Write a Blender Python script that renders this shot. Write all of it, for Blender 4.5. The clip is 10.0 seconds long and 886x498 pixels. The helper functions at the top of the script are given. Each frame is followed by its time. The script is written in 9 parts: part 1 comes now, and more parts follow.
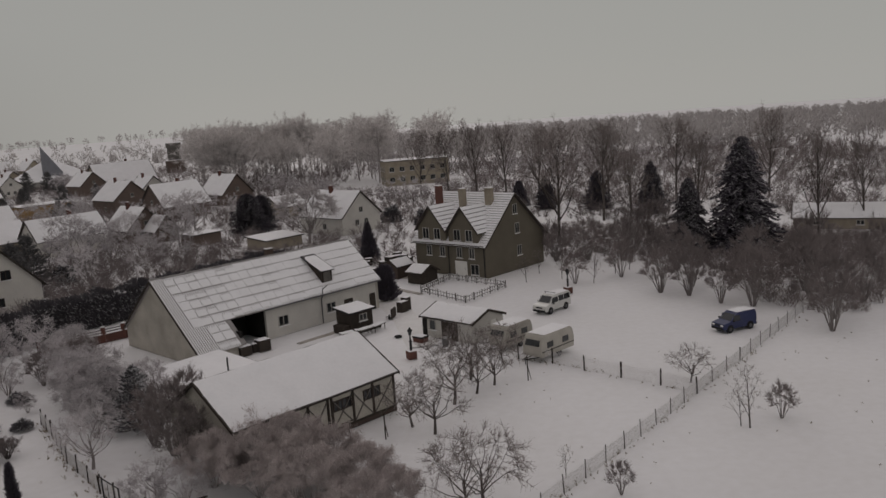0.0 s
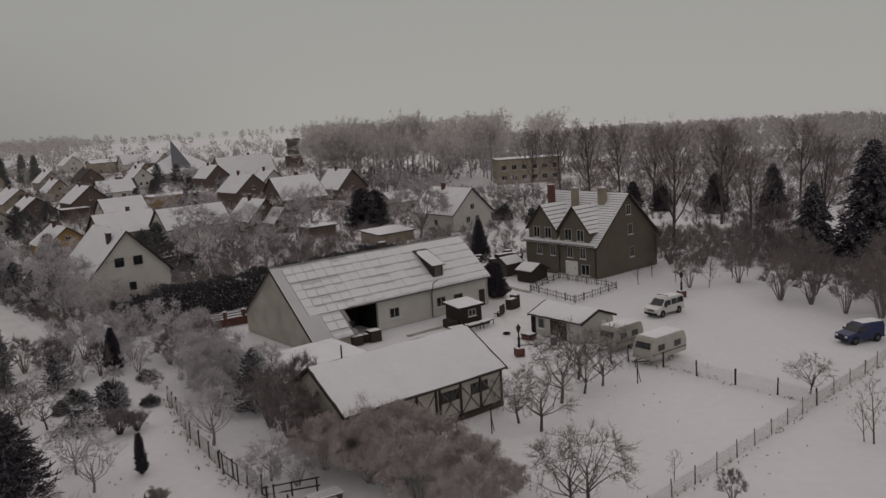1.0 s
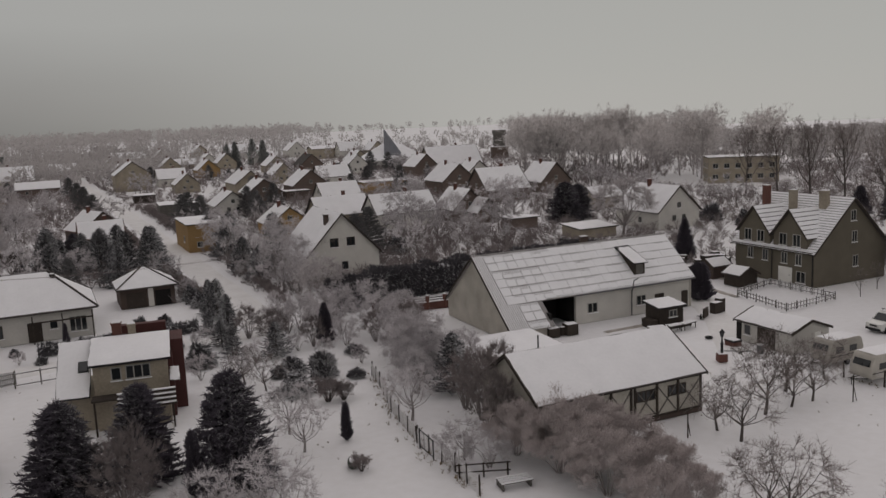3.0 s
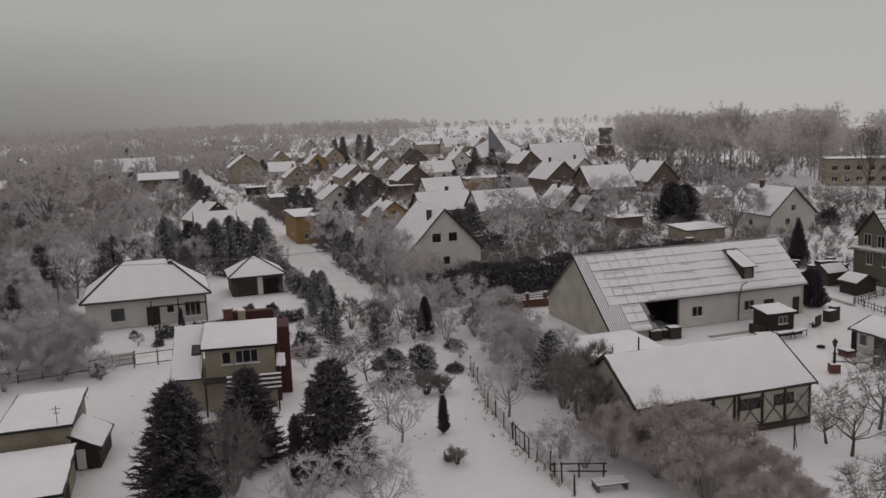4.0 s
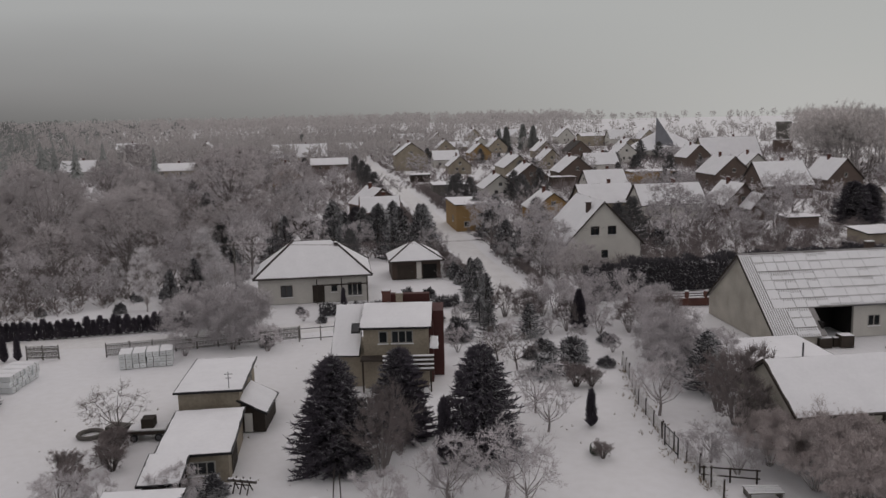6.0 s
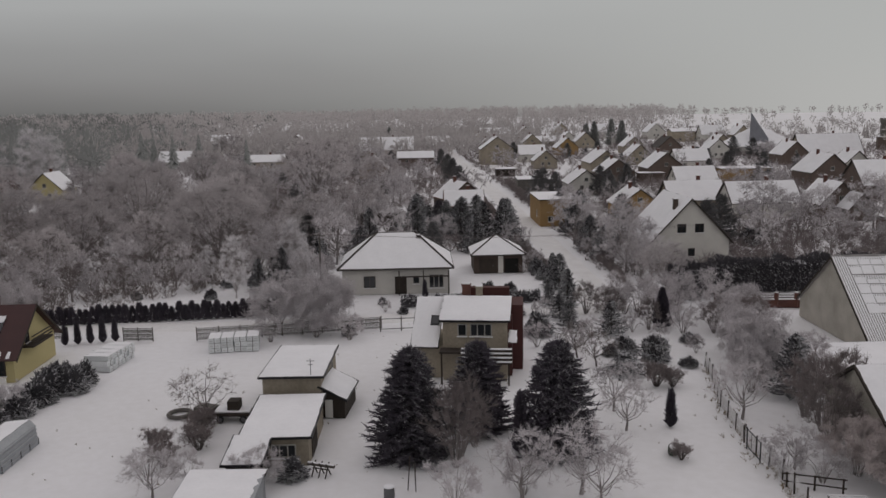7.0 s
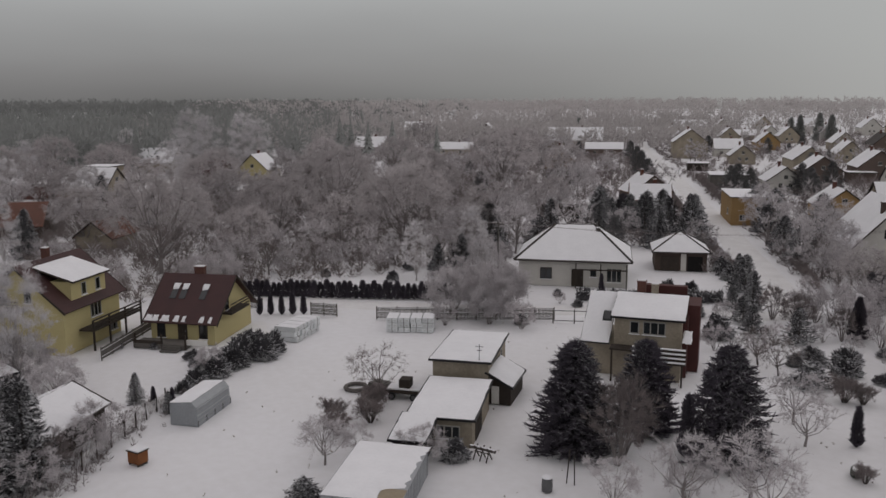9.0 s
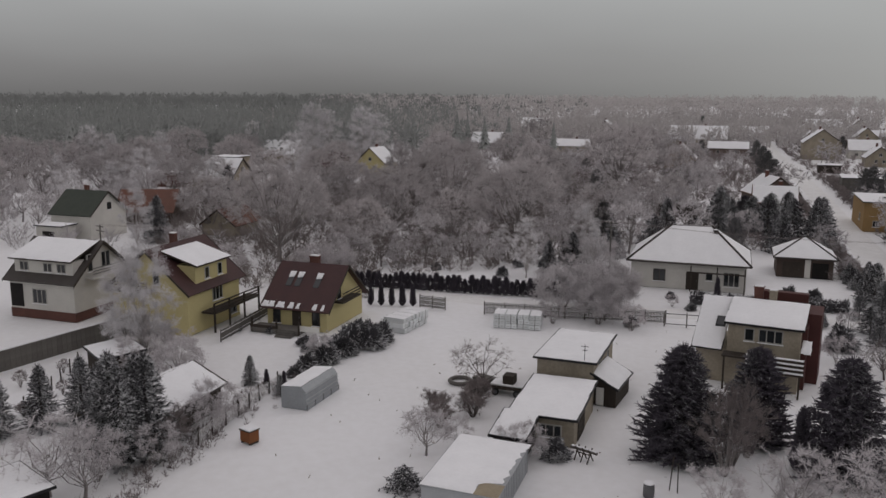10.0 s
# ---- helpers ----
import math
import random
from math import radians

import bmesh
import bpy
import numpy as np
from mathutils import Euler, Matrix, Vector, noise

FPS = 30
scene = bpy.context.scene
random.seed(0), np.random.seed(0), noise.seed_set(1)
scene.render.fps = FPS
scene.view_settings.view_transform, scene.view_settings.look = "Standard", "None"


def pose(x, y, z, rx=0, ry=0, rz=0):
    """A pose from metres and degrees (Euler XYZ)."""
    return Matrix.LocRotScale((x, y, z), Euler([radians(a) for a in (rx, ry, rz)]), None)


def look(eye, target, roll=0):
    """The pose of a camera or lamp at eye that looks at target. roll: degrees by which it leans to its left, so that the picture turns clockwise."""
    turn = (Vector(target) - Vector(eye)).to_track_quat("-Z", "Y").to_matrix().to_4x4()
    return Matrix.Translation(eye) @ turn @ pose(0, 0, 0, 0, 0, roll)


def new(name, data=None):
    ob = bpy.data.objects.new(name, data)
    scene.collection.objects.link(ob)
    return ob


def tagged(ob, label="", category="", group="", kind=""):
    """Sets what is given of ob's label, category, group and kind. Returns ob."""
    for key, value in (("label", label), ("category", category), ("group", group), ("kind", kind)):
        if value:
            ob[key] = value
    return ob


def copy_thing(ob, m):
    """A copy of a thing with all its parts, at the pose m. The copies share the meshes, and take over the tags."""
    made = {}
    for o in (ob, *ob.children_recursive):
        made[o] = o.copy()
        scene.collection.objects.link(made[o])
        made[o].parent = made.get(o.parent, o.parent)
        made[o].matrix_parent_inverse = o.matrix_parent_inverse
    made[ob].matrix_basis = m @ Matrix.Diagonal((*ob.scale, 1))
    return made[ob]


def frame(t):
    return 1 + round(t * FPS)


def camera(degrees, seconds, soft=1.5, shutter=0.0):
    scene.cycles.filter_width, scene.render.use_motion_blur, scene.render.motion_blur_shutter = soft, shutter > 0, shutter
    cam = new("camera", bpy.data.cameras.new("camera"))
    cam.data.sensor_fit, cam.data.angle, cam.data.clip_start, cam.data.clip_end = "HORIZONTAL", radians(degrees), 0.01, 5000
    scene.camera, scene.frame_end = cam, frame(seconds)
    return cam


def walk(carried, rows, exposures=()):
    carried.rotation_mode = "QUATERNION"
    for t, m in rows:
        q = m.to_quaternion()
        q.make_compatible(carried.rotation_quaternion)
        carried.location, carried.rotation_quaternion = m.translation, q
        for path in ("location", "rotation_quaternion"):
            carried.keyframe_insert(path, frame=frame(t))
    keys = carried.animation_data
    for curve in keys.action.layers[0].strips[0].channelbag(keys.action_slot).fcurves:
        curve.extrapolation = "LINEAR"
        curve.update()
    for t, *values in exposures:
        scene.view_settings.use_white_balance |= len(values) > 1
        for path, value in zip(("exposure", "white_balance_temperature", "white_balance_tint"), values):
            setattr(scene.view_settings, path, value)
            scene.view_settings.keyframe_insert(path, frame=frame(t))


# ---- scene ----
# ---------------------------------------------------------------- camera
cam = camera(55.5, 10.0, soft=1.5)
PATH = [
    (0.0, pose(-0.00, -0.00, 23.75, 80.29, 4.06, -4.19)),
    (0.5, pose(-0.13, -0.30, 23.70, 80.54, 3.84, -0.80)),
    (1.0, pose(-0.25, -0.51, 23.64, 80.71, 3.50, 3.41)),
    (1.5, pose(-0.33, -0.71, 23.62, 80.77, 3.17, 6.90)),
    (2.0, pose(-0.38, -0.94, 23.65, 80.80, 2.90, 10.41)),
    (2.5, pose(-0.39, -1.15, 23.67, 80.87, 2.70, 13.70)),
    (4.0, pose(-0.16, -1.68, 23.76, 80.99, 2.04, 24.32)),
    (4.5, pose(-0.09, -1.84, 23.80, 80.93, 1.79, 27.32)),
    (5.0, pose(0.04, -1.93, 23.81, 80.85, 1.56, 30.20)),
    (5.5, pose(0.25, -2.01, 23.77, 80.77, 1.44, 32.78)),
    (7.0, pose(0.91, -2.10, 23.79, 80.38, 1.06, 41.26)),
    (7.5, pose(1.16, -2.07, 23.85, 80.20, 0.84, 44.57)),
    (8.0, pose(1.42, -1.99, 23.91, 80.01, 0.69, 47.73)),
    (8.5, pose(1.66, -1.92, 23.95, 79.89, 0.55, 50.65)),
    (9.0, pose(1.84, -1.80, 23.98, 79.79, 0.29, 54.08)),
    (9.5, pose(2.05, -1.69, 24.00, 79.69, 0.11, 57.71)),
    (10.0, pose(2.22, -1.51, 24.03, 79.50, -0.20, 62.03)),
]
walk(cam, PATH, exposures=[(0.0, -1.03, 6750, 14), (1.5, -1.0, 6750, 14), (4.0, -0.7, 6650, 14), (7.0, -0.68, 6500, 14), (10.0, -0.66, 6480, 14)])

# ---------------------------------------------------------------- sky and light
world = bpy.data.worlds.new("overcast")
scene.world = world
world.use_nodes = True
wn, wl = world.node_tree.nodes, world.node_tree.links
wn.clear()


def wnode(kind, **kw):
    n = wn.new(kind)
    for k, v in kw.items():
        n.inputs[k].default_value = v
    return n


def wmath(op, a, b=None, clamp=False):
    n = wn.new("ShaderNodeMath")
    n.operation, n.use_clamp = op, clamp
    for i, q in enumerate((a, b)):
        if q is None:
            continue
        if isinstance(q, (int, float)):
            n.inputs[i].default_value = q
        else:
            wl.new(q, n.inputs[i])
    return n.outputs[0]


def wramp(fac, stops):
    n = wn.new("ShaderNodeValToRGB")
    el = n.color_ramp.elements
    while len(el) < len(stops):
        el.new(0.5)
    for e, (p, c) in zip(el, stops):
        e.position, e.color = p, (*c, 1)
    wl.new(fac, n.inputs[0])
    return n.outputs[0]


def wmix(fac, a, b):
    n = wn.new("ShaderNodeMix")
    n.data_type = "RGBA"
    wl.new(fac, n.inputs["Factor"])
    wl.new(a, n.inputs["A"])
    wl.new(b, n.inputs["B"])
    return n.outputs["Result"]


coord = wn.new("ShaderNodeTexCoord")
split = wn.new("ShaderNodeSeparateXYZ")
wl.new(coord.outputs["Generated"], split.inputs[0])
# the fog bank thickens smoothly from the open fields (north) to the forest (west)
side = wmath("MULTIPLY_ADD", split.outputs["X"], -0.62)
side.node.inputs[2].default_value = 0.18
ease = wn.new("ShaderNodeMapRange")
ease.interpolation_type = "SMOOTHSTEP"
wl.new(side, ease.inputs[0])
ease.inputs[1].default_value, ease.inputs[2].default_value = 0.28, 0.82
west = ease.outputs[0]
height = wmath("MULTIPLY_ADD", split.outputs["Z"], 1.0)
height.node.inputs[2].default_value = 0.10
cloud = wn.new("ShaderNodeTexNoise")
cloud.inputs["Scale"].default_value, cloud.inputs["Detail"].default_value = 2.2, 3.0
stretch = wn.new("ShaderNodeMapping")
stretch.inputs["Scale"].default_value = (1, 1, 4)
wl.new(coord.outputs["Generated"], stretch.inputs[0])
wl.new(stretch.outputs[0], cloud.inputs["Vector"])
wob = wmath("MULTIPLY_ADD", cloud.outputs["Fac"], 0.05)
wob.node.inputs[2].default_value = -0.025
height = wmath("ADD", height, wob)
clear_side = wramp(height, [(0.0, (0.74, 0.765, 0.735)), (0.09, (0.76, 0.785, 0.755)), (0.14, (0.735, 0.765, 0.735)),
                            (0.23, (0.71, 0.74, 0.71)), (0.45, (0.79, 0.80, 0.78)), (1.0, (1.045, 1.0, 1.0))])
dark_side = wramp(height, [(0.0, (0.19, 0.192, 0.185)), (0.085, (0.21, 0.213, 0.205)), (0.13, (0.36, 0.362, 0.355)),
                           (0.21, (0.64, 0.665, 0.65)), (0.45, (0.79, 0.80, 0.785)), (1.0, (1.045, 1.0, 1.0))])
grey = wmix(west, clear_side, dark_side)
sky = wn.new("ShaderNodeTexSky")
sky.sky_type, sky.sun_disc = "NISHITA", False
sky.sun_elevation, sky.sun_rotation = radians(35), radians(0)
back_sky, back_grey = wnode("ShaderNodeBackground", Strength=0.0015), wnode("ShaderNodeBackground", Strength=0.9)
wl.new(sky.outputs[0], back_sky.inputs[0])
wl.new(grey, back_grey.inputs[0])
both = wn.new("ShaderNodeAddShader")
wl.new(back_sky.outputs[0], both.inputs[0])
wl.new(back_grey.outputs[0], both.inputs[1])
wout = wn.new("ShaderNodeOutputWorld")
wl.new(both.outputs[0], wout.inputs[0])

sun = new("sun", bpy.data.lights.new("sun", "SUN"))
sun.data.energy, sun.data.angle, sun.data.color = 0.5, radians(25), (1.0, 0.97, 0.93)
sun.matrix_world = look((0, 0, 60), (4, -100, 20))


# ---------------------------------------------------------------- materials
def surface(name, base, alt, rough=0.85, scale=1.2, fine=18.0, bump=0.25, metal=0.0, vary=0.12, snow=0.0, gloss=0.3, snow_scale=5.0, snow_tone=0.79):
    """Two tones mixed by coarse and fine noise, fine relief, a little change from piece to piece; snow: how much lies on upward faces."""
    m = bpy.data.materials.new(name)
    m.use_nodes = True
    n, l = m.node_tree.nodes, m.node_tree.links
    p = n["Principled BSDF"]
    p.inputs["Roughness"].default_value, p.inputs["Metallic"].default_value = rough, metal
    p.inputs["Specular IOR Level"].default_value = gloss
    tc = n.new("ShaderNodeTexCoord")
    big, small = n.new("ShaderNodeTexNoise"), n.new("ShaderNodeTexNoise")
    for t, s in ((big, scale), (small, fine)):
        t.inputs["Scale"].default_value, t.inputs["Detail"].default_value = s, 5.0
        l.new(tc.outputs["Object"], t.inputs["Vector"])
    add = n.new("ShaderNodeMath")
    add.operation, add.use_clamp = "MULTIPLY_ADD", True
    l.new(small.outputs["Fac"], add.inputs[0])
    add.inputs[1].default_value = 1.1
    half = n.new("ShaderNodeMath")
    half.operation = "MULTIPLY_ADD"
    l.new(big.outputs["Fac"], half.inputs[0])
    half.inputs[1].default_value, half.inputs[2].default_value = 1.6, -0.85
    l.new(half.outputs[0], add.inputs[2])
    mix = n.new("ShaderNodeMix")
    mix.data_type = "RGBA"
    mix.inputs["A"].default_value, mix.inputs["B"].default_value = (*base, 1), (*alt, 1)
    l.new(add.outputs[0], mix.inputs["Factor"])
    info, hsv = n.new("ShaderNodeObjectInfo"), n.new("ShaderNodeHueSaturation")
    val = n.new("ShaderNodeMath")
    val.operation = "MULTIPLY_ADD"
    l.new(info.outputs["Random"], val.inputs[0])
    val.inputs[1].default_value, val.inputs[2].default_value = 2 * vary, 1 - vary
    l.new(val.outputs[0], hsv.inputs["Value"])
    l.new(mix.outputs["Result"], hsv.inputs["Color"])
    colour = hsv.outputs[0]
    if snow:
        geo, sep = n.new("ShaderNodeNewGeometry"), n.new("ShaderNodeSeparateXYZ")
        l.new(geo.outputs["Normal"], sep.inputs[0])
        patch = n.new("ShaderNodeTexNoise")
        patch.inputs["Scale"].default_value, patch.inputs["Detail"].default_value = snow_scale, 4.0
        l.new(tc.outputs["Object"], patch.inputs["Vector"])
        s = n.new("ShaderNodeMath")
        s.operation = "MULTIPLY_ADD"
        l.new(sep.outputs["Z"], s.inputs[0])
        s.inputs[1].default_value = 0.55
        l.new(patch.outputs["Fac"], s.inputs[2])
        edge = n.new("ShaderNodeMapRange")
        l.new(s.outputs[0], edge.inputs[0])
        edge.inputs[1].default_value, edge.inputs[2].default_value = 1.0 - snow * 0.75, 1.18 - snow * 0.75
        top = n.new("ShaderNodeMix")
        top.data_type = "RGBA"
        l.new(edge.outputs[0], top.inputs["Factor"])
        l.new(colour, top.inputs["A"])
        top.inputs["B"].default_value = (snow_tone, snow_tone, snow_tone * 1.02, 1)
        colour = top.outputs["Result"]
    l.new(colour, p.inputs["Base Color"])
    if bump:
        b = n.new("ShaderNodeBump")
        b.inputs["Strength"].default_value, b.inputs["Distance"].default_value = bump, 0.03
        l.new(small.outputs["Fac"], b.inputs["Height"])
        l.new(b.outputs[0], p.inputs["Normal"])
    return m


SNOW = surface("snow", (0.80, 0.80, 0.82), (0.70, 0.70, 0.72), 0.7, 0.25, 5.0, 0.35, vary=0.02)
SNOW_ROOF = surface("roof_snow", (0.83, 0.83, 0.85), (0.75, 0.75, 0.77), 0.7, 0.6, 4.0, 0.25, vary=0.03)
SNOW_PACKED = surface("packed_snow", (0.78, 0.775, 0.775), (0.64, 0.63, 0.625), 0.75, 0.4, 2.5, 0.5, vary=0.02)
PLASTER = surface("old_plaster", (0.57, 0.54, 0.48), (0.32, 0.30, 0.26), 0.9, 0.45, 9, 0.3)
PLASTER_WHITE = surface("white_plaster", (0.60, 0.58, 0.54), (0.46, 0.445, 0.42), 0.9, 0.4, 9, 0.2)
PLASTER_BROWN = surface("brown_plaster", (0.15, 0.132, 0.102), (0.112, 0.099, 0.078), 0.95, 0.5, 10, 0.3)
PLASTER_OCHRE = surface("ochre_plaster", (0.36, 0.235, 0.105), (0.29, 0.185, 0.085), 0.9, 0.6, 9, 0.2)
PLASTER_YELLOW = surface("yellow_plaster", (0.52, 0.45, 0.235), (0.45, 0.39, 0.20), 0.9, 0.4, 9, 0.2)
PLASTER_GREY = surface("grey_plaster", (0.37, 0.325, 0.26), (0.22, 0.188, 0.145), 0.95, 0.55, 5, 0.4)
FRAME = surface("aged_window_frame", (0.40, 0.39, 0.36), (0.30, 0.29, 0.27), 0.6, 1.0, 15, 0.1)
# the dark brick lightened for village houses, haze put into its colour
BROWN_BRICK = surface("haze_lightened_brown_brick", (0.145, 0.108, 0.092), (0.105, 0.082, 0.072), 0.95, 0.6, 9, 0.4)
DARK_WALL = surface("dark_brick_wall", (0.085, 0.062, 0.052), (0.06, 0.045, 0.04), 0.95, 0.6, 9, 0.4)
BRICK = surface("red_brick", (0.15, 0.068, 0.054), (0.09, 0.045, 0.038), 0.9, 1.0, 14, 0.5)
RED_CLAD = surface("dark_red_cladding", (0.085, 0.03, 0.028), (0.06, 0.022, 0.02), 0.7, 0.6, 12, 0.3)
TILE_RED = surface("maroon_roof_tiles", (0.072, 0.032, 0.031), (0.05, 0.025, 0.026), 0.6, 0.7, 12, 0.5)
TILE_ORANGE = surface("orange_roof_tiles", (0.19, 0.085, 0.06), (0.12, 0.065, 0.052), 0.7, 0.7, 12, 0.5)
TILE_DARK = surface("dark_roof_tiles", (0.07, 0.06, 0.055), (0.045, 0.04, 0.038), 0.7, 0.8, 14, 0.5)
# blue-grey slate of the far church, lightened in colour to imitate haze
SLATE = surface("haze_lightened_slate", (0.22, 0.225, 0.25), (0.17, 0.175, 0.195), 0.7, 0.8, 14, 0.3)
TILE_GREEN = surface("green_roof_sheet", (0.05, 0.06, 0.045), (0.035, 0.045, 0.035), 0.6, 0.8, 14, 0.3)
ETERNIT = surface("asbestos_cement_sheet", (0.33, 0.315, 0.31), (0.19, 0.18, 0.178), 0.9, 1.2, 12, 0.4)
TIMBER = surface("dark_timber", (0.055, 0.043, 0.035), (0.032, 0.026, 0.022), 0.85, 1.4, 22, 0.5)
TIMBER_GREY = surface("grey_boards", (0.15, 0.14, 0.13), (0.09, 0.083, 0.076), 0.9, 1.4, 22, 0.5)
BARE_BOARD = surface("bare_tan_board", (0.33, 0.28, 0.20), (0.24, 0.20, 0.145), 0.9, 1.0, 10, 0.3)
ORANGE_WOOD = surface("orange_stained_wood", (0.24, 0.09, 0.03), (0.16, 0.06, 0.025), 0.8, 1.4, 22, 0.4)
WHITE_PAINT = surface("white_paint", (0.74, 0.73, 0.70), (0.62, 0.61, 0.58), 0.5, 1.0, 15, 0.1)
CREAM_PAINT = surface("cream_caravan_panel", (0.47, 0.445, 0.40), (0.34, 0.32, 0.285), 0.5, 1.0, 12, 0.1)
CAR_WHITE = surface("white_car_paint", (0.62, 0.62, 0.60), (0.52, 0.52, 0.50), 0.3, 0.8, 8, 0.02, gloss=0.5)
CAR_BLUE = surface("dark_blue_car_paint", (0.022, 0.03, 0.10), (0.017, 0.024, 0.078), 0.28, 0.8, 8, 0.02, gloss=0.5)
METAL = surface("grey_metal", (0.16, 0.16, 0.165), (0.10, 0.10, 0.105), 0.5, 1.5, 20, 0.1, metal=0.6)
WHITE_FILM = surface("milky_plastic_film", (0.72, 0.74, 0.75), (0.60, 0.62, 0.63), 0.35, 1.5, 9, 0.3, gloss=0.4)
GREENHOUSE_FILM = surface("grey_plastic_film", (0.36, 0.38, 0.40), (0.27, 0.285, 0.30), 0.45, 0.9, 7, 0.25, gloss=0.4)
SHEET_METAL = surface("galvanised_sheet", (0.40, 0.415, 0.43), (0.30, 0.31, 0.325), 0.5, 0.8, 10, 0.1, metal=0.15)
DARK_METAL = surface("dark_metal", (0.03, 0.03, 0.032), (0.018, 0.018, 0.02), 0.5, 1.5, 20, 0.1, metal=0.4)
RUBBER = surface("tyre_rubber", (0.015, 0.015, 0.016), (0.025, 0.025, 0.026), 0.9, 3, 30, 0.2)
GLASS = surface("window_glass", (0.018, 0.02, 0.023), (0.028, 0.03, 0.033), 0.06, 0.8, 4, 0.0, gloss=0.6, vary=0.3)
# near black that paints the shade inside openings
PAINTED_SHADE = surface("painted_opening_shade", (0.012, 0.011, 0.011), (0.02, 0.018, 0.017), 0.95, 1.0, 8, 0.0)
BARK = surface("dark_bark", (0.062, 0.052, 0.047), (0.12, 0.105, 0.098), 0.95, 2.0, 18, 0.4, snow=0.1)
BARK_FROST = surface("rimed_bark", (0.15, 0.13, 0.125), (0.31, 0.285, 0.28), 0.95, 2.0, 18, 0.4, snow=0.25)
TWIG_RIME = surface("rimed_twigs", (0.62, 0.59, 0.605), (0.38, 0.352, 0.36), 0.95, 0.35, 6.0, 0.0, vary=0.16)
TWIG_BROWN = surface("brown_rimed_twigs", (0.285, 0.25, 0.246), (0.145, 0.122, 0.121), 0.95, 0.5, 6.0, 0.0, vary=0.16)
TWIG_CROWN = surface("grey_rimed_crown", (0.60, 0.565, 0.57), (0.38, 0.35, 0.352), 0.95, 0.3, 5.0, 0.0, vary=0.2)
TWIG_WHITE = surface("white_rimed_twigs", (0.74, 0.72, 0.735), (0.52, 0.50, 0.51), 0.95, 0.4, 6.0, 0.0, vary=0.1)
# rimed grove crowns, made lighter so the colour imitates haze
TWIG_GROVE = surface("haze_paled_rimed_crown", (0.70, 0.665, 0.655), (0.52, 0.49, 0.48), 0.95, 0.2, 4.0, 0.0, vary=0.12)
# white rime on the birch; on grove limbs the paleness also imitates haze
BARK_RIME_HAZE = surface("rime_and_haze_pale_bark", (0.30, 0.275, 0.27), (0.48, 0.45, 0.445), 0.95, 2.0, 18, 0.3)
TWIG_THICK = surface("warm_rimed_twigs", (0.60, 0.54, 0.53), (0.31, 0.268, 0.26), 0.95, 0.9, 7.0, 0.0, vary=0.1)
WIRE_RIME = surface("rimed_wire", (0.72, 0.71, 0.71), (0.58, 0.57, 0.57), 0.8, 0.8, 7.0, 0.0, vary=0.05)
# rimed twigs paled further: the haze over far woods is put into this colour
TWIG_HAZE = surface("haze_paled_rimed_twigs", (0.56, 0.53, 0.525), (0.40, 0.375, 0.37), 0.95, 0.2, 4.0, 0.0, vary=0.12)
TWIG_DARK = surface("dark_twigs", (0.17, 0.142, 0.136), (0.29, 0.26, 0.25), 0.95, 0.5, 6.0, 0.0, vary=0.16)
NEEDLE = surface("dark_needles", (0.052, 0.044, 0.058), (0.09, 0.08, 0.096), 0.9, 0.9, 8.0, 0.0, vary=0.2, snow=0.14, snow_tone=0.26)
HEDGE = surface("clipped_hedge_needles", (0.046, 0.042, 0.049), (0.08, 0.075, 0.082), 0.9, 0.9, 6.0, 0.0, vary=0.2, snow=0.2, snow_scale=2.0, snow_tone=0.34)
NEEDLE_SNOW = surface("snow_dusted_needles", (0.05, 0.048, 0.054), (0.09, 0.086, 0.092), 0.9, 0.9, 8.0, 0.0, vary=0.2, snow=0.4, snow_tone=0.5)
# greyer copy of the pine needles, imitating haze over the village
NEEDLE_GREY = surface("haze_greyed_needles", (0.105, 0.103, 0.105), (0.17, 0.166, 0.168), 0.95, 0.5, 5.0, 0.0, vary=0.2)
# needles greyed toward the sky tone; fog is painted into the base colour
NEEDLE_HAZE = surface("fog_grey_needles", (0.225, 0.232, 0.224), (0.30, 0.306, 0.298), 0.95, 0.05, 2.0, 0.0, vary=0.2)
DRY_GRASS = surface("dry_grass", (0.24, 0.19, 0.12), (0.15, 0.12, 0.085), 0.95, 1.0, 9.0, 0.0)


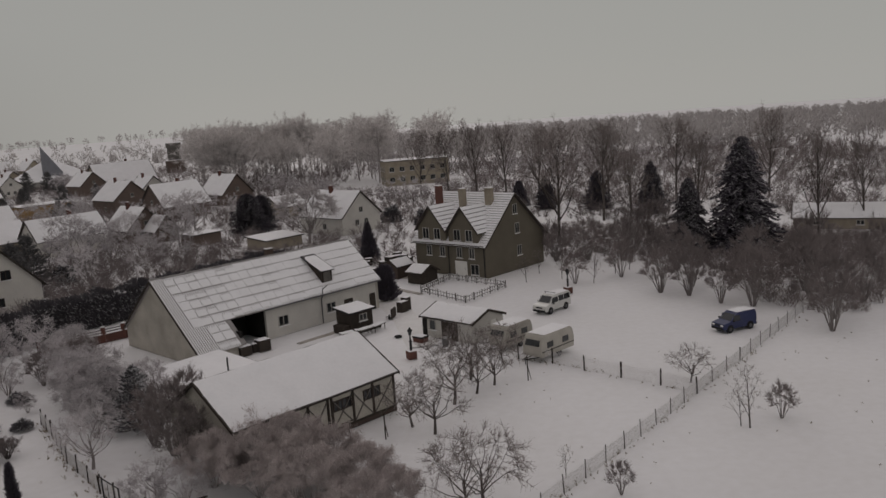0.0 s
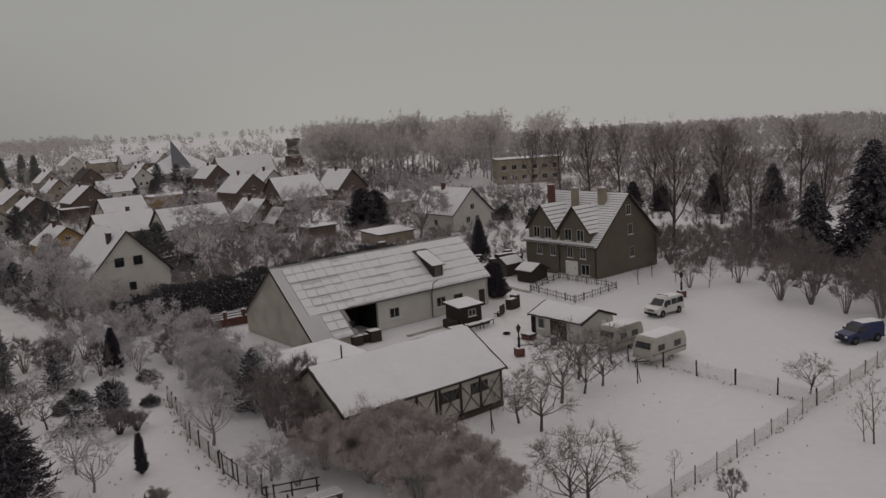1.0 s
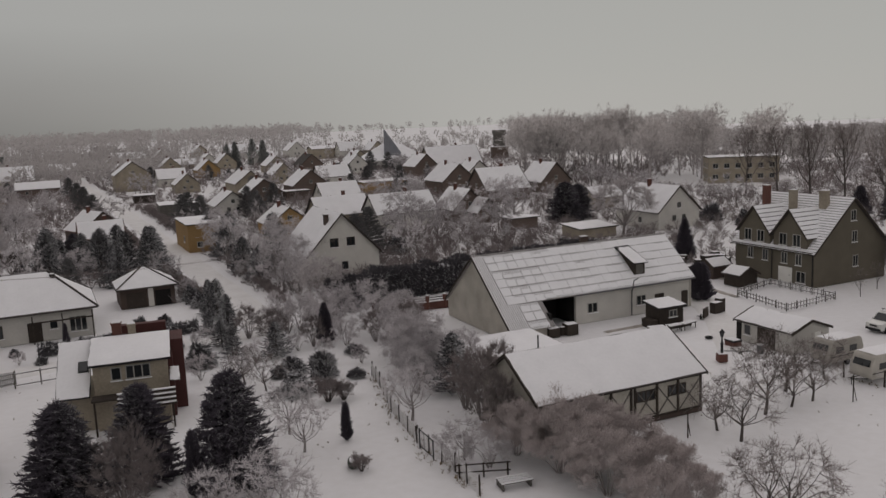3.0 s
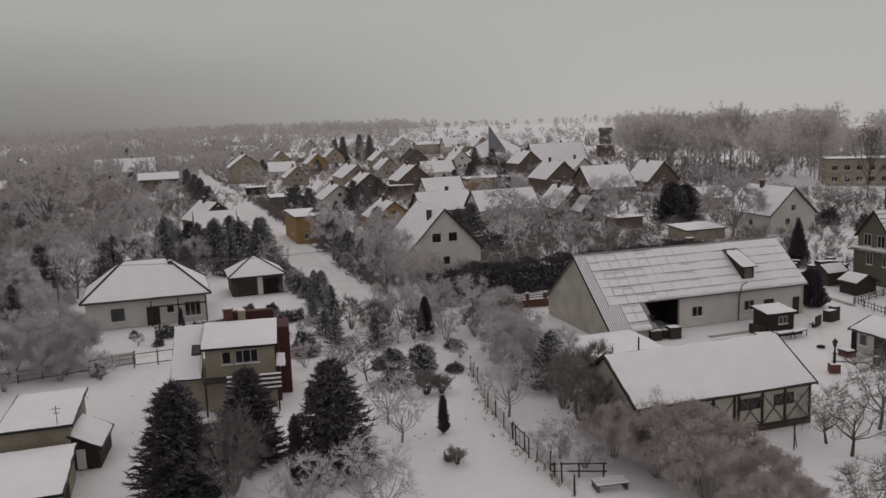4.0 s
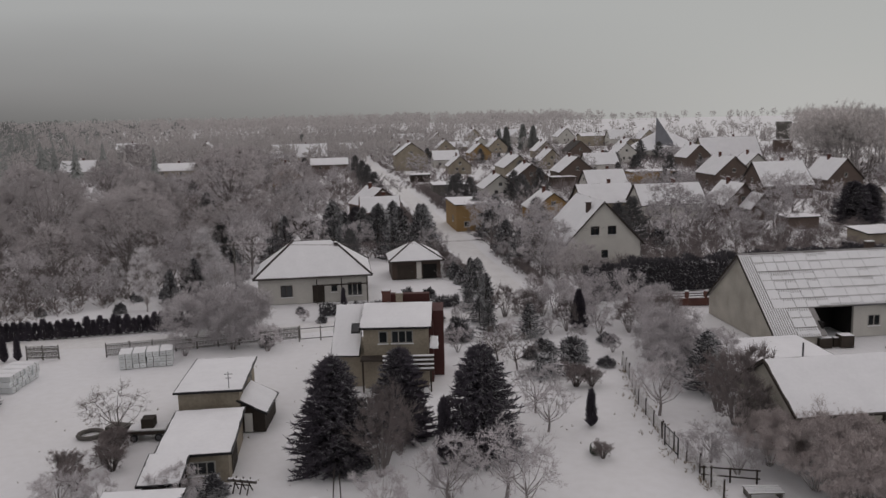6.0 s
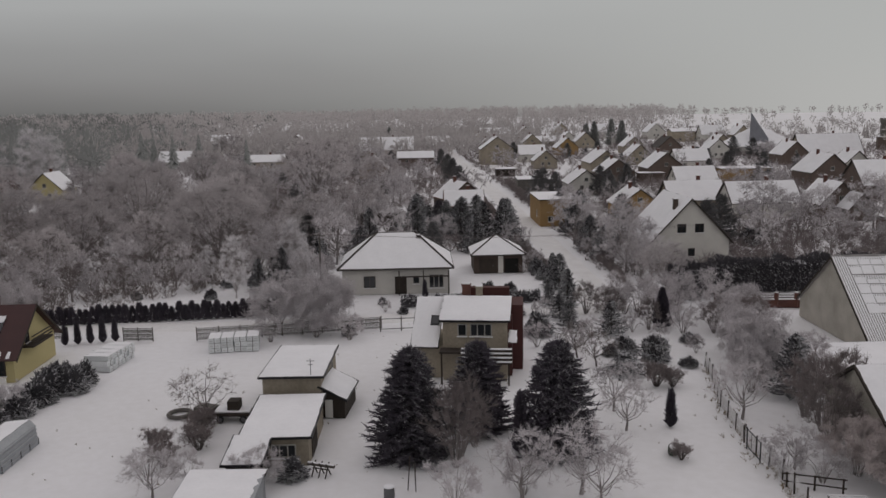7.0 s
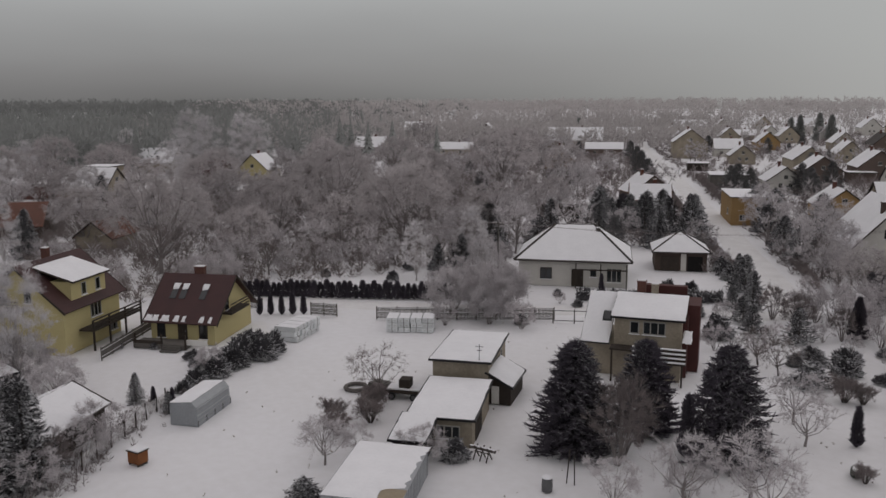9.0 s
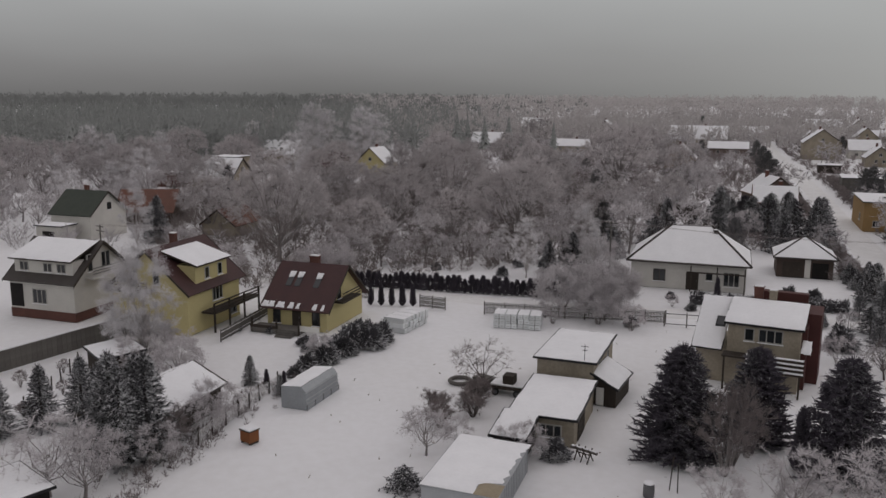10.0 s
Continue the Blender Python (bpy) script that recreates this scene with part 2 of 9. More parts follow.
# ---------------------------------------------------------------- shapes
class Shape:
    """Collects corners and faces for one mesh."""

    def __init__(self):
        self.v, self.f = [], []

    def add(self, vs, fs):
        o = len(self.v)
        self.v.extend(tuple(p) for p in vs)
        self.f.extend([i + o for i in q] for q in fs)
        return self

    def box(self, x0, x1, y0, y1, z0, z1, m=None):
        vs = [Vector((x, y, z)) for z in (z0, z1) for x, y in ((x0, y0), (x1, y0), (x1, y1), (x0, y1))]
        if m:
            vs = [m @ p for p in vs]
        return self.add(vs, [(3, 2, 1, 0), (4, 5, 6, 7), (0, 1, 5, 4), (1, 2, 6, 5), (2, 3, 7, 6), (3, 0, 4, 7)])

    def prism(self, pts, d):
        """A flat outline pushed along d."""
        n, d = len(pts), Vector(d)
        vs = [Vector(p) for p in pts] + [Vector(p) + d for p in pts]
        fs = [tuple(reversed(range(n))), tuple(range(n, 2 * n))] + [(i, (i + 1) % n, n + (i + 1) % n, n + i) for i in range(n)]
        return self.add(vs, fs)

    def slab(self, a, b, c, d, t):
        """A sheet of thickness t under four corners (counter-clockwise from above)."""
        a, b, c, d = (Vector(p) for p in (a, b, c, d))
        nrm = (b - a).cross(d - a).normalized() * t
        vs = [a, b, c, d, a - nrm, b - nrm, c - nrm, d - nrm]
        return self.add(vs, [(0, 1, 2, 3), (7, 6, 5, 4), (1, 0, 4, 5), (2, 1, 5, 6), (3, 2, 6, 7), (0, 3, 7, 4)])

    def tube(self, pts, radii, n=6):
        rings = []
        up = Vector((0.31, 0.17, 0.93))
        for i, p in enumerate(pts):
            d = (pts[min(i + 1, len(pts) - 1)] - pts[max(i - 1, 0)]).normalized()
            s = d.cross(up)
            s = s.normalized() if s.length > 1e-3 else Vector((1, 0, 0))
            t = d.cross(s)
            rings.append([p + (s * math.cos(k * 2 * math.pi / n) + t * math.sin(k * 2 * math.pi / n)) * radii[i] for k in range(n)])
        vs = [p for r in rings for p in r]
        fs = [(i * n + k, i * n + (k + 1) % n, (i + 1) * n + (k + 1) % n, (i + 1) * n + k) for i in range(len(pts) - 1) for k in range(n)]
        fs += [tuple(reversed(range(n))), tuple(range(len(vs) - n, len(vs)))]
        return self.add(vs, fs)

    def cyl(self, p, q, r0, r1=None, n=10):
        return self.tube([Vector(p), Vector(q)], [r0, r0 if r1 is None else r1], n)

    def spike(self, p, q, r):
        """A thin three-sided cone."""
        d = q - p
        s = d.cross(Vector((0.3, 0.5, 0.8)))
        s = s.normalized() * r if s.length > 1e-6 else Vector((r, 0, 0))
        t = d.normalized().cross(s)
        return self.add([p + s, p - s * 0.5 + t * 0.866, p - s * 0.5 - t * 0.866, q], [(0, 1, 3), (1, 2, 3), (2, 0, 3)])

    def mesh(self, name, material, smooth=False):
        me = bpy.data.meshes.new(name)
        me.from_pydata(self.v, [], self.f)
        me.materials.append(material)
        if smooth:
            me.polygons.foreach_set("use_smooth", [True] * len(me.polygons))
        me.update()
        return me


def part(name, shape, material, parent, label="", smooth=False, bevel=0.0):
    me = shape.mesh(name, material, smooth)
    if bevel:
        bm = bmesh.new()
        bm.from_mesh(me)
        bmesh.ops.recalc_face_normals(bm, faces=bm.faces)
        bmesh.ops.bevel(bm, geom=bm.edges[:], offset=bevel, segments=2, profile=0.6, affect="EDGES", clamp_overlap=True)
        bm.to_mesh(me)
        bm.free()
    ob = new(name, me)
    ob.parent = parent
    if label:
        tagged(ob, label)
    return ob


S = 1.136  # plan units to metres


def lift(x, y):
    """Rise of land beyond the village, north to west, fitted to the camera's view."""
    r = math.hypot(x, y)
    rise = min(1.0, max(0.0, (r - 430.0) / 520.0)) if x < 0 and y > -0.25 * r else 0.0
    return 10.0 * rise * rise * (3 - 2 * rise)


def thing(name, x, y, yaw, label, category, group="", kind="", z=0.0):
    """An empty at the base of a thing; x, y in plan units."""
    e = new(name)
    e.empty_display_size = 0.3
    e.matrix_world = pose(x * S, y * S, z + lift(x * S, y * S), 0, 0, yaw)
    return tagged(e, label, category, group, kind)


def solid(name, shape, material, label, category, group="", kind="", smooth=False):
    return tagged(new(name, shape.mesh(name, material, smooth)), label, category, group, kind)


ALONG, ACROSS = 133.0, 43.0  # headings of the village street and of the rows across it

# ---------------------------------------------------------------- ground
def ground_height(x, y):
    # the drop past 1000 m places the skyline to fit the camera's view
    fall = max(0.0, (math.hypot(x, y) - 1000.0) / 500.0)
    return -60.0 * fall * fall + lift(x, y) + 0.05 * noise.noise((x * 0.08, y * 0.08, 0.0)) - 0.05


g = Shape()
RINGS = [0, 8, 16, 24, 32, 40, 48, 56, 64, 72, 80, 90, 100, 115, 130, 150, 175, 200, 240, 290, 350, 420, 500, 580, 660, 760, 900, 1000, 1100, 1250, 1400, 1900]
SEG = 120
for r in RINGS:
    for k in range(SEG):
        a = 2 * math.pi * k / SEG
        x, y = r * math.cos(a), r * math.sin(a)
        g.v.append((x, y, ground_height(x, y)))
for i in range(len(RINGS) - 1):
    for k in range(SEG):
        g.f.append((i * SEG + k, (i + 1) * SEG + k, (i + 1) * SEG + (k + 1) % SEG, i * SEG + (k + 1) % SEG))
GROUND = surface("snowy_meadow", (0.79, 0.79, 0.81), (0.70, 0.695, 0.70), 0.75, 0.05, 1.3, 0.6, vary=0.0)
solid("ground", g, GROUND, "flat snow-covered village ground with faint hollows", "ground", kind="structure", smooth=True)


def strip(name, pts, width, material, label, category, z=0.02, wobble=0.25):
    """A ribbon of packed snow along a line of plan points."""
    s, rng = Shape(), random.Random(name)
    line = []
    for (ax, ay), (bx, by) in zip(pts, pts[1:]):
        n = max(2, int(math.hypot(bx - ax, by - ay) * S / 3))
        line += [Vector(((ax + (bx - ax) * k / n) * S, (ay + (by - ay) * k / n) * S, 0)) for k in range(n)]
    line.append(Vector((pts[-1][0] * S, pts[-1][1] * S, 0)))
    cols = 7
    for i, p in enumerate(line):
        d = (line[min(i + 1, len(line) - 1)] - line[max(i - 1, 0)]).normalized()
        side = Vector((d.y, -d.x, 0))
        for c in range(cols):
            f = c / (cols - 1) * 2 - 1
            off = f * (width / 2 + (rng.uniform(-wobble, wobble) if abs(f) == 1 else 0))
            dip = -0.05 if abs(abs(f) - 0.34) < 0.05 else (0.3 if abs(f) == 1 else 0.0)
            q = p + side * off
            s.v.append((q.x, q.y, z + lift(q.x, q.y) + 0.05 + dip * (1 if abs(f) < 1 else -1) + rng.uniform(-0.012, 0.012)))
    for i in range(len(line) - 1):
        for c in range(cols - 1):
            a = i * cols + c
            s.f.append((a, a + 1, a + cols + 1, a + cols))
    return solid(name, s, material, label, category, kind="structure", smooth=True)


STREET = [(-42, 73), (-55.5, 87), (-73, 105.6), (-97.5, 131), (-120, 154.8), (-154, 189.5), (-210.5, 246.5), (-269, 308), (-330, 371)]
strip("road", STREET, 6.0, SNOW_PACKED,
      "straight village street of packed snow with wheel tracks", "road")
strip("track", [(-112, 5), (-95, 21.5), (-79.4, 35.2), (-69.4, 43.6), (-61.6, 51.6), (-55.4, 59.6), (-48, 67), (-42, 73)], 5.0, SNOW_PACKED,
      "snowy side lane beside the garden fences", "road", z=0.03)
strip("road_north", [(62, 108), (44, 124), (31, 137), (12, 156), (-6, 176)], 4.5, SNOW_PACKED, "snow-covered lane below a bank behind the houses", "road")
TRODDEN = surface("trodden_earthy_snow", (0.50, 0.47, 0.44), (0.26, 0.235, 0.205), 0.85, 0.7, 3.0, 0.5, vary=0.02)
strip("yard_track", [(-1.6, 99.0), (0.4, 96.6), (2.8, 93.2)], 0.7, TRODDEN, "dark trodden track in the yard snow", "path", z=0.05, wobble=0.3)
strip("yard_track_edge", [(-1.4, 105.4), (1.6, 103.4), (4.6, 99.8)], 1.5, TRODDEN, "bare brown earth strip beside the hut", "path", z=0.05, wobble=0.4)
strip("barn_path", [(-9.4, 76.6), (-6.2, 79.6), (-2.8, 82.0)], 0.6, TRODDEN, "trodden path along the barn front", "path", z=0.05, wobble=0.25)
strip("yard_path", [(2, 72), (1, 82), (-1, 92), (-2, 101)], 4.0, SNOW_PACKED, "trodden snow across the farmyard", "path", z=0.025)


# ---------------------------------------------------------------- parts of houses
def wall_frame(side, L, W):
    """Maps (along the wall, outwards, up) to the house's own axes."""
    return {"f": lambda u, o, z: Vector((u, -W / 2 - o, z)), "b": lambda u, o, z: Vector((-u, W / 2 + o, z)),
            "r": lambda u, o, z: Vector((L / 2 + o, u, z)), "l": lambda u, o, z: Vector((-L / 2 - o, -u, z))}[side]


def mbox(s, m, u0, u1, o0, o1, z0, z1):
    vs = [m(u, o, z) for z in (z0, z1) for u, o in ((u0, o0), (u1, o0), (u1, o1), (u0, o1))]
    return s.add(vs, [(3, 2, 1, 0), (4, 5, 6, 7), (0, 1, 5, 4), (1, 2, 6, 5), (2, 3, 7, 6), (3, 0, 4, 7)])


def window(parent, m, u, z, w, h, panes=2, frame_mat=None, sill=True, bars=False):
    """A window with a projecting casing, a recessed pane, mullions and a sill with snow on it."""
    f = Shape()
    t = 0.09
    for a in ((u - w / 2, u + w / 2, z, z + t), (u - w / 2, u + w / 2, z + h - t, z + h), (u - w / 2, u - w / 2 + t, z + t, z + h - t), (u + w / 2 - t, u + w / 2, z + t, z + h - t)):
        mbox(f, m, a[0], a[1], -0.1, 0.05, a[2], a[3])
    for k in range(1, panes):
        c = u - w / 2 + w * k / panes
        mbox(f, m, c - 0.045, c + 0.045, -0.1, 0.04, z + t, z + h - t)
    if bars:
        mbox(f, m, u - w / 2 + t, u + w / 2 - t, -0.1, 0.035, z + h * 0.55, z + h * 0.55 + 0.05)
    ob = part("window", f, frame_mat or FRAME, parent)
    for k in range(panes):
        g = Shape()
        a = u - w / 2 + w * k / panes + (t if k == 0 else 0.045)
        b = u - w / 2 + w * (k + 1) / panes - (t if k == panes - 1 else 0.045)
        mbox(g, m, a, b, 0.004, 0.014, z + t, z + h - t)
        part("pane", g, GLASS, ob, "dark window glass")
    if sill:
        s = Shape()
        mbox(s, m, u - w / 2 - 0.06, u + w / 2 + 0.06, 0.0, 0.16, z - 0.06, z - 0.003)
        part("sill", s, SNOW_ROOF, ob, "sill with a line of snow")
    return ob


def door(parent, m, u, w, h, material, z=0.0, label="", name="door"):
    s = Shape()
    mbox(s, m, u - w / 2, u + w / 2, 0.003, 0.06, z, z + h)
    n = max(2, int(w / 0.45))
    for k in range(1, n):
        c = u - w / 2 + w * k / n
        mbox(s, m, c - 0.02, c + 0.02, 0.06, 0.08, z + 0.05, z + h - 0.05)
    d = part(name, s, material, parent, label)
    hnd = Shape()
    mbox(hnd, m, u + w * 0.32, u + w * 0.32 + 0.05, 0.06, 0.13, z + h * 0.48, z + h * 0.48 + 0.18)
    part("handle", hnd, METAL, d)
    return d


def chimney(parent, x, y, z0, z1, w=0.6, d=0.6, material=None):
    s = Shape().box(x - w / 2, x + w / 2, y - d / 2, y + d / 2, z0, z1)
    s.box(x - w / 2 - 0.06, x + w / 2 + 0.06, y - d / 2 - 0.06, y + d / 2 + 0.06, z1, z1 + 0.1)
    c = part("chimney", s, material or BRICK, parent)
    part("snow_cap", Shape().box(x - w / 2, x + w / 2, y - d / 2, y + d / 2, z1 + 0.1, z1 + 0.2), SNOW_ROOF, c, "small cap of snow", bevel=0.04)
    return c


def snow_sheet(a, b, c, d, t, seed, edge=0.12, nu=12, nv=8):
    """A soft uneven blanket of snow over four corners, thinning to its rim."""
    rng = random.Random(seed)
    a, b, c, d = (Vector(p) for p in (a, b, c, d))
    nrm = (b - a).cross(d - a).normalized()
    s = Shape()
    for j in range(nv + 1):
        for i in range(nu + 1):
            u, v = i / nu, j / nv
            rim = i in (0, nu) or j in (0, nv)
            if rim:
                u = min(1, max(0, u + rng.uniform(-edge, edge) / max(1.0, (b - a).length) * (1 if i not in (0, nu) else 0.6)))
                v = min(1, max(0, v + rng.uniform(-edge, edge) / max(1.0, (d - a).length) * (1 if j not in (0, nv) else 0.6)))
            p = a.lerp(b, u).lerp(d.lerp(c, u), v)
            s.v.append(tuple(p + nrm * (0.012 if rim else t * (0.8 + 0.4 * noise.noise((p.x * 0.7, p.y * 0.7, p.z + seed))))))
    for j in range(nv):
        for i in range(nu):
            q = j * (nu + 1) + i
            s.f.append((q, q + 1, q + nu + 2, q + nu + 1))
    return s


def gable_house(name, x, y, yaw, L, W, eave, ridge, wall, roof, label, category="house", over=0.4, snow=(1, 1), snow_drop=0.0, windows=(), doors=(), chimneys=(), group="",
                back_eave=None, plinth=None, courses=False, trim=None):
    """A house with a pitched roof along its own x: walls, two slopes with snow, barge boards, windows, doors and chimneys."""
    e = thing(name, x, y, yaw, label, category, group)
    be = eave if back_eave is None else back_eave
    part("wall", Shape().prism([(-L / 2, -W / 2, 0), (-L / 2, W / 2, 0), (-L / 2, W / 2, be), (-L / 2, 0, ridge - 0.06), (-L / 2, -W / 2, eave)], (L, 0, 0)), wall, e)
    if plinth:
        part("plinth", Shape().box(-L / 2 - 0.04, L / 2 + 0.04, -W / 2 - 0.04, W / 2 + 0.04, 0, plinth[0]), plinth[1], e)
    for i, sgn in enumerate((-1, 1)):
        ez = (eave, be)[i]
        k = (ridge - ez) / (W / 2)
        lo = (W / 2 + over) * sgn
        zl = ridge - k * (W / 2 + over)
        A, B, C, D = (-L / 2 - over, lo, zl + 0.12), (L / 2 + over, lo, zl + 0.12), (L / 2 + over, 0, ridge + 0.12), (-L / 2 - over, 0, ridge + 0.12)
        if sgn > 0:
            A, B, C, D = B, A, D, C
        r = part("roof", Shape().slab(A, B, C, D, 0.14), roof, e)
        if snow[i]:
            A, B, C, D = (Vector(p) for p in (A, B, C, D))
            up = (B - A).cross(D - A).normalized()
            if courses:
                n = int((D - A).length / 0.42)
                for q in range(n):
                    f0, f1 = q / n, (q + 0.86) / n
                    s = Shape().slab(A.lerp(D, f0) + up * 0.11 + (B - A).normalized() * 0.05, B.lerp(C, f0) + up * 0.11 - (B - A).normalized() * 0.05,
                                     B.lerp(C, f1) + up * 0.05 - (B - A).normalized() * 0.05, A.lerp(D, f1) + up * 0.05 + (B - A).normalized() * 0.05, 0.05)
                    part("snowy_tile_course", s, SNOW_ROOF, r)
            else:
                ins = (B - A).normalized() * 0.1
                low = (D - A).normalized() * (0.06 + snow_drop)
                part("snow", snow_sheet(A + ins + low, B - ins + low, C - ins, D + ins, 0.1, hash((round(x), round(y), i)) % 97), SNOW_ROOF, r, "blanket of snow", smooth=True)
    for gx in (-L / 2 - over - 0.02, L / 2 + over - 0.03):
        for sgn, ez in ((-1, eave), (1, be)):
            k = (ridge - ez) / (W / 2)
            lo, zl = (W / 2 + over + 0.02) * sgn, ridge - k * (W / 2 + over)
            part("barge_board", Shape().prism([(gx, lo, zl + 0.15), (gx, 0.01 * sgn, ridge + 0.15), (gx, 0.01 * sgn, ridge - 0.1), (gx, lo, zl - 0.1)], (0.05, 0, 0)), trim or TIMBER, e)
    for side, u, z, w, h, *more in windows:
        window(e, wall_frame(side, L, W), u, z, w, h, *more)
    for side, u, w, h, material, *z in doors:
        door(e, wall_frame(side, L, W), u, w, h, material, *z)
    for cx, cy, top, *more in chimneys:
        chimney(e, cx, cy, ridge - abs(cy) * (ridge - eave) / (W / 2) - 0.2, top, *more)
    return e


def box_house(name, x, y, yaw, L, W, h_front, h_back, wall, label, category="house", over=0.3, windows=(), doors=(), chimneys=(), roof=None, group=""):
    """A block with a flat or single-pitch roof under snow; front is -y."""
    e = thing(name, x, y, yaw, label, category, group)
    part("wall", Shape().prism([(-L / 2, -W / 2, 0), (-L / 2, W / 2, 0), (-L / 2, W / 2, h_back), (-L / 2, -W / 2, h_front)], (L, 0, 0)), wall, e)
    k = (h_back - h_front) / W
    A, B = (-L / 2 - over, -W / 2 - over, h_front - k * over + 0.16), (L / 2 + over, -W / 2 - over, h_front - k * over + 0.16)
    C, D = (L / 2 + over, W / 2 + over, h_back + k * over + 0.16), (-L / 2 - over, W / 2 + over, h_back + k * over + 0.16)
    r = part("roof", Shape().slab(A, B, C, D, 0.16), roof or DARK_METAL, e)
    part("snow", snow_sheet(Vector(A) + Vector((0.06, 0.06, 0)), Vector(B) + Vector((-0.06, 0.06, 0)), Vector(C) + Vector((-0.06, -0.06, 0)), Vector(D) + Vector((0.06, -0.06, 0)), 0.13, int(x * 3 + y) % 97),
         SNOW_ROOF, r, "blanket of snow", smooth=True)
    for side, u, z, w, h, *more in windows:
        window(e, wall_frame(side, L, W), u, z, w, h, *more)
    for side, u, w, h, material, *z in doors:
        door(e, wall_frame(side, L, W), u, w, h, material, *z)
    for cx, cy, z0, top, *more in chimneys:
        chimney(e, cx, cy, z0, top, *more)
    return e


def hip_house(name, x, y, yaw, L, W, eave, ridge, ridge_len, wall, label, category="house", over=0.6, windows=(), doors=(), chimneys=()):
    """A house under a hipped roof, snow on all four slopes and dark hip lines between them."""
    e = thing(name, x, y, yaw, label, category)
    part("wall", Shape().box(-L / 2, L / 2, -W / 2, W / 2, 0, eave), wall, e)
    a, b, h = L / 2 + over, W / 2 + over, ridge_len / 2
    P = [Vector(p) for p in ((-a, -b, eave), (a, -b, eave), (a, b, eave), (-a, b, eave), (-h, 0, ridge), (h, 0, ridge))]
    r = Shape().add(P + [p + Vector((0, 0, -0.14)) for p in P[:4]], [(0, 1, 5, 4), (1, 2, 5), (2, 3, 4, 5), (3, 0, 4), (1, 0, 6, 7), (2, 1, 7, 8), (3, 2, 8, 9), (0, 3, 9, 6), (6, 9, 8, 7)])
    roof = part("roof", r, TILE_DARK, e)
    for q in ((0, 1, 5, 4), (1, 2, 5, 5), (2, 3, 4, 5), (3, 0, 4, 4)):
        c = sum((P[i] for i in q), Vector()) / 4
        pts = [P[i].lerp(c, 0.035) for i in q]
        if len({i for i in q}) == 3:
            pts[3] = pts[2] + (pts[0] - pts[1]).normalized() * 0.06
        part("snow", snow_sheet(*pts, 0.1, q[0] + int(x), nu=10, nv=6), SNOW_ROOF, roof, "blanket of snow", smooth=True)
    for i, j in ((0, 4), (1, 5), (2, 5), (3, 4)):
        part("hip_ridge", Shape().cyl(P[i] + Vector((0, 0, 0.06)), P[j] + Vector((0, 0, 0.06)), 0.1, n=6), TILE_DARK, roof)
    for side, u, z, w, hh, *more in windows:
        window(e, wall_frame(side, L, W), u, z, w, hh, *more)
    for side, u, w, hh, material, *z in doors:
        door(e, wall_frame(side, L, W), u, w, hh, material, *z)
    for cx, cy, z0, top in chimneys:
        chimney(e, cx, cy, z0, top, 0.5, 0.5, TILE_DARK)
    return e
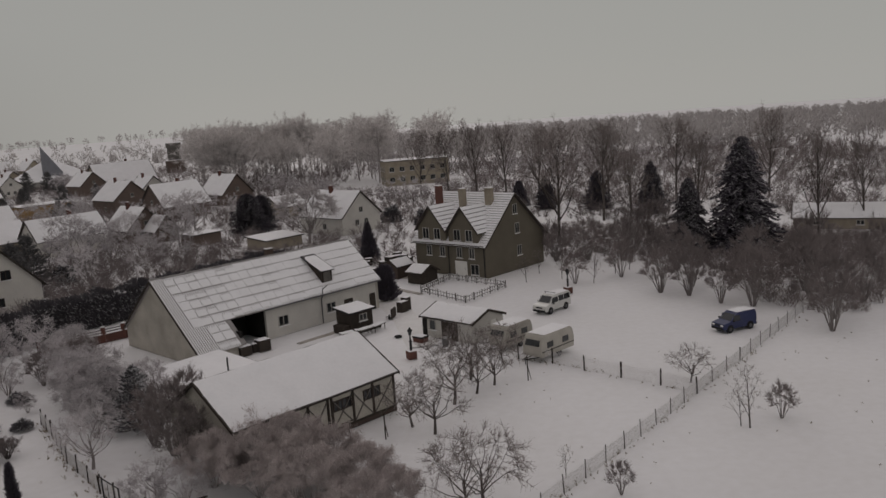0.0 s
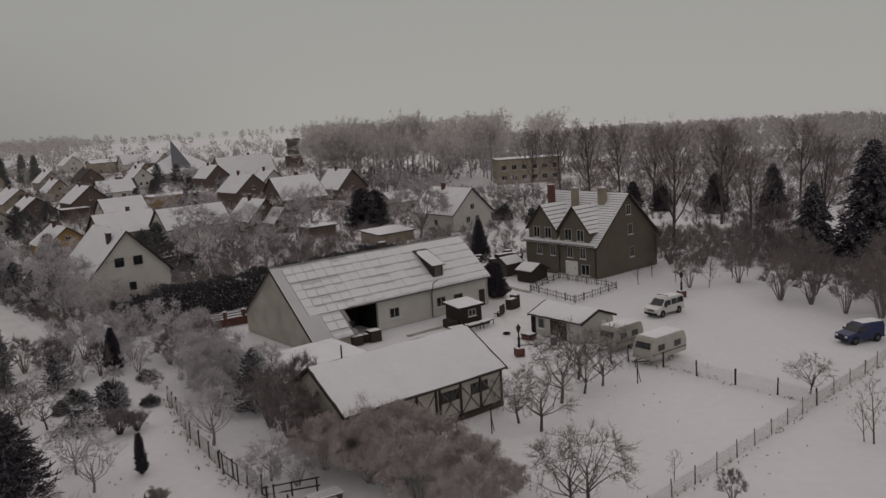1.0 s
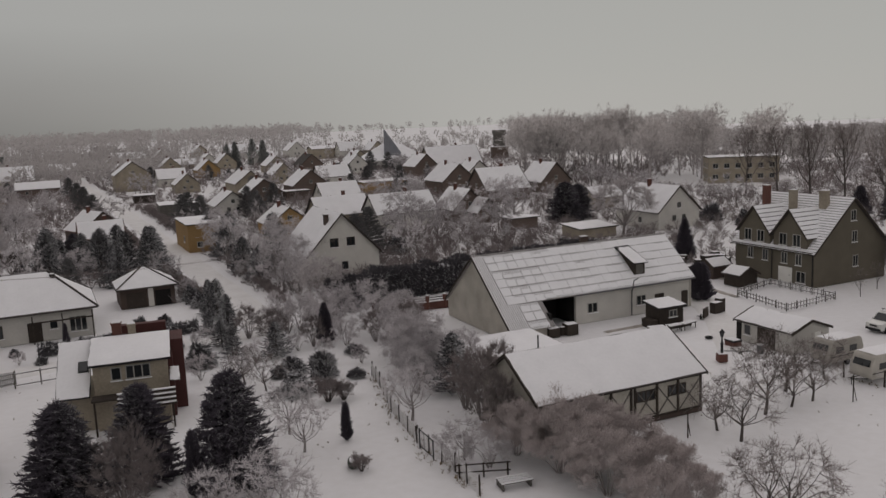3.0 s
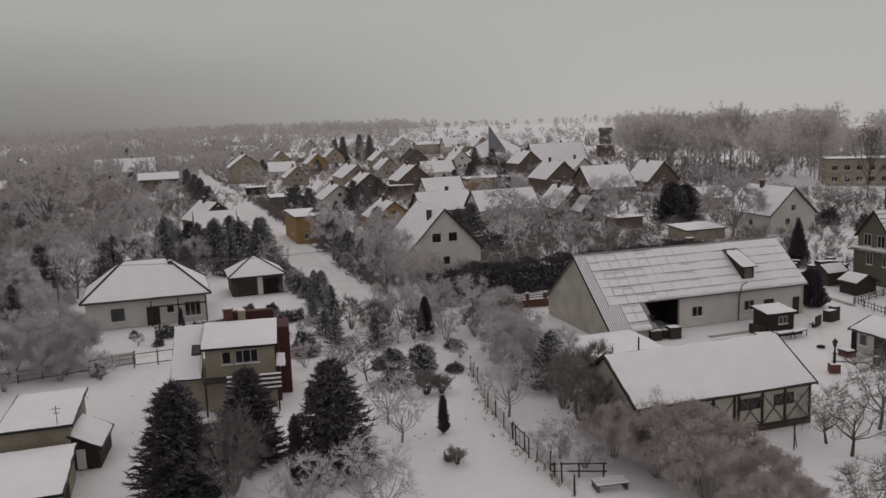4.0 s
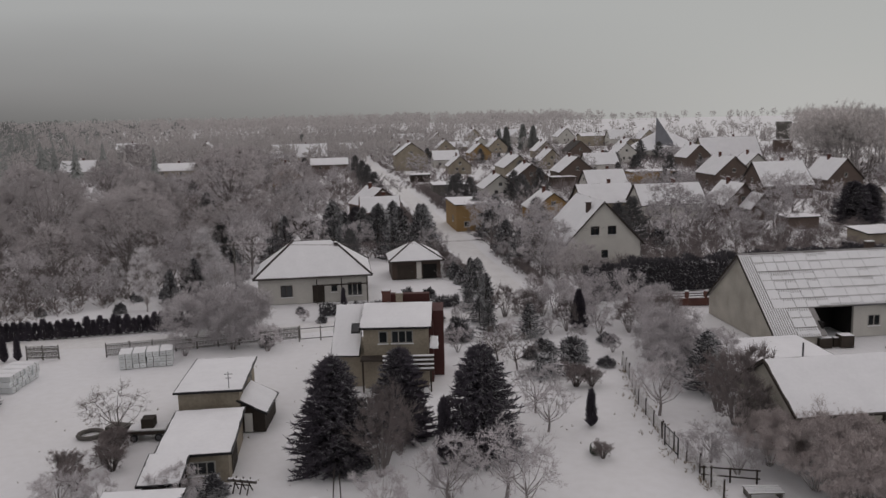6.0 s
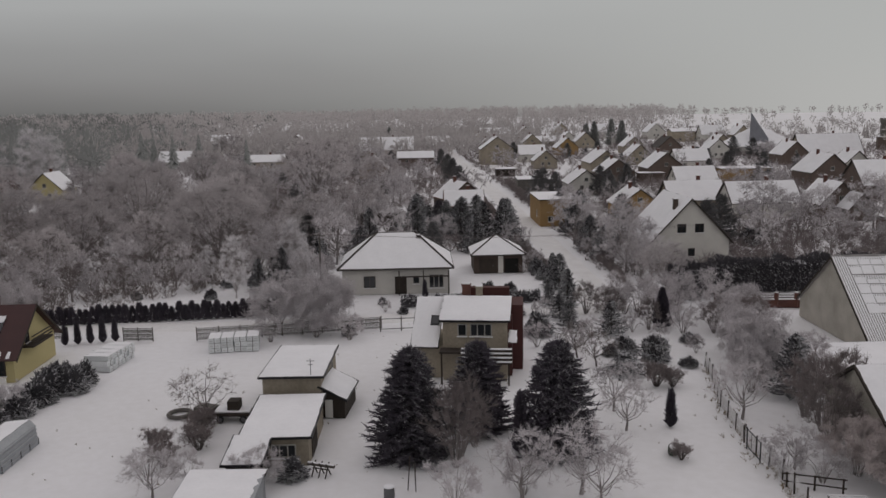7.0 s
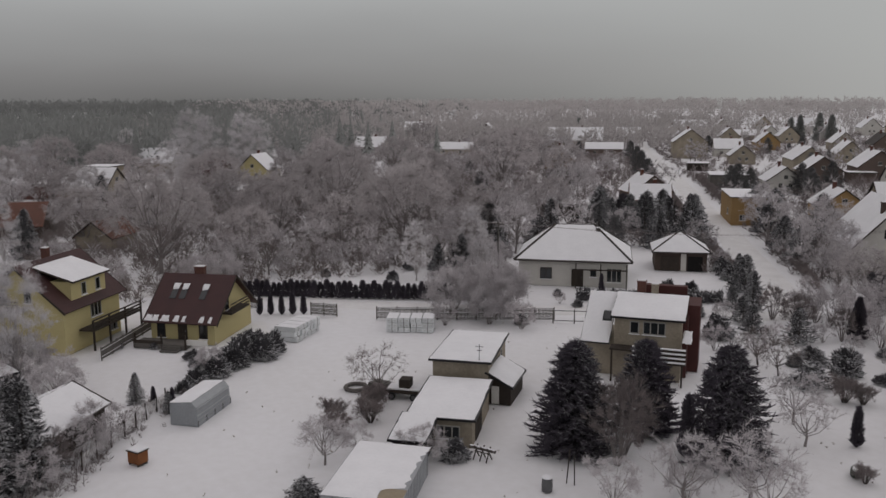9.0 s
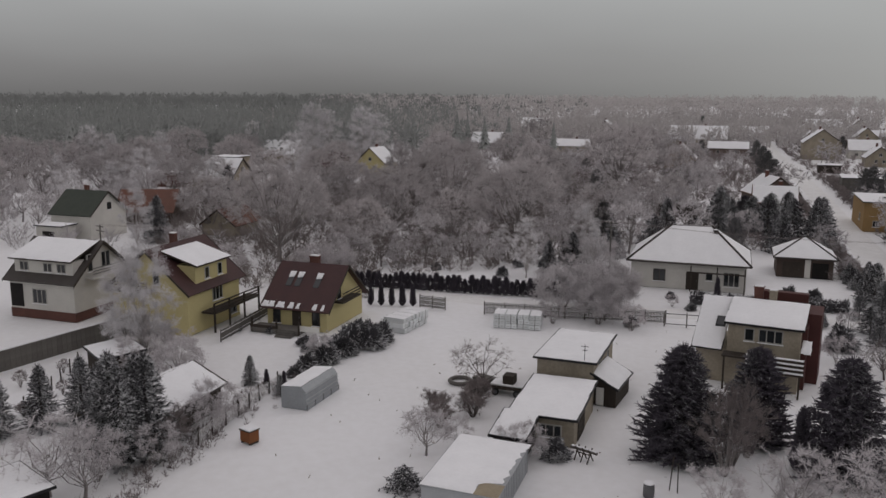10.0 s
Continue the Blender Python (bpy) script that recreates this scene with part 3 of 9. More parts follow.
# ---------------------------------------------------------------- the farmyard
def big_barn():
    """Whitewashed barn: corrugated sheets under thin snow, a long roof reaching low over one bay, a dark open bay, a dormer."""
    L, ridge, k = 26.0, 8.0, 0.80
    front, low, back = 5.7, 8.4, 7.4
    e = thing("barn", -13.5, 84.4, 41.9, "whitewashed stone barn with snowy corrugated roof and dark open bay", "barn")
    zf = lambda n: ridge - k * n
    zb = lambda n: ridge - 0.80 * n
    x0, x1, cut, bay = -L / 2, L / 2, -L / 2 + 5.2, -L / 2 + 9.8
    w = Shape().prism([(x0, -low + 0.3, 0), (x0, back - 0.2, 0), (x0, back - 0.2, zb(back - 0.2)), (x0, 0, ridge - 0.12), (x0, -low + 0.3, zf(low - 0.3))], (0.35, 0, 0))
    w.prism([(x1 - 0.35, -front + 0.4, 0), (x1 - 0.35, back - 0.2, 0), (x1 - 0.35, back - 0.2, zb(back - 0.2)), (x1 - 0.35, 0, ridge - 0.12), (x1 - 0.35, -front + 0.4, zf(front - 0.4))], (0.35, 0, 0))
    w.box(x0 + 0.35, x1 - 0.35, back - 0.55, back - 0.2, 0, zb(back))
    w.box(x0 + 0.35, cut, -low + 0.3, -low + 0.6, 0, zf(low) + 0.1)
    part("wall", w, PLASTER, e)
    part("front_wall", Shape().box(bay, x1 - 0.352, -front + 0.4, -front + 0.75, 0, zf(front) + 0.2), PLASTER_WHITE, e, "whitewashed front wall")
    # bay walls are near black so their colour supplies the shade inside
    part("bay_wall", Shape().box(cut - 0.3, cut - 0.02, -low + 0.6, -1.0, 0, 2.4).box(cut, bay, -1.2, -1.0, 0, 4.5).box(bay, bay + 0.25, -front + 0.75, -1.0, 0, 3.2), PAINTED_SHADE, e, "inner walls of the open bay, painted near black as shade")
    rf = part("roof_deck", Shape().slab((x0 - 0.25, -front, zf(front)), (x1 + 0.25, -front, zf(front)), (x1 + 0.25, 0, ridge), (x0 - 0.25, 0, ridge), 0.12)
              .slab((x0 - 0.25, -low, zf(low)), (cut, -low, zf(low)), (cut, -front, zf(front)), (x0 - 0.25, -front, zf(front)), 0.12), ETERNIT, e)
    rb = part("rear_roof_deck", Shape().slab((x1 + 0.25, back, zb(back)), (x0 - 0.25, back, zb(back)), (x0 - 0.25, 0, ridge), (x1 + 0.25, 0, ridge), 0.12), ETERNIT, e)
    # corrugated sheets, each with its own thin snow
    cols, run = 22, (front ** 2 + (k * front) ** 2) ** 0.5
    pw, ph = (L + 0.5) / cols, run / 6
    sheet, cover = Shape(), Shape()
    waves = 5
    for i in range(waves * 2 + 1):
        u = i / (waves * 2) * pw
        h = 0.055 if i % 2 else 0.0
        sheet.v += [(u, 0, h), (u, ph + 0.05, h)]
    sheet.f += [(2 * i, 2 * i + 2, 2 * i + 3, 2 * i + 1) for i in range(waves * 2)]
    me = sheet.mesh("roof_sheet", ETERNIT)
    tilt = math.atan(k)
    dirn = Vector((0, math.cos(tilt), math.sin(tilt)))
    nrm = Vector((0, -math.sin(tilt), math.cos(tilt)))
    slope = Matrix(((1, 0, 0), (0, dirn.y, nrm.y), (0, dirn.z, nrm.z))).to_4x4()
    for row in range(-3, 6):
        for c in range(cols):
            px = x0 - 0.25 + c * pw
            if row < 0 and px + pw > cut + 0.3:
                continue
            base = Vector((px, -front, zf(front))) + dirn * (row * ph) + nrm * (0.02 + 0.012 * ((c + row) % 2))
            ob = new("roof_sheet", me)
            ob.parent = rf
            ob.matrix_basis = Matrix.Translation(base) @ slope
            # snow bridges the sheets; below each lap it lies only in the valleys, most of all at the verge and the eaves
            o = base + nrm * 0.062
            fade = max(0.0, 1 - c / 17)
            comb = 0.06 + (0.09 + 0.38 * fade) * max(0.0, 0.45 + 1.3 * noise.noise((c * 0.55, row * 0.9, 7.0)))
            foot = 0.0
            if c < 1 or (c < 2 and row < 0):
                comb = 0.97
            elif row == -3:
                comb, foot = 0.35, 0.3
            elif row == 0 and c > 4:
                foot = 0.25 + 0.15 * noise.noise((c * 0.7, 1.0, 3.0))
            gap = 0.06 * fade * (noise.noise((c * 1.3, row * 0.4, 5.0)) > -0.35)

            def drift(a0, a1, v0, v1):
                if v1 - v0 > 0.03:
                    cover.slab(o + Vector((a0, 0, 0)) + dirn * v0 * ph, o + Vector((a1, 0, 0)) + dirn * v0 * ph, o + Vector((a1, 0, 0)) + dirn * v1 * ph + nrm * 0.012,
                               o + Vector((a0, 0, 0)) + dirn * v1 * ph + nrm * 0.012, 0.03)

            drift(gap + 0.003, pw - 0.003, 0.01 + foot, 0.97 - comb)
            for q in range(waves):
                a0 = q * pw / waves + 0.02
                a1 = a0 + pw / waves * 0.64
                drift(a0, a1, 0.97 - comb, 0.985 - 0.25 * comb * (comb < 0.9))
                if foot:
                    drift(a0, a1, 0.02 + 0.1 * abs(noise.noise((q + c * 3.1, 2.0, 1.0))), 0.01 + foot)
    tagged(part("snow", cover, SNOW_ROOF, rf, "thin snow showing the sheet joints"), kind="stuff")
    part("snow", snow_sheet((x1 + 0.2, back - 0.1, zb(back - 0.1)), (x0 - 0.2, back - 0.1, zb(back - 0.1)), (x0 - 0.2, 0, ridge), (x1 + 0.2, 0, ridge), 0.12, 3), SNOW_ROOF, rb, smooth=True)
    part("ridge_cap", Shape().cyl((x0 - 0.3, 0, ridge + 0.06), (x1 + 0.3, 0, ridge + 0.06), 0.14, n=6), ETERNIT, e)
    part("barge_board", Shape().prism([(x0 - 0.32, -low, zf(low) + 0.05), (x0 - 0.32, 0, ridge + 0.05), (x0 - 0.32, 0, ridge - 0.2), (x0 - 0.32, -low, zf(low) - 0.2)], (0.06, 0, 0))
         .prism([(x0 - 0.32, back, zb(back) + 0.05), (x0 - 0.32, 0, ridge + 0.05), (x0 - 0.32, 0, ridge - 0.2), (x0 - 0.32, back, zb(back) - 0.2)], (0.06, 0, 0)), TIMBER, e)
    part("gutter", Shape().cyl((bay - 0.3, -front - 0.08, zf(front) - 0.02), (x1 + 0.2, -front - 0.08, zf(front) - 0.02), 0.09, n=6), METAL, e)
    part("downpipe", Shape().tube([Vector(p) for p in ((4.3, -front - 0.08, zf(front)), (4.3, -front + 0.25, zf(front) - 0.5), (4.3, -front + 0.3, 0.1))], [0.07] * 3, 6), METAL, e)
    m = wall_frame("f", L, (front - 0.4) * 2)
    for u in (-1.0, 5.7):
        window(e, m, u, 1.1, 1.35, 1.15, 2)
    door(e, m, 8.3, 1.3, 2.1, TIMBER)
    door(e, m, 12.0, 0.9, 2.0, TIMBER)
    # dormer with its own tilted roof
    dx, dn = 6.1, 4.5
    zd = zf(dn)
    part("dormer_wall", Shape().prism([(dx - 0.75, -dn, zd), (dx - 0.75, -dn, zd + 1.45), (dx - 0.75, -dn + 3.2, zf(dn - 3.2) + 0.1)], (1.5, 0, 0)), TIMBER, e)
    dr = part("dormer_roof", Shape().slab((dx - 1.0, -dn - 0.35, zd + 1.5), (dx + 1.0, -dn - 0.35, zd + 1.5), (dx + 1.0, -dn + 3.4, zf(dn - 3.4) + 0.3), (dx - 1.0, -dn + 3.4, zf(dn - 3.4) + 0.3), 0.1), DARK_METAL, e)
    part("snow", snow_sheet((dx - 0.97, -dn - 0.33, zd + 1.51), (dx + 0.97, -dn - 0.33, zd + 1.51), (dx + 0.97, -dn + 3.3, zf(dn - 3.3) + 0.31), (dx - 0.97, -dn + 3.3, zf(dn - 3.3) + 0.31), 0.09, 8, nu=5, nv=5), SNOW_ROOF, dr, smooth=True)
    part("loft_hatch", Shape().box(dx - 0.5, dx + 0.5, -dn - 0.05, -dn - 0.005, zd + 0.2, zd + 1.3), TIMBER_GREY, e)
    chimney(e, 1.8, 0.4, ridge - 0.5, ridge + 0.7, 0.9, 0.5, DARK_WALL)
    part("lean_to_pipe", Shape().tube([Vector(p) for p in ((4.2, -front - 0.1, zf(front)), (4.1, -front - 0.4, zf(front) + 0.8), (4.5, -front - 0.7, zf(front) + 1.1))], [0.06] * 3, 6), METAL, e, "bent tin vent pipe at the eave")
    return e


big_barn()

# timber porch booth before the barn
porch = box_house("porch_booth", -4.2, 80.6, 41.9, 3.2, 2.4, 2.1, 2.4, TIMBER, "dark timber porch booth with snowy roof beside the barn", "booth", windows=(("f", 0.2, 1.0, 1.1, 0.8, 2),), doors=(("r", 0.1, 0.9, 1.9, TIMBER_GREY),))
part("step", Shape().box(-2.6, -1.8, -1.2, 0.6, 0, 0.9).box(-2.7, 1.9, -2.2, -1.35, 0, 0.25), TIMBER, porch)


def half_timbered_shed():
    """Long low shed: one even snow blanket, half-timbered front with crossed braces and barred windows."""
    L, W, eave, ridge = 14.6, 8.8, 3.25, 5.75
    e = gable_house("shed", -8.0, 55.4, 41.9, L, W, eave, ridge, PLASTER, TILE_DARK, "long half-timbered shed with smooth snow-covered roof", "shed", over=0.35, back_eave=2.9)
    m = wall_frame("f", L, W)
    posts = [-7.2, -5.2, -3.2, -1.2, 0.6, 0.95, 3.0, 5.0, 7.2]
    for u in posts:
        s = Shape()
        mbox(s, m, u - 0.09, u + 0.09, 0.002, 0.09, 0.35, eave - 0.12)
        part("post", s, TIMBER, e)
    for z in (0.42, eave - 0.25):
        s = Shape()
        mbox(s, m, -L / 2, L / 2, 0.0, 0.07, z - 0.08, z + 0.08)
        part("rail", s, TIMBER, e)
    for a, b in zip(posts, posts[1:]):
        if b - a < 1:
            continue
        s = Shape()
        for p, q in (((a, 0.4), (b, 2.8)), ((b, 0.4), (a, 2.8))):
            n = Vector((-(q[1] - p[1]), q[0] - p[0])).normalized() * 0.045
            s.add([m(p[0] + n.x * i + (q[0] - p[0]) * j, o, p[1] + n.y * i + (q[1] - p[1]) * j) for o in (0.0, 0.05) for i, j in ((-1, 0), (1, 0), (1, 1), (-1, 1))],
                  [(0, 1, 2, 3), (7, 6, 5, 4), (0, 4, 5, 1), (1, 5, 6, 2), (2, 6, 7, 3), (3, 7, 4, 0)])
        part("brace", s, TIMBER_GREY, e, "crossed timber braces")
    for u in (-4.2, 1.98, 4.9):
        window(e, m, u, 1.75, 1.75, 0.85, 4, TIMBER, False)
    part("plinth", Shape().box(-L / 2 - 0.06, L / 2 + 0.06, -W / 2 - 0.06, W / 2 + 0.06, 0, 0.34), DARK_WALL, e)
    ml = wall_frame("l", L, W)
    window(e, ml, -0.3, 1.9, 0.5, 1.2, 1, TIMBER, False)
    part("corner_post", Shape().box(-L / 2 - 0.03, -L / 2 + 0.12, -W / 2 - 0.03, -W / 2 + 0.12, 0.34, eave), TIMBER, e)
    part("vent_pipe", Shape().cyl((-L / 2 + 3.0, 0.6, ridge - 0.5), (-L / 2 + 3.0, 0.6, ridge + 0.95), 0.07, n=6), DARK_METAL, e)
    part("ridge_finial", Shape().cyl((L / 2 + 0.2, -0.1, ridge), (L / 2 - 0.1, 0.3, ridge + 0.45), 0.06, n=5), TIMBER, e)


half_timbered_shed()

lean = box_house("low_outhouse", -16.3, 65.3, 41.9, 9.6, 8.4, 1.45, 1.6, PLASTER, "low flat outhouse under thick smooth snow between barn and shed", "outhouse", over=0.5)


def manor():
    """Brown rendered house: steep roof with visible tile courses, two wide gabled bays, three tall chimneys."""
    L, W, eave, ridge = 13.2, 13.2, 4.7, 10.9
    wins = [("l", 0.3, 8.0, 1.0, 1.4), ("l", 0.6, 5.2, 1.0, 1.5), ("l", 0.9, 2.0, 1.0, 1.5), ("b", -3.9, 2.6, 1.0, 1.5), ("b", -1.3, 2.6, 1.0, 1.5),
            ("b", 1.9, 2.6, 1.0, 1.5), ("b", 4.2, 2.6, 1.0, 1.5), ("b", 4.6, 0.35, 1.5, 1.5)]
    e = gable_house("house", 11.3, 106.7, ALONG, L, W, eave, ridge, PLASTER_BROWN, TILE_DARK, "large brown house with steep snow-dusted tiles and two gabled bays", over=0.5, windows=wins,
                    courses=True, chimneys=((-3.6, 1.5, 11.7, 1.1, 0.7, PLASTER_GREY), (0.8, 2.2, 11.6, 0.9, 0.7, PLASTER_GREY), (5.2, 2.4, 12.0, 0.8, 0.8, BRICK)))
    m = wall_frame("b", L, W)
    door(e, m, 2.1, 2.2, 2.1, WHITE_PAINT, 0.05, "", "garage_door")
    for cx in (-2.8, 3.2):
        w, top, wall = 5.4, 9.7, 6.5
        y0, y1 = W / 2 - 0.02, W / 2 + 0.06
        u = -cx
        part("bay_wall", Shape().prism([(cx - w / 2, y1, eave - 0.3), (cx + w / 2, y1, eave - 0.3), (cx + w / 2, y1, wall), (cx, y1, top), (cx - w / 2, y1, wall)], (0, -3.6, 0)), PLASTER_BROWN, e)
        for q in (-1, 1):
            k = (top - wall) / (w / 2)
            lo, zl = cx + q * (w / 2 + 0.35), top - k * (w / 2 + 0.35)
            a, b, c, d = (lo, y1 + 0.4, zl + 0.1), (cx, y1 + 0.4, top + 0.1), (cx, y1 - 6.0, top + 0.1), (lo, y1 - 3.0, zl + 0.1)
            pts = [a, b, c, d] if q < 0 else [b, a, d, c]
            pts = [Vector(p) for p in pts]
            if (pts[1] - pts[0]).cross(pts[3] - pts[0]).z < 0:
                pts.reverse()
            r = part("bay_roof", Shape().slab(*pts, 0.12), TILE_DARK, e)
            lo_v, cx_v = Vector(a), Vector(b)
            c_v, d_v = Vector(c), Vector(d)
            for i in range(7):
                f0, f1 = i / 7, (i + 0.85) / 7
                p4 = [lo_v.lerp(cx_v, f0) - Vector((0, 0.06, -0.07)), lo_v.lerp(cx_v, f1) - Vector((0, 0.06, -0.05)), d_v.lerp(c_v, f1) + Vector((0, 0, 0.05)), d_v.lerp(c_v, f0) + Vector((0, 0, 0.07))]
                if (p4[1] - p4[0]).cross(p4[3] - p4[0]).z < 0:
                    p4.reverse()
                part("snowy_tile_course", Shape().slab(*p4, 0.05), SNOW_ROOF, r)
            part("barge_board", Shape().prism([(lo, y1 + 0.42, zl + 0.16), (cx, y1 + 0.42, top + 0.16), (cx, y1 + 0.42, top - 0.12), (lo, y1 + 0.42, zl - 0.12)], (0, -0.05, 0)), TIMBER, e)
        mm = lambda a, o, z, yy=y1: Vector((-a, yy + o, z))
        for du in (-1.1, 1.1):
            window(e, mm, u + du, 5.0, 1.25, 1.6, 2)
    part("cornice", Shape().box(-L / 2 - 0.1, L / 2 + 0.1, W / 2 + 0.06, W / 2 + 0.55, eave - 0.35, eave - 0.12), TILE_DARK, e, "eave ledge with snow below the bays")
    part("ledge_snow", Shape().box(-L / 2 - 0.05, L / 2 + 0.05, W / 2 + 0.1, W / 2 + 0.55, eave - 0.115, eave - 0.04), SNOW_ROOF, e)
    part("downpipe", Shape().cyl((-L / 2 + 0.15, W / 2 + 0.1, 0), (-L / 2 + 0.15, W / 2 + 0.1, eave - 0.3), 0.07, n=6), DARK_METAL, e)
    part("downpipe", Shape().cyl((0.1, W / 2 + 0.1, 0), (0.1, W / 2 + 0.1, eave - 0.3), 0.06, n=6), DARK_METAL, e)
    return e


manor()
gable_house("entrance_hut", 3.4, 100.0, ALONG, 2.8, 3.0, 1.6, 2.4, TIMBER, TILE_DARK, "small dark wooden hut with snowy roof before the house", "hut", over=0.3)
ext = gable_house("kennel_hut", 0.6, 104.4, ACROSS, 3.0, 2.6, 1.8, 2.6, DARK_WALL, TILE_DARK, "small dark lean-to hut with snowy roof beside the house", "hut", over=0.3)

gar = gable_house("garage", 5.9, 75.0, -47.0, 6.9, 4.9, 2.1, 3.0, PLASTER_WHITE, TILE_DARK, "small white garage with snowy roof and dark openings", "garage", over=0.25,
                  windows=(("f", -2.0, 0.8, 0.9, 1.1, 1),), doors=(("f", 0.4, 2.2, 1.9, TIMBER), ("r", 0.9, 0.8, 1.8, WHITE_PAINT)))
# flat dark panel on the wall, painted shade for an open bay
part("open_bay", Shape().box(-3.42, -2.8, -2.51, -2.46, 0.05, 1.9), PAINTED_SHADE, gar, "near-black panel painted as the shade of an open end bay")
box_house("brick_ruin", 1.9, 73.6, -47.0, 1.2, 1.0, 0.5, 0.5, BRICK, "low brick stub with snow on top beside the garage", "brick stub", over=0.05)
# ---------------------------------------------------------------- vehicles and caravans
def wheel(parent, x, y, r=0.32, w=0.2):
    t = part("wheel", Shape().cyl((x, y - w / 2, r), (x, y + w / 2, r), r, n=18), RUBBER, parent, bevel=0.02)
    sgn = 1 if y > 0 else -1
    part("rim", Shape().cyl((x, y + sgn * w * 0.36, r), (x, y + sgn * (w / 2 + 0.02), r), r * 0.6, n=14), METAL, t)


def van(name, x, y, heading, label, paint, length, width, profile, glass, side_glass, lamps, roof_snow, group="", rack=False):
    """A van from its side outline (front at +x): body, glass, wheels, bumpers, lamps and snow on top."""
    e = thing(name, x, y, heading, label, "van", group)
    n = len(profile)
    s = Shape()
    for fy in (-1.0, 1.0):
        for px, pz in profile:
            tumble = 1.0 - 0.13 * max(0.0, (pz - 1.0)) / 1.0
            s.v.append((px, fy * width / 2 * tumble, pz))
    s.f += [tuple(range(n)), tuple(reversed(range(n, 2 * n)))] + [((i + 1) % n, i, n + i, n + (i + 1) % n) for i in range(n)]
    part("body", s, paint, e, bevel=0.045)
    for quad in glass:
        a, b = quad
        d = Vector((b[0] - a[0], 0, b[1] - a[1]))
        nrm = Vector((d.z, 0, -d.x)).normalized() * 0.012
        if nrm.z < 0 and abs(d.x) > abs(d.z):
            nrm = -nrm
        ta, tb = (width / 2 * (1 - 0.13 * max(0, z - 1)) - 0.12 for z in (a[1], b[1]))
        out = 1 if (a[0] + b[0]) > 0 else -1
        nrm = Vector((abs(nrm.x) * out, 0, abs(nrm.z)))
        p = [Vector((a[0], -ta, a[1])) + nrm, Vector((a[0], ta, a[1])) + nrm, Vector((b[0], tb, b[1])) + nrm, Vector((b[0], -tb, b[1])) + nrm]
        part("windscreen" if out > 0 else "rear_window", Shape().slab(*p, 0.02), GLASS, e)
    for x0, x1, z0, z1 in side_glass:
        for q in (-1, 1):
            y0, y1 = (width / 2 * (1 - 0.13 * max(0, z - 1)) for z in (z0, z1))
            sl = min(0.25, (x1 - x0) * 0.2) if x1 > 0.9 else 0.0
            pts = [(x0, q * (y0 + 0.012), z0), (x1, q * (y0 + 0.012), z0), (x1 - sl, q * (y1 + 0.012), z1), (x0, q * (y1 + 0.012), z1)]
            part("side_window", Shape().prism(pts, (0, -q * 0.02, 0)), GLASS, e)
    for wx in (-length * 0.30, length * 0.30):
        for q in (-1, 1):
            part("wheel_arch", Shape().cyl((wx, q * (width / 2 - 0.16), 0.36), (wx, q * (width / 2 + 0.008), 0.36), 0.42, n=18), RUBBER, e, "black wheel arch")
            wheel(e, wx, q * (width / 2 - 0.07))
    xf, xr = length / 2, -length / 2
    part("front_bumper", Shape().box(xf - 0.12, xf + 0.07, -width / 2 + 0.06, width / 2 - 0.06, 0.32, 0.55), DARK_METAL, e, bevel=0.04)
    part("rear_bumper", Shape().box(xr - 0.07, xr + 0.1, -width / 2 + 0.06, width / 2 - 0.06, 0.32, 0.55), DARK_METAL, e, bevel=0.04)
    for q in (-1, 1):
        part("headlight", Shape().box(xf - 0.08, xf + 0.02, q * width * 0.34 - 0.16, q * width * 0.34 + 0.16, lamps, lamps + 0.17), WHITE_PAINT, e, "pale headlight", bevel=0.02)
        part("tail_light", Shape().box(xr - 0.015, xr + 0.05, q * width * 0.43 - 0.06, q * width * 0.43 + 0.06, 0.8, 1.15), BRICK, e, "red tail light")
        part("mirror", Shape().box(xf * 0.42, xf * 0.42 + 0.14, q * (width / 2 + 0.14) - 0.1, q * (width / 2 + 0.14) + 0.1, 1.05, 1.25), DARK_METAL, e, bevel=0.03)
    x0, x1, z = roof_snow
    part("snow", snow_sheet((x0, -width / 2 * 0.84, z), (x1, -width / 2 * 0.84, z), (x1, width / 2 * 0.84, z), (x0, width / 2 * 0.84, z), 0.1, 5, nu=8, nv=5), SNOW_ROOF, e, "thick snow on the roof", smooth=True)
    part("grille", Shape().box(xf - 0.04, xf + 0.012, -0.42, 0.42, lamps, lamps + 0.14), DARK_METAL, e)
    if rack:
        part("roof_rack", Shape().cyl((0.3, -width / 2 * 0.8, z + 0.2), (0.3, width / 2 * 0.8, z + 0.2), 0.03, n=6).cyl((0.3, -0.6, z), (0.3, -0.6, z + 0.2), 0.03, n=5).cyl((0.3, 0.6, z), (0.3, 0.6, z + 0.2), 0.03, n=5), DARK_METAL, e)
    return e


BUS = [(-2.35, 0.35), (2.3, 0.35), (2.36, 0.6), (2.3, 0.98), (1.45, 1.16), (0.75, 1.88), (0.4, 1.96), (-2.2, 1.96), (-2.36, 1.7)]
van("van", 15.4, 80.9, 41 + 180, "white passenger van with dark side windows parked on snow", CAR_WHITE, 4.7, 1.85, BUS, [((1.42, 1.2), (0.8, 1.82)), ((-2.36, 1.2), (-2.3, 1.75))],
    [(-2.15, -1.15, 1.15, 1.75), (-1.05, -0.15, 1.15, 1.75), (0.0, 1.2, 1.15, 1.72)], 0.72, (-2.2, 0.5, 1.97), "parked vans", True)
BOXVAN = [(-2.05, 0.35), (2.05, 0.35), (2.12, 0.6), (2.05, 0.92), (1.15, 1.08), (0.45, 1.72), (0.2, 1.84), (-1.95, 1.84), (-2.1, 1.5)]
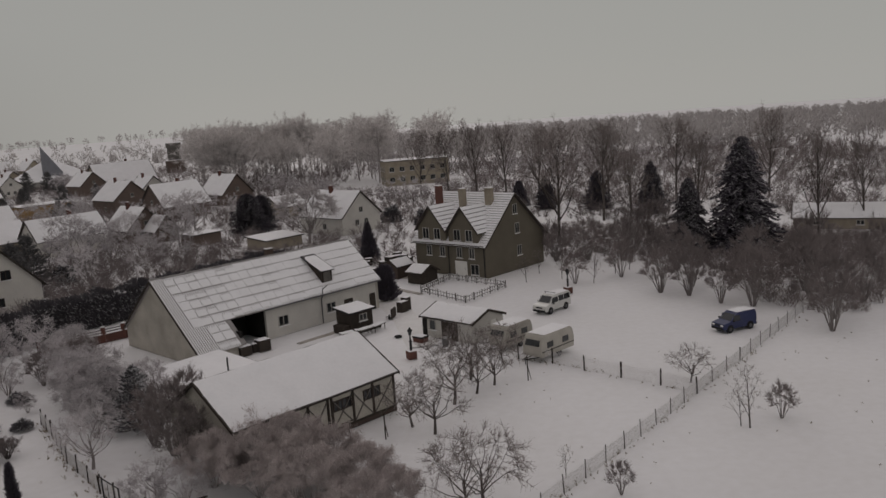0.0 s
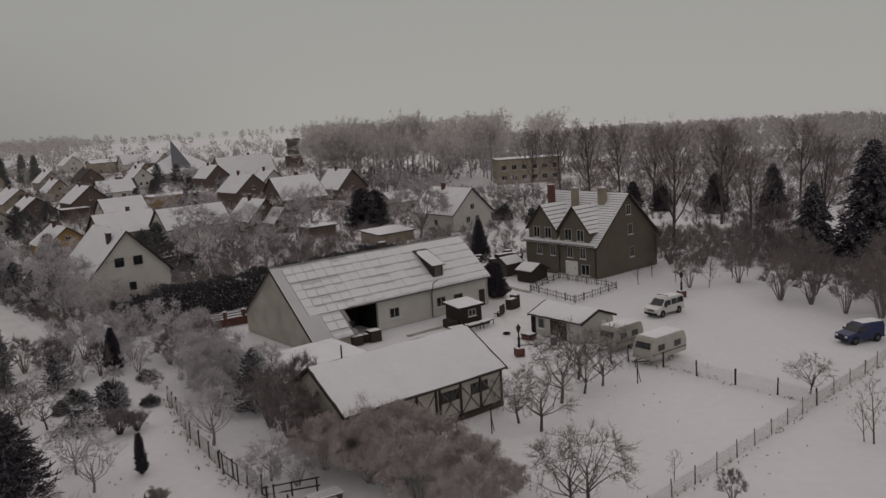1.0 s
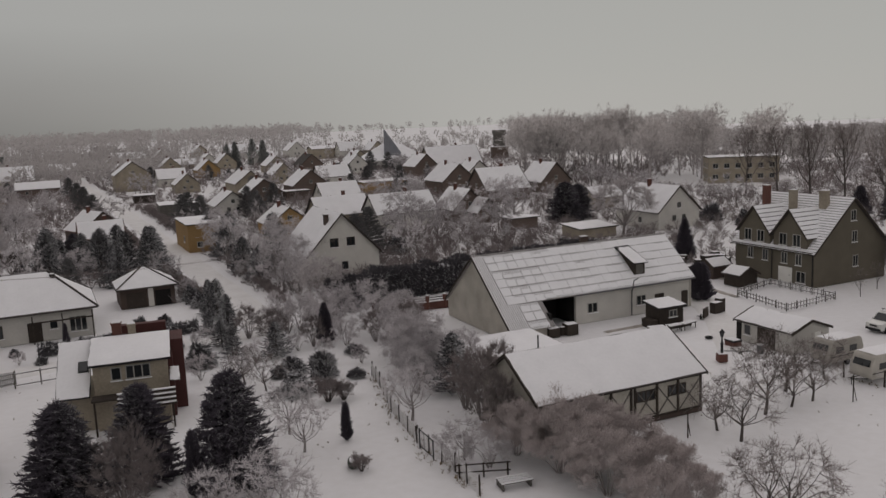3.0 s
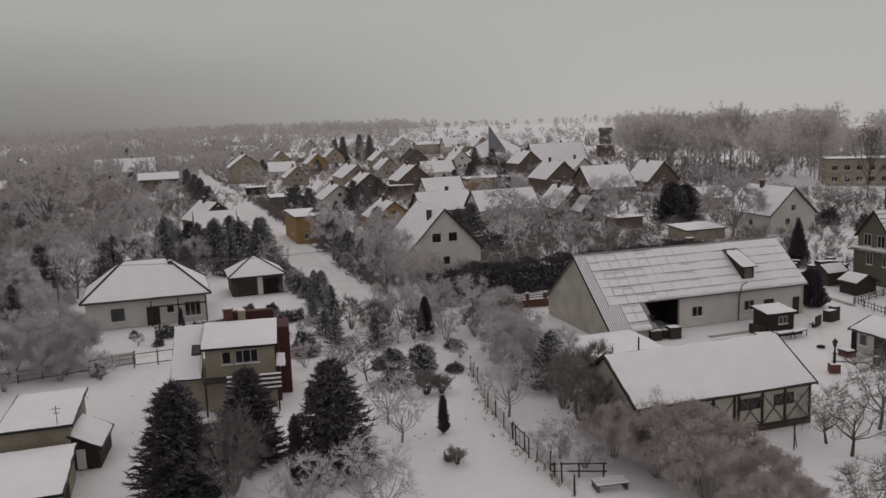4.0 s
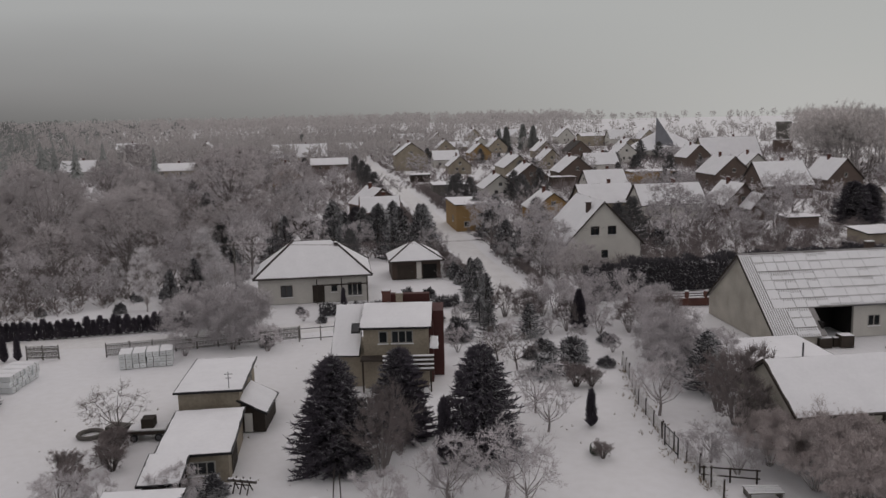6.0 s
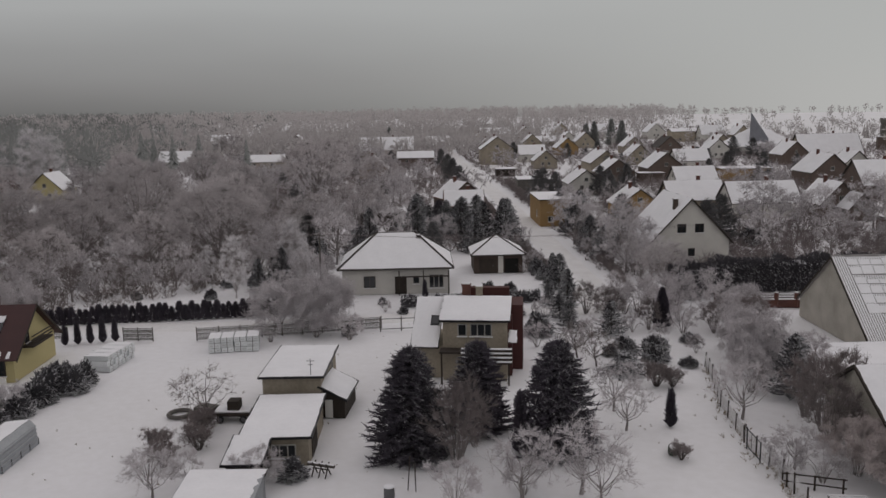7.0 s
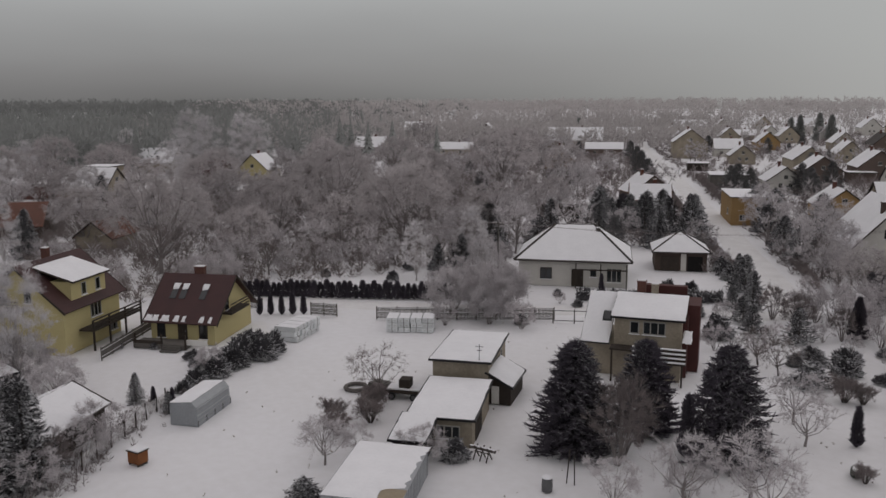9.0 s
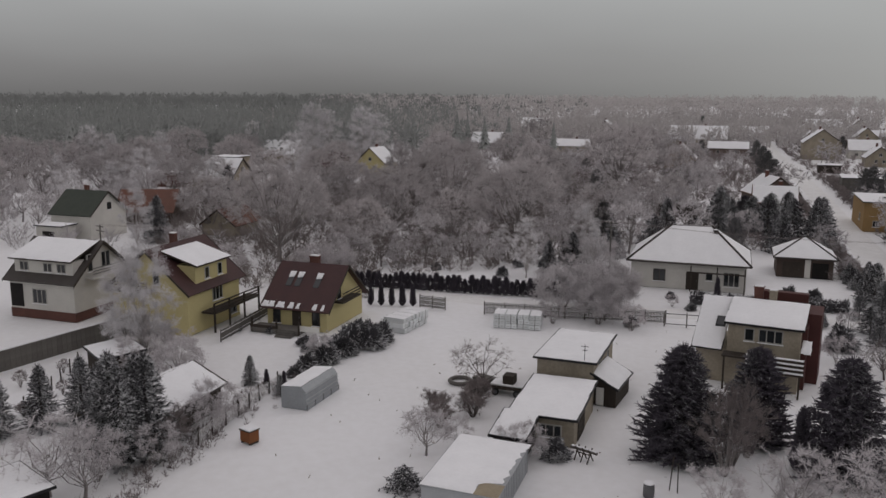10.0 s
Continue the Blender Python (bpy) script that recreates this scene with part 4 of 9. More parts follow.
van("van", 29.0, 69.0, 200, "dark blue delivery van with snow-covered roof parked on snow", CAR_BLUE, 4.2, 1.72, BOXVAN, [((1.12, 1.1), (0.5, 1.66)), ((-2.1, 1.1), (-2.02, 1.6))],
    [(0.0, 0.95, 1.05, 1.6)], 0.66, (-1.98, 0.35, 1.85), "parked vans")


def caravan(x, y, heading, label, length, width=2.1, height=2.45):
    e = thing("caravan", x, y, heading, label, "caravan", "caravans beside the garage")
    h = length / 2
    prof = [(-h, 0.5), (h, 0.5), (h + 0.12, 0.9), (h + 0.05, 1.5), (h - 0.35, height - 0.12), (h - 0.6, height), (-h + 0.5, height), (-h + 0.2, height - 0.15), (-h - 0.08, 1.5)]
    part("body", Shape().prism([(a, -width / 2, z) for a, z in prof], (0, width, 0)), CREAM_PAINT, e, bevel=0.07)
    for q in (-1, 1):
        f = wall_frame("f" if q < 0 else "b", 0, width)
        for u, w in ((h - 1.3, 0.9), (-h + 1.2, 0.9)):
            s = Shape()
            mbox(s, f, u - w / 2, u + w / 2, 0.004, 0.03, 1.25, 1.8)
            part("window", s, GLASS, e)
        part("trim_strip", Shape().box(-h, h, q * (width / 2 + 0.008) - 0.008, q * (width / 2 + 0.008) + 0.008, 0.95, 1.05), TIMBER_GREY, e, "faded brown trim strip")
        wheel(e, -0.2, q * (width / 2 - 0.12), 0.3)
    for sx in (-1, 1):
        a = Vector((sx * (h + (0.08 if sx > 0 else 0.075)), 0, 1.52))
        b = Vector((sx * (h - (0.14 if sx > 0 else 0.05)), 0, 2.05))
        o = Vector((sx * 0.03, 0, 0.01))
        pts = [a + o + Vector((0, -width * 0.38, 0)), a + o + Vector((0, width * 0.38, 0)), b + o + Vector((0, width * 0.36, 0)), b + o + Vector((0, -width * 0.36, 0))]
        part("end_window", Shape().slab(*pts, 0.02), GLASS, e)
    part("drawbar", Shape().cyl((h, -0.7, 0.5), (h + 1.2, 0, 0.5), 0.05, n=6).cyl((h, 0.7, 0.5), (h + 1.2, 0, 0.5), 0.05, n=6).cyl((h + 1.1, 0, 0), (h + 1.1, 0, 0.65), 0.04, n=6), DARK_METAL, e)
    part("snow", snow_sheet((-h + 0.35, -width / 2 + 0.05, height + 0.01), (h - 0.5, -width / 2 + 0.05, height + 0.01), (h - 0.5, width / 2 - 0.05, height + 0.01), (-h + 0.35, width / 2 - 0.05, height + 0.01), 0.1, 4, nu=8, nv=4), SNOW_ROOF, e, "snow on the caravan roof", smooth=True)


caravan(9.6, 69.9, 43 + 180, "weathered cream caravan with snow on its roof", 4.2)
caravan(12.2, 66.3, 41 + 180, "cream caravan with wide end window and snowy roof", 4.8, 2.2, 2.5)


# ---------------------------------------------------------------- yard furniture
def yard_lamp(x, y, label):
    e = thing("yard_lamp", x, y, 20, label, "lamp", "yard lamps")
    part("brick_base", Shape().box(-0.42, 0.42, -0.42, 0.42, 0, 0.75), BRICK, e, bevel=0.02)
    part("base_snow", Shape().box(-0.38, 0.38, -0.38, 0.38, 0.75, 0.82), SNOW_ROOF, e, bevel=0.03)
    part("post", Shape().tube([Vector((0, 0, z)) for z in (0.8, 1.6, 1.7, 1.8, 2.3)], [0.13, 0.12, 0.2, 0.09, 0.06], 8), DARK_METAL, e)
    part("lantern", Shape().tube([Vector((0, 0, z)) for z in (2.3, 2.36, 2.75)], [0.1, 0.14, 0.23], 6), GLASS, e)
    part("cap", Shape().tube([Vector((0, 0, z)) for z in (2.75, 2.8, 3.0, 3.12)], [0.28, 0.26, 0.09, 0.02], 6), DARK_METAL, e)


yard_lamp(0.9, 68.8, "black lantern on a brick base in the yard")
yard_lamp(18.5, 87.6, "black lantern on a brick base at the parking place")


def box_pile(name, x, y, yaw, label, category, boxes, material, snow=True):
    e = thing(name, x, y, yaw, label, category)
    for i, (bx, by, w, d, h) in enumerate(boxes):
        b = part("box", Shape().box(bx - w / 2, bx + w / 2, by - d / 2, by + d / 2, 0, h), material, e, bevel=0.03)
        if snow:
            part("snow", snow_sheet((bx - w / 2, by - d / 2, h), (bx + w / 2, by - d / 2, h), (bx + w / 2, by + d / 2, h), (bx - w / 2, by + d / 2, h), 0.1, i, 0.04, 5, 4), SNOW_ROOF, b, smooth=True)
    return e


box_pile("dog_kennel", -14.0, 74.4, 38, "dark kennel box with snow on top before the barn", "kennel", [(0, 0, 1.3, 1.1, 1.0)], TIMBER)
box_pile("dog_kennel", -12.5, 75.5, 38, "dark kennel box with snow on top before the barn", "kennel", [(0, 0, 1.3, 1.2, 1.2), (-0.9, 0.1, 0.5, 0.5, 0.9)], TIMBER)
box_pile("firewood_heap", -7.6, 74.2, 40, "small dark heap of firewood under patchy snow", "heap", [(0, 0, 1.2, 0.7, 0.35), (0.7, 0.3, 0.7, 0.6, 0.25)], TIMBER)
for i, (px, py, w) in enumerate(((-4.6, 77.0, 2.2), (-3.2, 77.8, 1.6), (-2.0, 79.0, 2.0))):
    t = thing("garden_table", px, py, 30 + 12 * i, "low weathered table covered with snow beside the barn", "table", "tables before the barn")
    part("tabletop", Shape().box(-w / 2, w / 2, -0.4, 0.4, 0.62, 0.7), TIMBER_GREY, t)
    part("snow", Shape().box(-w / 2, w / 2, -0.4, 0.4, 0.702, 0.78), SNOW_ROOF, t, bevel=0.03)
    for lx in (-w / 2 + 0.1, w / 2 - 0.1):
        for ly in (-0.32, 0.32):
            part("leg", Shape().cyl((lx, ly, 0), (lx, ly, 0.62), 0.04, n=6), TIMBER, t)
ty = thing("old_tyre", -0.1, 75.8, 0, "old car tyre lying in the yard snow", "tyre")
part("tyre", Shape().tube([Vector((0.3 * math.cos(k * 0.5236), 0.3 * math.sin(k * 0.5236), 0.1)) for k in range(13)], [0.11] * 13, 7), RUBBER, ty, smooth=True)
br = thing("yard_barrel", 4.0, 71.6, 0, "grey barrel with snow beside the outhouse", "barrel")
part("barrel", Shape().tube([Vector((0, 0, z)) for z in (0, 0.05, 0.4, 0.8, 0.85)], [0.28, 0.32, 0.34, 0.32, 0.3], 12), METAL, br)
part("snow", Shape().tube([Vector((0, 0, z)) for z in (0.853, 0.92, 0.98)], [0.32, 0.28, 0.1], 10), SNOW_ROOF, br, smooth=True)
hc = thing("hand_cart", -0.4, 83.2, 70, "tipped wooden hand cart in the yard snow", "cart")
part("bed", Shape().box(-0.7, 0.7, -0.08, 0.08, 0.15, 1.2), TIMBER, hc)
part("side", Shape().box(-0.7, 0.7, 0.083, 0.75, 0.3, 0.36), TIMBER_GREY, hc)
part("snow", Shape().box(-0.66, 0.66, 0.12, 0.7, 0.363, 0.45), SNOW_ROOF, hc, bevel=0.03)
for q in (-0.62, 0.62):
    wheel(hc, q, 0.3, 0.3, 0.08)
box_pile("wood_stack", 0.6, 85.5, 50, "dark stack of timber under snow beside the yard", "stack", [(0, 0, 1.3, 0.8, 1.3), (0.9, 0.2, 0.8, 0.9, 1.6)], TIMBER)
for i, (px, py, w) in enumerate(((-4.2, 113.6, 2.4), (0.2, 116, 3.0), (1.8, 113.4, 3.4), (-0.6, 110.2, 2.6), (-3.0, 108, 2.0), (0.8, 107.5, 2.6))):
    box_pile("scrap_heap", px, py, 37 * i, "dark heap of stored timber and scrap capped with snow", "heap", [(0, 0, w, 1.3, 0.8), (w * 0.4, 0.6, 1.1, 0.9, 1.1)], TIMBER)


def picket_fence(name, pts, label, height=1.1, step=1.6, rails=(0.35, 0.85), pickets=0.2, material=None, group="", snow=True):
    """A low wooden fence along plan points, posts, rails and pickets as parts."""
    e = thing(name, pts[0][0], pts[0][1], 0, label, "fence", group)
    o = Vector((pts[0][0] * S, pts[0][1] * S, 0))
    mat_ = material or TIMBER_GREY
    slat = Shape().box(-0.045, 0.045, -0.012, 0.012, 0.1, height).mesh("picket", mat_)
    for (ax, ay), (bx, by) in zip(pts, pts[1:]):
        a, b = Vector((ax * S, ay * S, 0)) - o, Vector((bx * S, by * S, 0)) - o
        n = max(1, round((b - a).length / step))
        d = (b - a).normalized()
        for k in range(n + 1):
            p = a.lerp(b, k / n)
            part("post", Shape().cyl(p, p + Vector((0, 0, height + 0.1)), 0.07, 0.06, 6), mat_, e)
        for z in rails:
            part("rail", Shape().cyl(a + Vector((0, 0, z)), b + Vector((0, 0, z)), 0.045, n=5), mat_, e)
            if snow:
                part("rail_snow", Shape().cyl(a + Vector((0, 0, z + 0.06)), b + Vector((0, 0, z + 0.06)), 0.035, n=5), SNOW_ROOF, e)
        if pickets:
            turn = Matrix.Rotation(math.atan2(d.y, d.x), 4, "Z")
            n = int((b - a).length / pickets)
            for k in range(n):
                ob = new("picket", slat)
                ob.parent = e
                ob.matrix_basis = Matrix.Translation(a + d * (k + 0.5) * (b - a).length / n) @ turn
    return e


picket_fence("garden_fence", [(2.9, 93.9), (6.6, 100), (12.5, 93), (7.3, 87), (2.9, 93.9)], "grey wooden fence round a small snowy garden bed", 0.9, 1.8, (0.3, 0.75), 0.55)


def wire_fence(name, pts, label, step=2.6, height=1.35, wires=4, post_r=0.075, material=None, snow_band=True):
    """Dark posts with wires and a sheet of rimed mesh between them."""
    e = thing(name, pts[0][0], pts[0][1], 0, label, "fence")
    o = Vector((pts[0][0] * S, pts[0][1] * S, 0))
    rng = random.Random(name + str(pts[0]))
    mesh_ = Shape()
    for (ax, ay), (bx, by) in zip(pts, pts[1:]):
        a, b = Vector((ax * S, ay * S, 0)) - o, Vector((bx * S, by * S, 0)) - o
        n = max(1, round((b - a).length / step))
        d = (b - a).normalized()
        for k in range(n + 1):
            p = a.lerp(b, k / n)
            lean = Vector((rng.uniform(-0.06, 0.06), rng.uniform(-0.06, 0.06), 0))
            part("post", Shape().cyl(p, p + lean + Vector((0, 0, height + rng.uniform(0, 0.15))), post_r, post_r * 0.8, 6), material or TIMBER, e)
        for k in range(wires):
            z = 0.12 + (height - 0.2) * k / max(1, wires - 1)
            mesh_.cyl(a + Vector((0, 0, z)), b + Vector((0, 0, z)), 0.006, n=3)
        q = 0.0
        while snow_band and q < (b - a).length:
            p = a + d * q
            mesh_.spike(p, p + Vector((0, 0, height - 0.12)) + d * 0.12, 0.017)
            mesh_.spike(p + Vector((0, 0, height - 0.15)), p + d * 0.35, 0.017)
            q += 0.11
    tagged(part("wire_mesh", mesh_, WIRE_RIME, e, "rimed wire mesh"), kind="stuff")
    return e


wire_fence("field_fence", [(6.5, 40), (12.8, 46.6), (20.2, 54.5), (25.8, 60.4), (37, 72.6), (48, 85)], "rimed wire fence on thin grey posts along the field edge", 2.7, 1.2, 5, 0.045, TIMBER_GREY)
wire_fence("paddock_fence", [(9.6, 66.0), (12, 64), (14, 61.6), (16.2, 59.2), (18.4, 56.8), (20.2, 54.5)], "wire fence on thick dark posts across the paddock", 2.9, 1.3)
wire_fence("garden_border_fence", [(-26.5, 60.5), (-24.7, 57.8), (-21.8, 52.6), (-18.1, 47.5), (-14.4, 43.7), (-12.2, 41)], "old leaning wire fence along the garden", 2.2, 1.3)


def clothes_frame(x, y, yaw, label):
    e = thing("clothes_pole", x, y, yaw, label, "clothes pole", "clothes poles beside the shed")
    part("pole", Shape().cyl((0, 0, 0), (0, 0, 2.1), 0.05, n=6), TIMBER, e)
    part("crossbar", Shape().cyl((-0.6, 0, 2.05), (0.6, 0, 2.05), 0.04, n=6), TIMBER, e)
    part("stay", Shape().cyl((0.5, 0.1, 0), (0.02, 0, 1.3), 0.035, n=5), TIMBER, e)


clothes_frame(-1.4, 51.6, 60, "leaning clothes pole of dark timber in the snow")
clothes_frame(-3.6, 50.6, 40, "leaning clothes pole of dark timber in the snow")
clothes_frame(9.4, 60.4, 40, "thin clothes pole of dark timber in the snow")

# brick yard wall with posts behind the barn
bw = thing("brick_wall", -34, 79.8, 0, "red brick yard wall with posts and snowy rails", "wall")
o_ = Vector((-34 * S, 79.8 * S, 0))
a_, b_ = Vector((0, 0, 0)), Vector((9.5 * S, 7.4 * S, 0))
d_ = (b_ - a_).normalized()
side_ = Vector((-d_.y, d_.x, 0)) * 0.13
part("wall", Shape().prism([a_ - side_, b_ - side_, b_ + side_, a_ + side_], (0, 0, 0.95)), BRICK, bw)
part("snow", Shape().prism([a_ - side_ + Vector((0, 0, 0.953)), b_ - side_ + Vector((0, 0, 0.953)), b_ + side_ + Vector((0, 0, 0.953)), a_ + side_ + Vector((0, 0, 0.953))], (0, 0, 0.08)), SNOW_ROOF, bw, bevel=0.03)
for i in range(7):
    p = a_.lerp(b_, i / 6)
    po = part("post", Shape().box(p.x - 0.2, p.x + 0.2, p.y - 0.2, p.y + 0.2, 0, 1.75), BRICK, bw)
    part("snow_cap", Shape().box(p.x - 0.2, p.x + 0.2, p.y - 0.2, p.y + 0.2, 1.753, 1.87), SNOW_ROOF, po, bevel=0.05)
for z in (1.2, 1.5):
    part("rail", Shape().cyl(a_ + Vector((0, 0, z)), b_ + Vector((0, 0, z)), 0.06, n=5), TIMBER, bw)
    part("rail_snow", Shape().cyl(a_ + Vector((0, 0, z + 0.08)), b_ + Vector((0, 0, z + 0.08)), 0.05, n=5), SNOW_ROOF, bw)


def utility_pole(x, y, yaw, h, label):
    e = thing("utility_pole", x, y, yaw, label, "utility pole", "utility poles along the lane")
    part("pole", Shape().cyl((0, 0, 0), (0, 0, h), 0.13, 0.09, 8), TIMBER_GREY, e)
    for z in (h - 0.25, h - 0.8):
        part("crossarm", Shape().box(-0.8, 0.8, -0.05, 0.05, z, z + 0.1), TIMBER_GREY, e)
    for k in (-0.7, -0.3, 0.3, 0.7):
        part("insulator", Shape().cyl((k, 0, h - 0.15), (k, 0, h + 0.05), 0.05, 0.03, 6), WHITE_PAINT, e)


POLES = [(-93.5, 8.0, 8.2), (-70.8, 58.5, 8.2), (-45.6, 99.2, 6.2)]
for px, py, h in POLES[:2]:
    utility_pole(px, py, 25, h, "grey wooden utility pole with short crossarms")
for (ax, ay, ah), (bx, by, bh) in zip(POLES, POLES[1:]):
    for off in (-0.7, -0.3, 0.3, 0.7):
        a, b = Vector((ax * S + off, ay * S, ah)), Vector((bx * S + off, by * S, bh))
        pts = [a.lerp(b, t / 10) - Vector((0, 0, 4 * 1.1 * (t / 10) * (1 - t / 10))) for t in range(11)]
        solid("power_line", Shape().tube(pts, [0.009] * 11, 3), TWIG_BROWN, "thin rimed power line sagging between utility poles", "cable", "power lines")
# ---------------------------------------------------------------- gardens in the middle
gable_house("cottage", -50.0, 103.4, ALONG, 13.5, 11.4, 3.9, 9.9, PLASTER_WHITE, TILE_DARK, "white gabled cottage with snowy roof and two attic windows", over=0.5,
            windows=(("l", -1.3, 5.0, 1.3, 1.3, 2, TIMBER), ("l", 1.3, 5.0, 1.3, 1.3, 2, TIMBER), ("l", 0.2, 1.5, 1.0, 1.2, 1, TIMBER)), chimneys=((-4.4, 1.6, 9.6, 0.8, 0.6, DARK_WALL),))
hip_house("bungalow", -68.4, 68.2, 43, 13.8, 10.8, 3.4, 7.3, 5.0, PLASTER_WHITE, "white bungalow under a broad hipped roof covered with snow",
          windows=(("f", -3.4, 0.9, 1.5, 1.5, 2, TIMBER), ("f", 2.6, 1.3, 0.9, 1.1, 1), ("f", 5.2, 0.7, 1.9, 1.8, 3), ("r", 0.0, 1.0, 1.2, 1.3, 2)), doors=(("f", 0.6, 1.5, 2.3, TIMBER),), chimneys=((3.0, -1.0, 4.8, 6.9),))
ve = thing("veranda_frame", -62.9, 66.6, 43, "dark timber veranda frame against the bungalow wall", "veranda")
for u in (-2.9, 0.2, 3.4):
    part("post", Shape().box(u - 0.07, u + 0.07, -0.9, -0.76, 0, 3.2), TIMBER, ve)
part("beam", Shape().box(-3.0, 3.5, -0.92, -0.74, 2.35, 2.5), TIMBER, ve)
# the second doorway is a near-black panel, shade painted for an open door
hip_house("double_garage", -65.2, 83.3, 43, 7.0, 6.6, 2.7, 5.0, 0.4, DARK_WALL, "dark double garage with snowy pyramid roof and pale piers", "garage", 0.5,
          doors=(("f", -1.5, 2.5, 2.1, TIMBER), ("f", 1.9, 2.0, 2.1, PAINTED_SHADE)))
pier = thing("gate_pier", -63.05, 81.45, 43, "pale rendered pier between the garage doors", "pier")
part("pier", Shape().box(-0.35, 0.35, -0.2, 0.05, 0, 2.5), PLASTER_WHITE, pier)


def red_clad_house():
    """Small house on a slope: upper storey with low-pitched snowy roof, a side roof with skylight, red cladding behind, balcony slats."""
    e = thing("garden_house", -40.5, 48.6, 35, "pale rendered garden house with thick snow roof and dark red cladding", "house")
    part("wall", Shape().box(-2.6, 3.0, -3.0, 3.6, 0, 5.35), PLASTER_GREY, e)
    part("side_wall", Shape().box(-5.2, -2.62, -2.4, 3.4, 0, 2.9), PLASTER_GREY, e)
    r = part("roof", Shape().slab((-2.9, -3.4, 5.5), (3.3, -3.4, 5.5), (3.3, 1.6, 6.6), (-2.9, 1.6, 6.6), 0.18), DARK_METAL, e)
    part("snow", snow_sheet((-2.9, -3.4, 5.51), (3.3, -3.4, 5.51), (3.3, 1.5, 6.6), (-2.9, 1.5, 6.6), 0.24, 2, 0.1, 12, 8), SNOW_ROOF, r, "thick soft snow", smooth=True)
    r2 = part("side_roof", Shape().slab((-5.5, -3.2, 3.0), (-2.95, -3.2, 3.0), (-2.95, 2.0, 6.4), (-5.5, 2.0, 6.4), 0.15), DARK_METAL, e)
    part("snow", snow_sheet((-5.5, -3.2, 3.01), (-2.97, -3.2, 3.01), (-2.97, 2.0, 6.41), (-5.5, 2.0, 6.41), 0.12, 6), SNOW_ROOF, r2, smooth=True)
    part("skylight", Shape().slab((-3.9, -1.2, 4.5), (-3.1, -1.2, 4.5), (-3.1, -0.2, 5.15), (-3.9, -0.2, 5.15), 0.1), DARK_METAL, e)
    part("skylight_pane", Shape().slab((-3.8, -1.08, 4.6), (-3.2, -1.08, 4.6), (-3.2, -0.3, 5.12), (-3.8, -0.3, 5.12), 0.02), GLASS, e)
    part("red_cladding", Shape().box(3.02, 4.3, 0.4, 3.8, 0, 6.0).box(-1.0, 3.0, 3.62, 4.4, 0, 6.9).box(3.02, 3.4, -1.6, 0.38, 0, 5.2), RED_CLAD, e, "dark red sheet cladding")
    m = lambda u, o, z: Vector((u, -3.0 - o, z))
    window(e, m, 0.75, 4.0, 1.9, 1.15, 3)
    window(e, m, -0.9, 4.0, 0.8, 1.1, 1)
    window(e, m, 0.6, 0.7, 1.2, 1.4, 2)
    part("balcony_beam", Shape().box(-2.8, 3.4, -4.4, -3.02, 2.8, 2.95), TIMBER, e)
    part("balcony_floor", Shape().box(-0.8, 3.4, -4.38, -3.02, 1.96, 2.08), TIMBER, e)
    for k in range(4):
        sl = part("slat", Shape().box(-0.9, 3.5, -4.5 - 0.05 * k, -4.42 - 0.05 * k, 3.05 - k * 0.36, 3.25 - k * 0.36), TIMBER, e)
        part("snow", Shape().box(-0.88, 3.48, -4.6 - 0.05 * k, -4.36 - 0.05 * k, 3.253 - k * 0.36, 3.36 - k * 0.36), SNOW_ROOF, sl, "line of snow on the slat", bevel=0.035)
    part("snow_clump", snow_sheet((3.1, -3.6, 3.6), (3.9, -3.6, 3.6), (3.9, -2.2, 4.4), (3.1, -2.2, 4.4), 0.3, 5, 0.2, 6, 6), SNOW_ROOF, e, smooth=True)
    for px in (-2.6, 3.2):
        part("balcony_post", Shape().box(px - 0.07, px + 0.07, -4.35, -4.2, 0, 2.8), TIMBER, e)
    chimney(e, -0.9, 2.0, 5.8, 7.5, 0.75, 0.6)
    chimney(e, 0.3, 1.8, 5.8, 7.3, 0.6, 0.5, PLASTER_GREY)


red_clad_house()

# the rendered store with its lower wing and shed in the open garden
upper = box_house("store_building", -45.8, 35.2, 41, 4.5, 8.6, 3.4, 3.3, PLASTER_GREY, "ochre-grey rendered store with flat snow-covered roof", "store", over=0.3,
                  windows=(("r", -1.9, 1.7, 0.8, 1.3, 1), ("r", 1.9, 1.6, 0.8, 1.2, 1)))
part("aerial", Shape().cyl((1.5, -4.2, 3.6), (1.5, -4.2, 4.9), 0.03, n=5).cyl((1.2, -4.2, 4.7), (1.8, -4.2, 4.7), 0.025, n=5).cyl((1.3, -4.2, 4.4), (1.7, -4.2, 4.4), 0.025, n=5), METAL, upper)
lowb = box_house("low_wing", -40.3, 29.3, 42, 4.5, 7.4, 2.0, 2.25, PLASTER_GREY, "low rendered wing with snowy pitched roof and dark barred window", "outbuilding", over=0.3,
                 windows=(("f", 0.55, 0.6, 1.7, 0.95, 3),), doors=(("r", -1.2, 2.4, 1.7, TIMBER),))
side = box_house("side_shelter", -42.4, 35.8, 126, 4.2, 1.7, 1.55, 2.4, TIMBER, "dark timber shelter with snowy roof beside the store", "shelter", over=0.3)
part("pale_door", Shape().box(-2.16, -2.105, 0.1, 0.7, 0.05, 1.5), WHITE_PAINT, side)
mid = box_house("timber_lean_to", -38.1, 24.9, 42, 2.1, 3.3, 1.6, 2.02, TIMBER, "collapsing timber lean-to under snow", "lean-to", over=0.3)
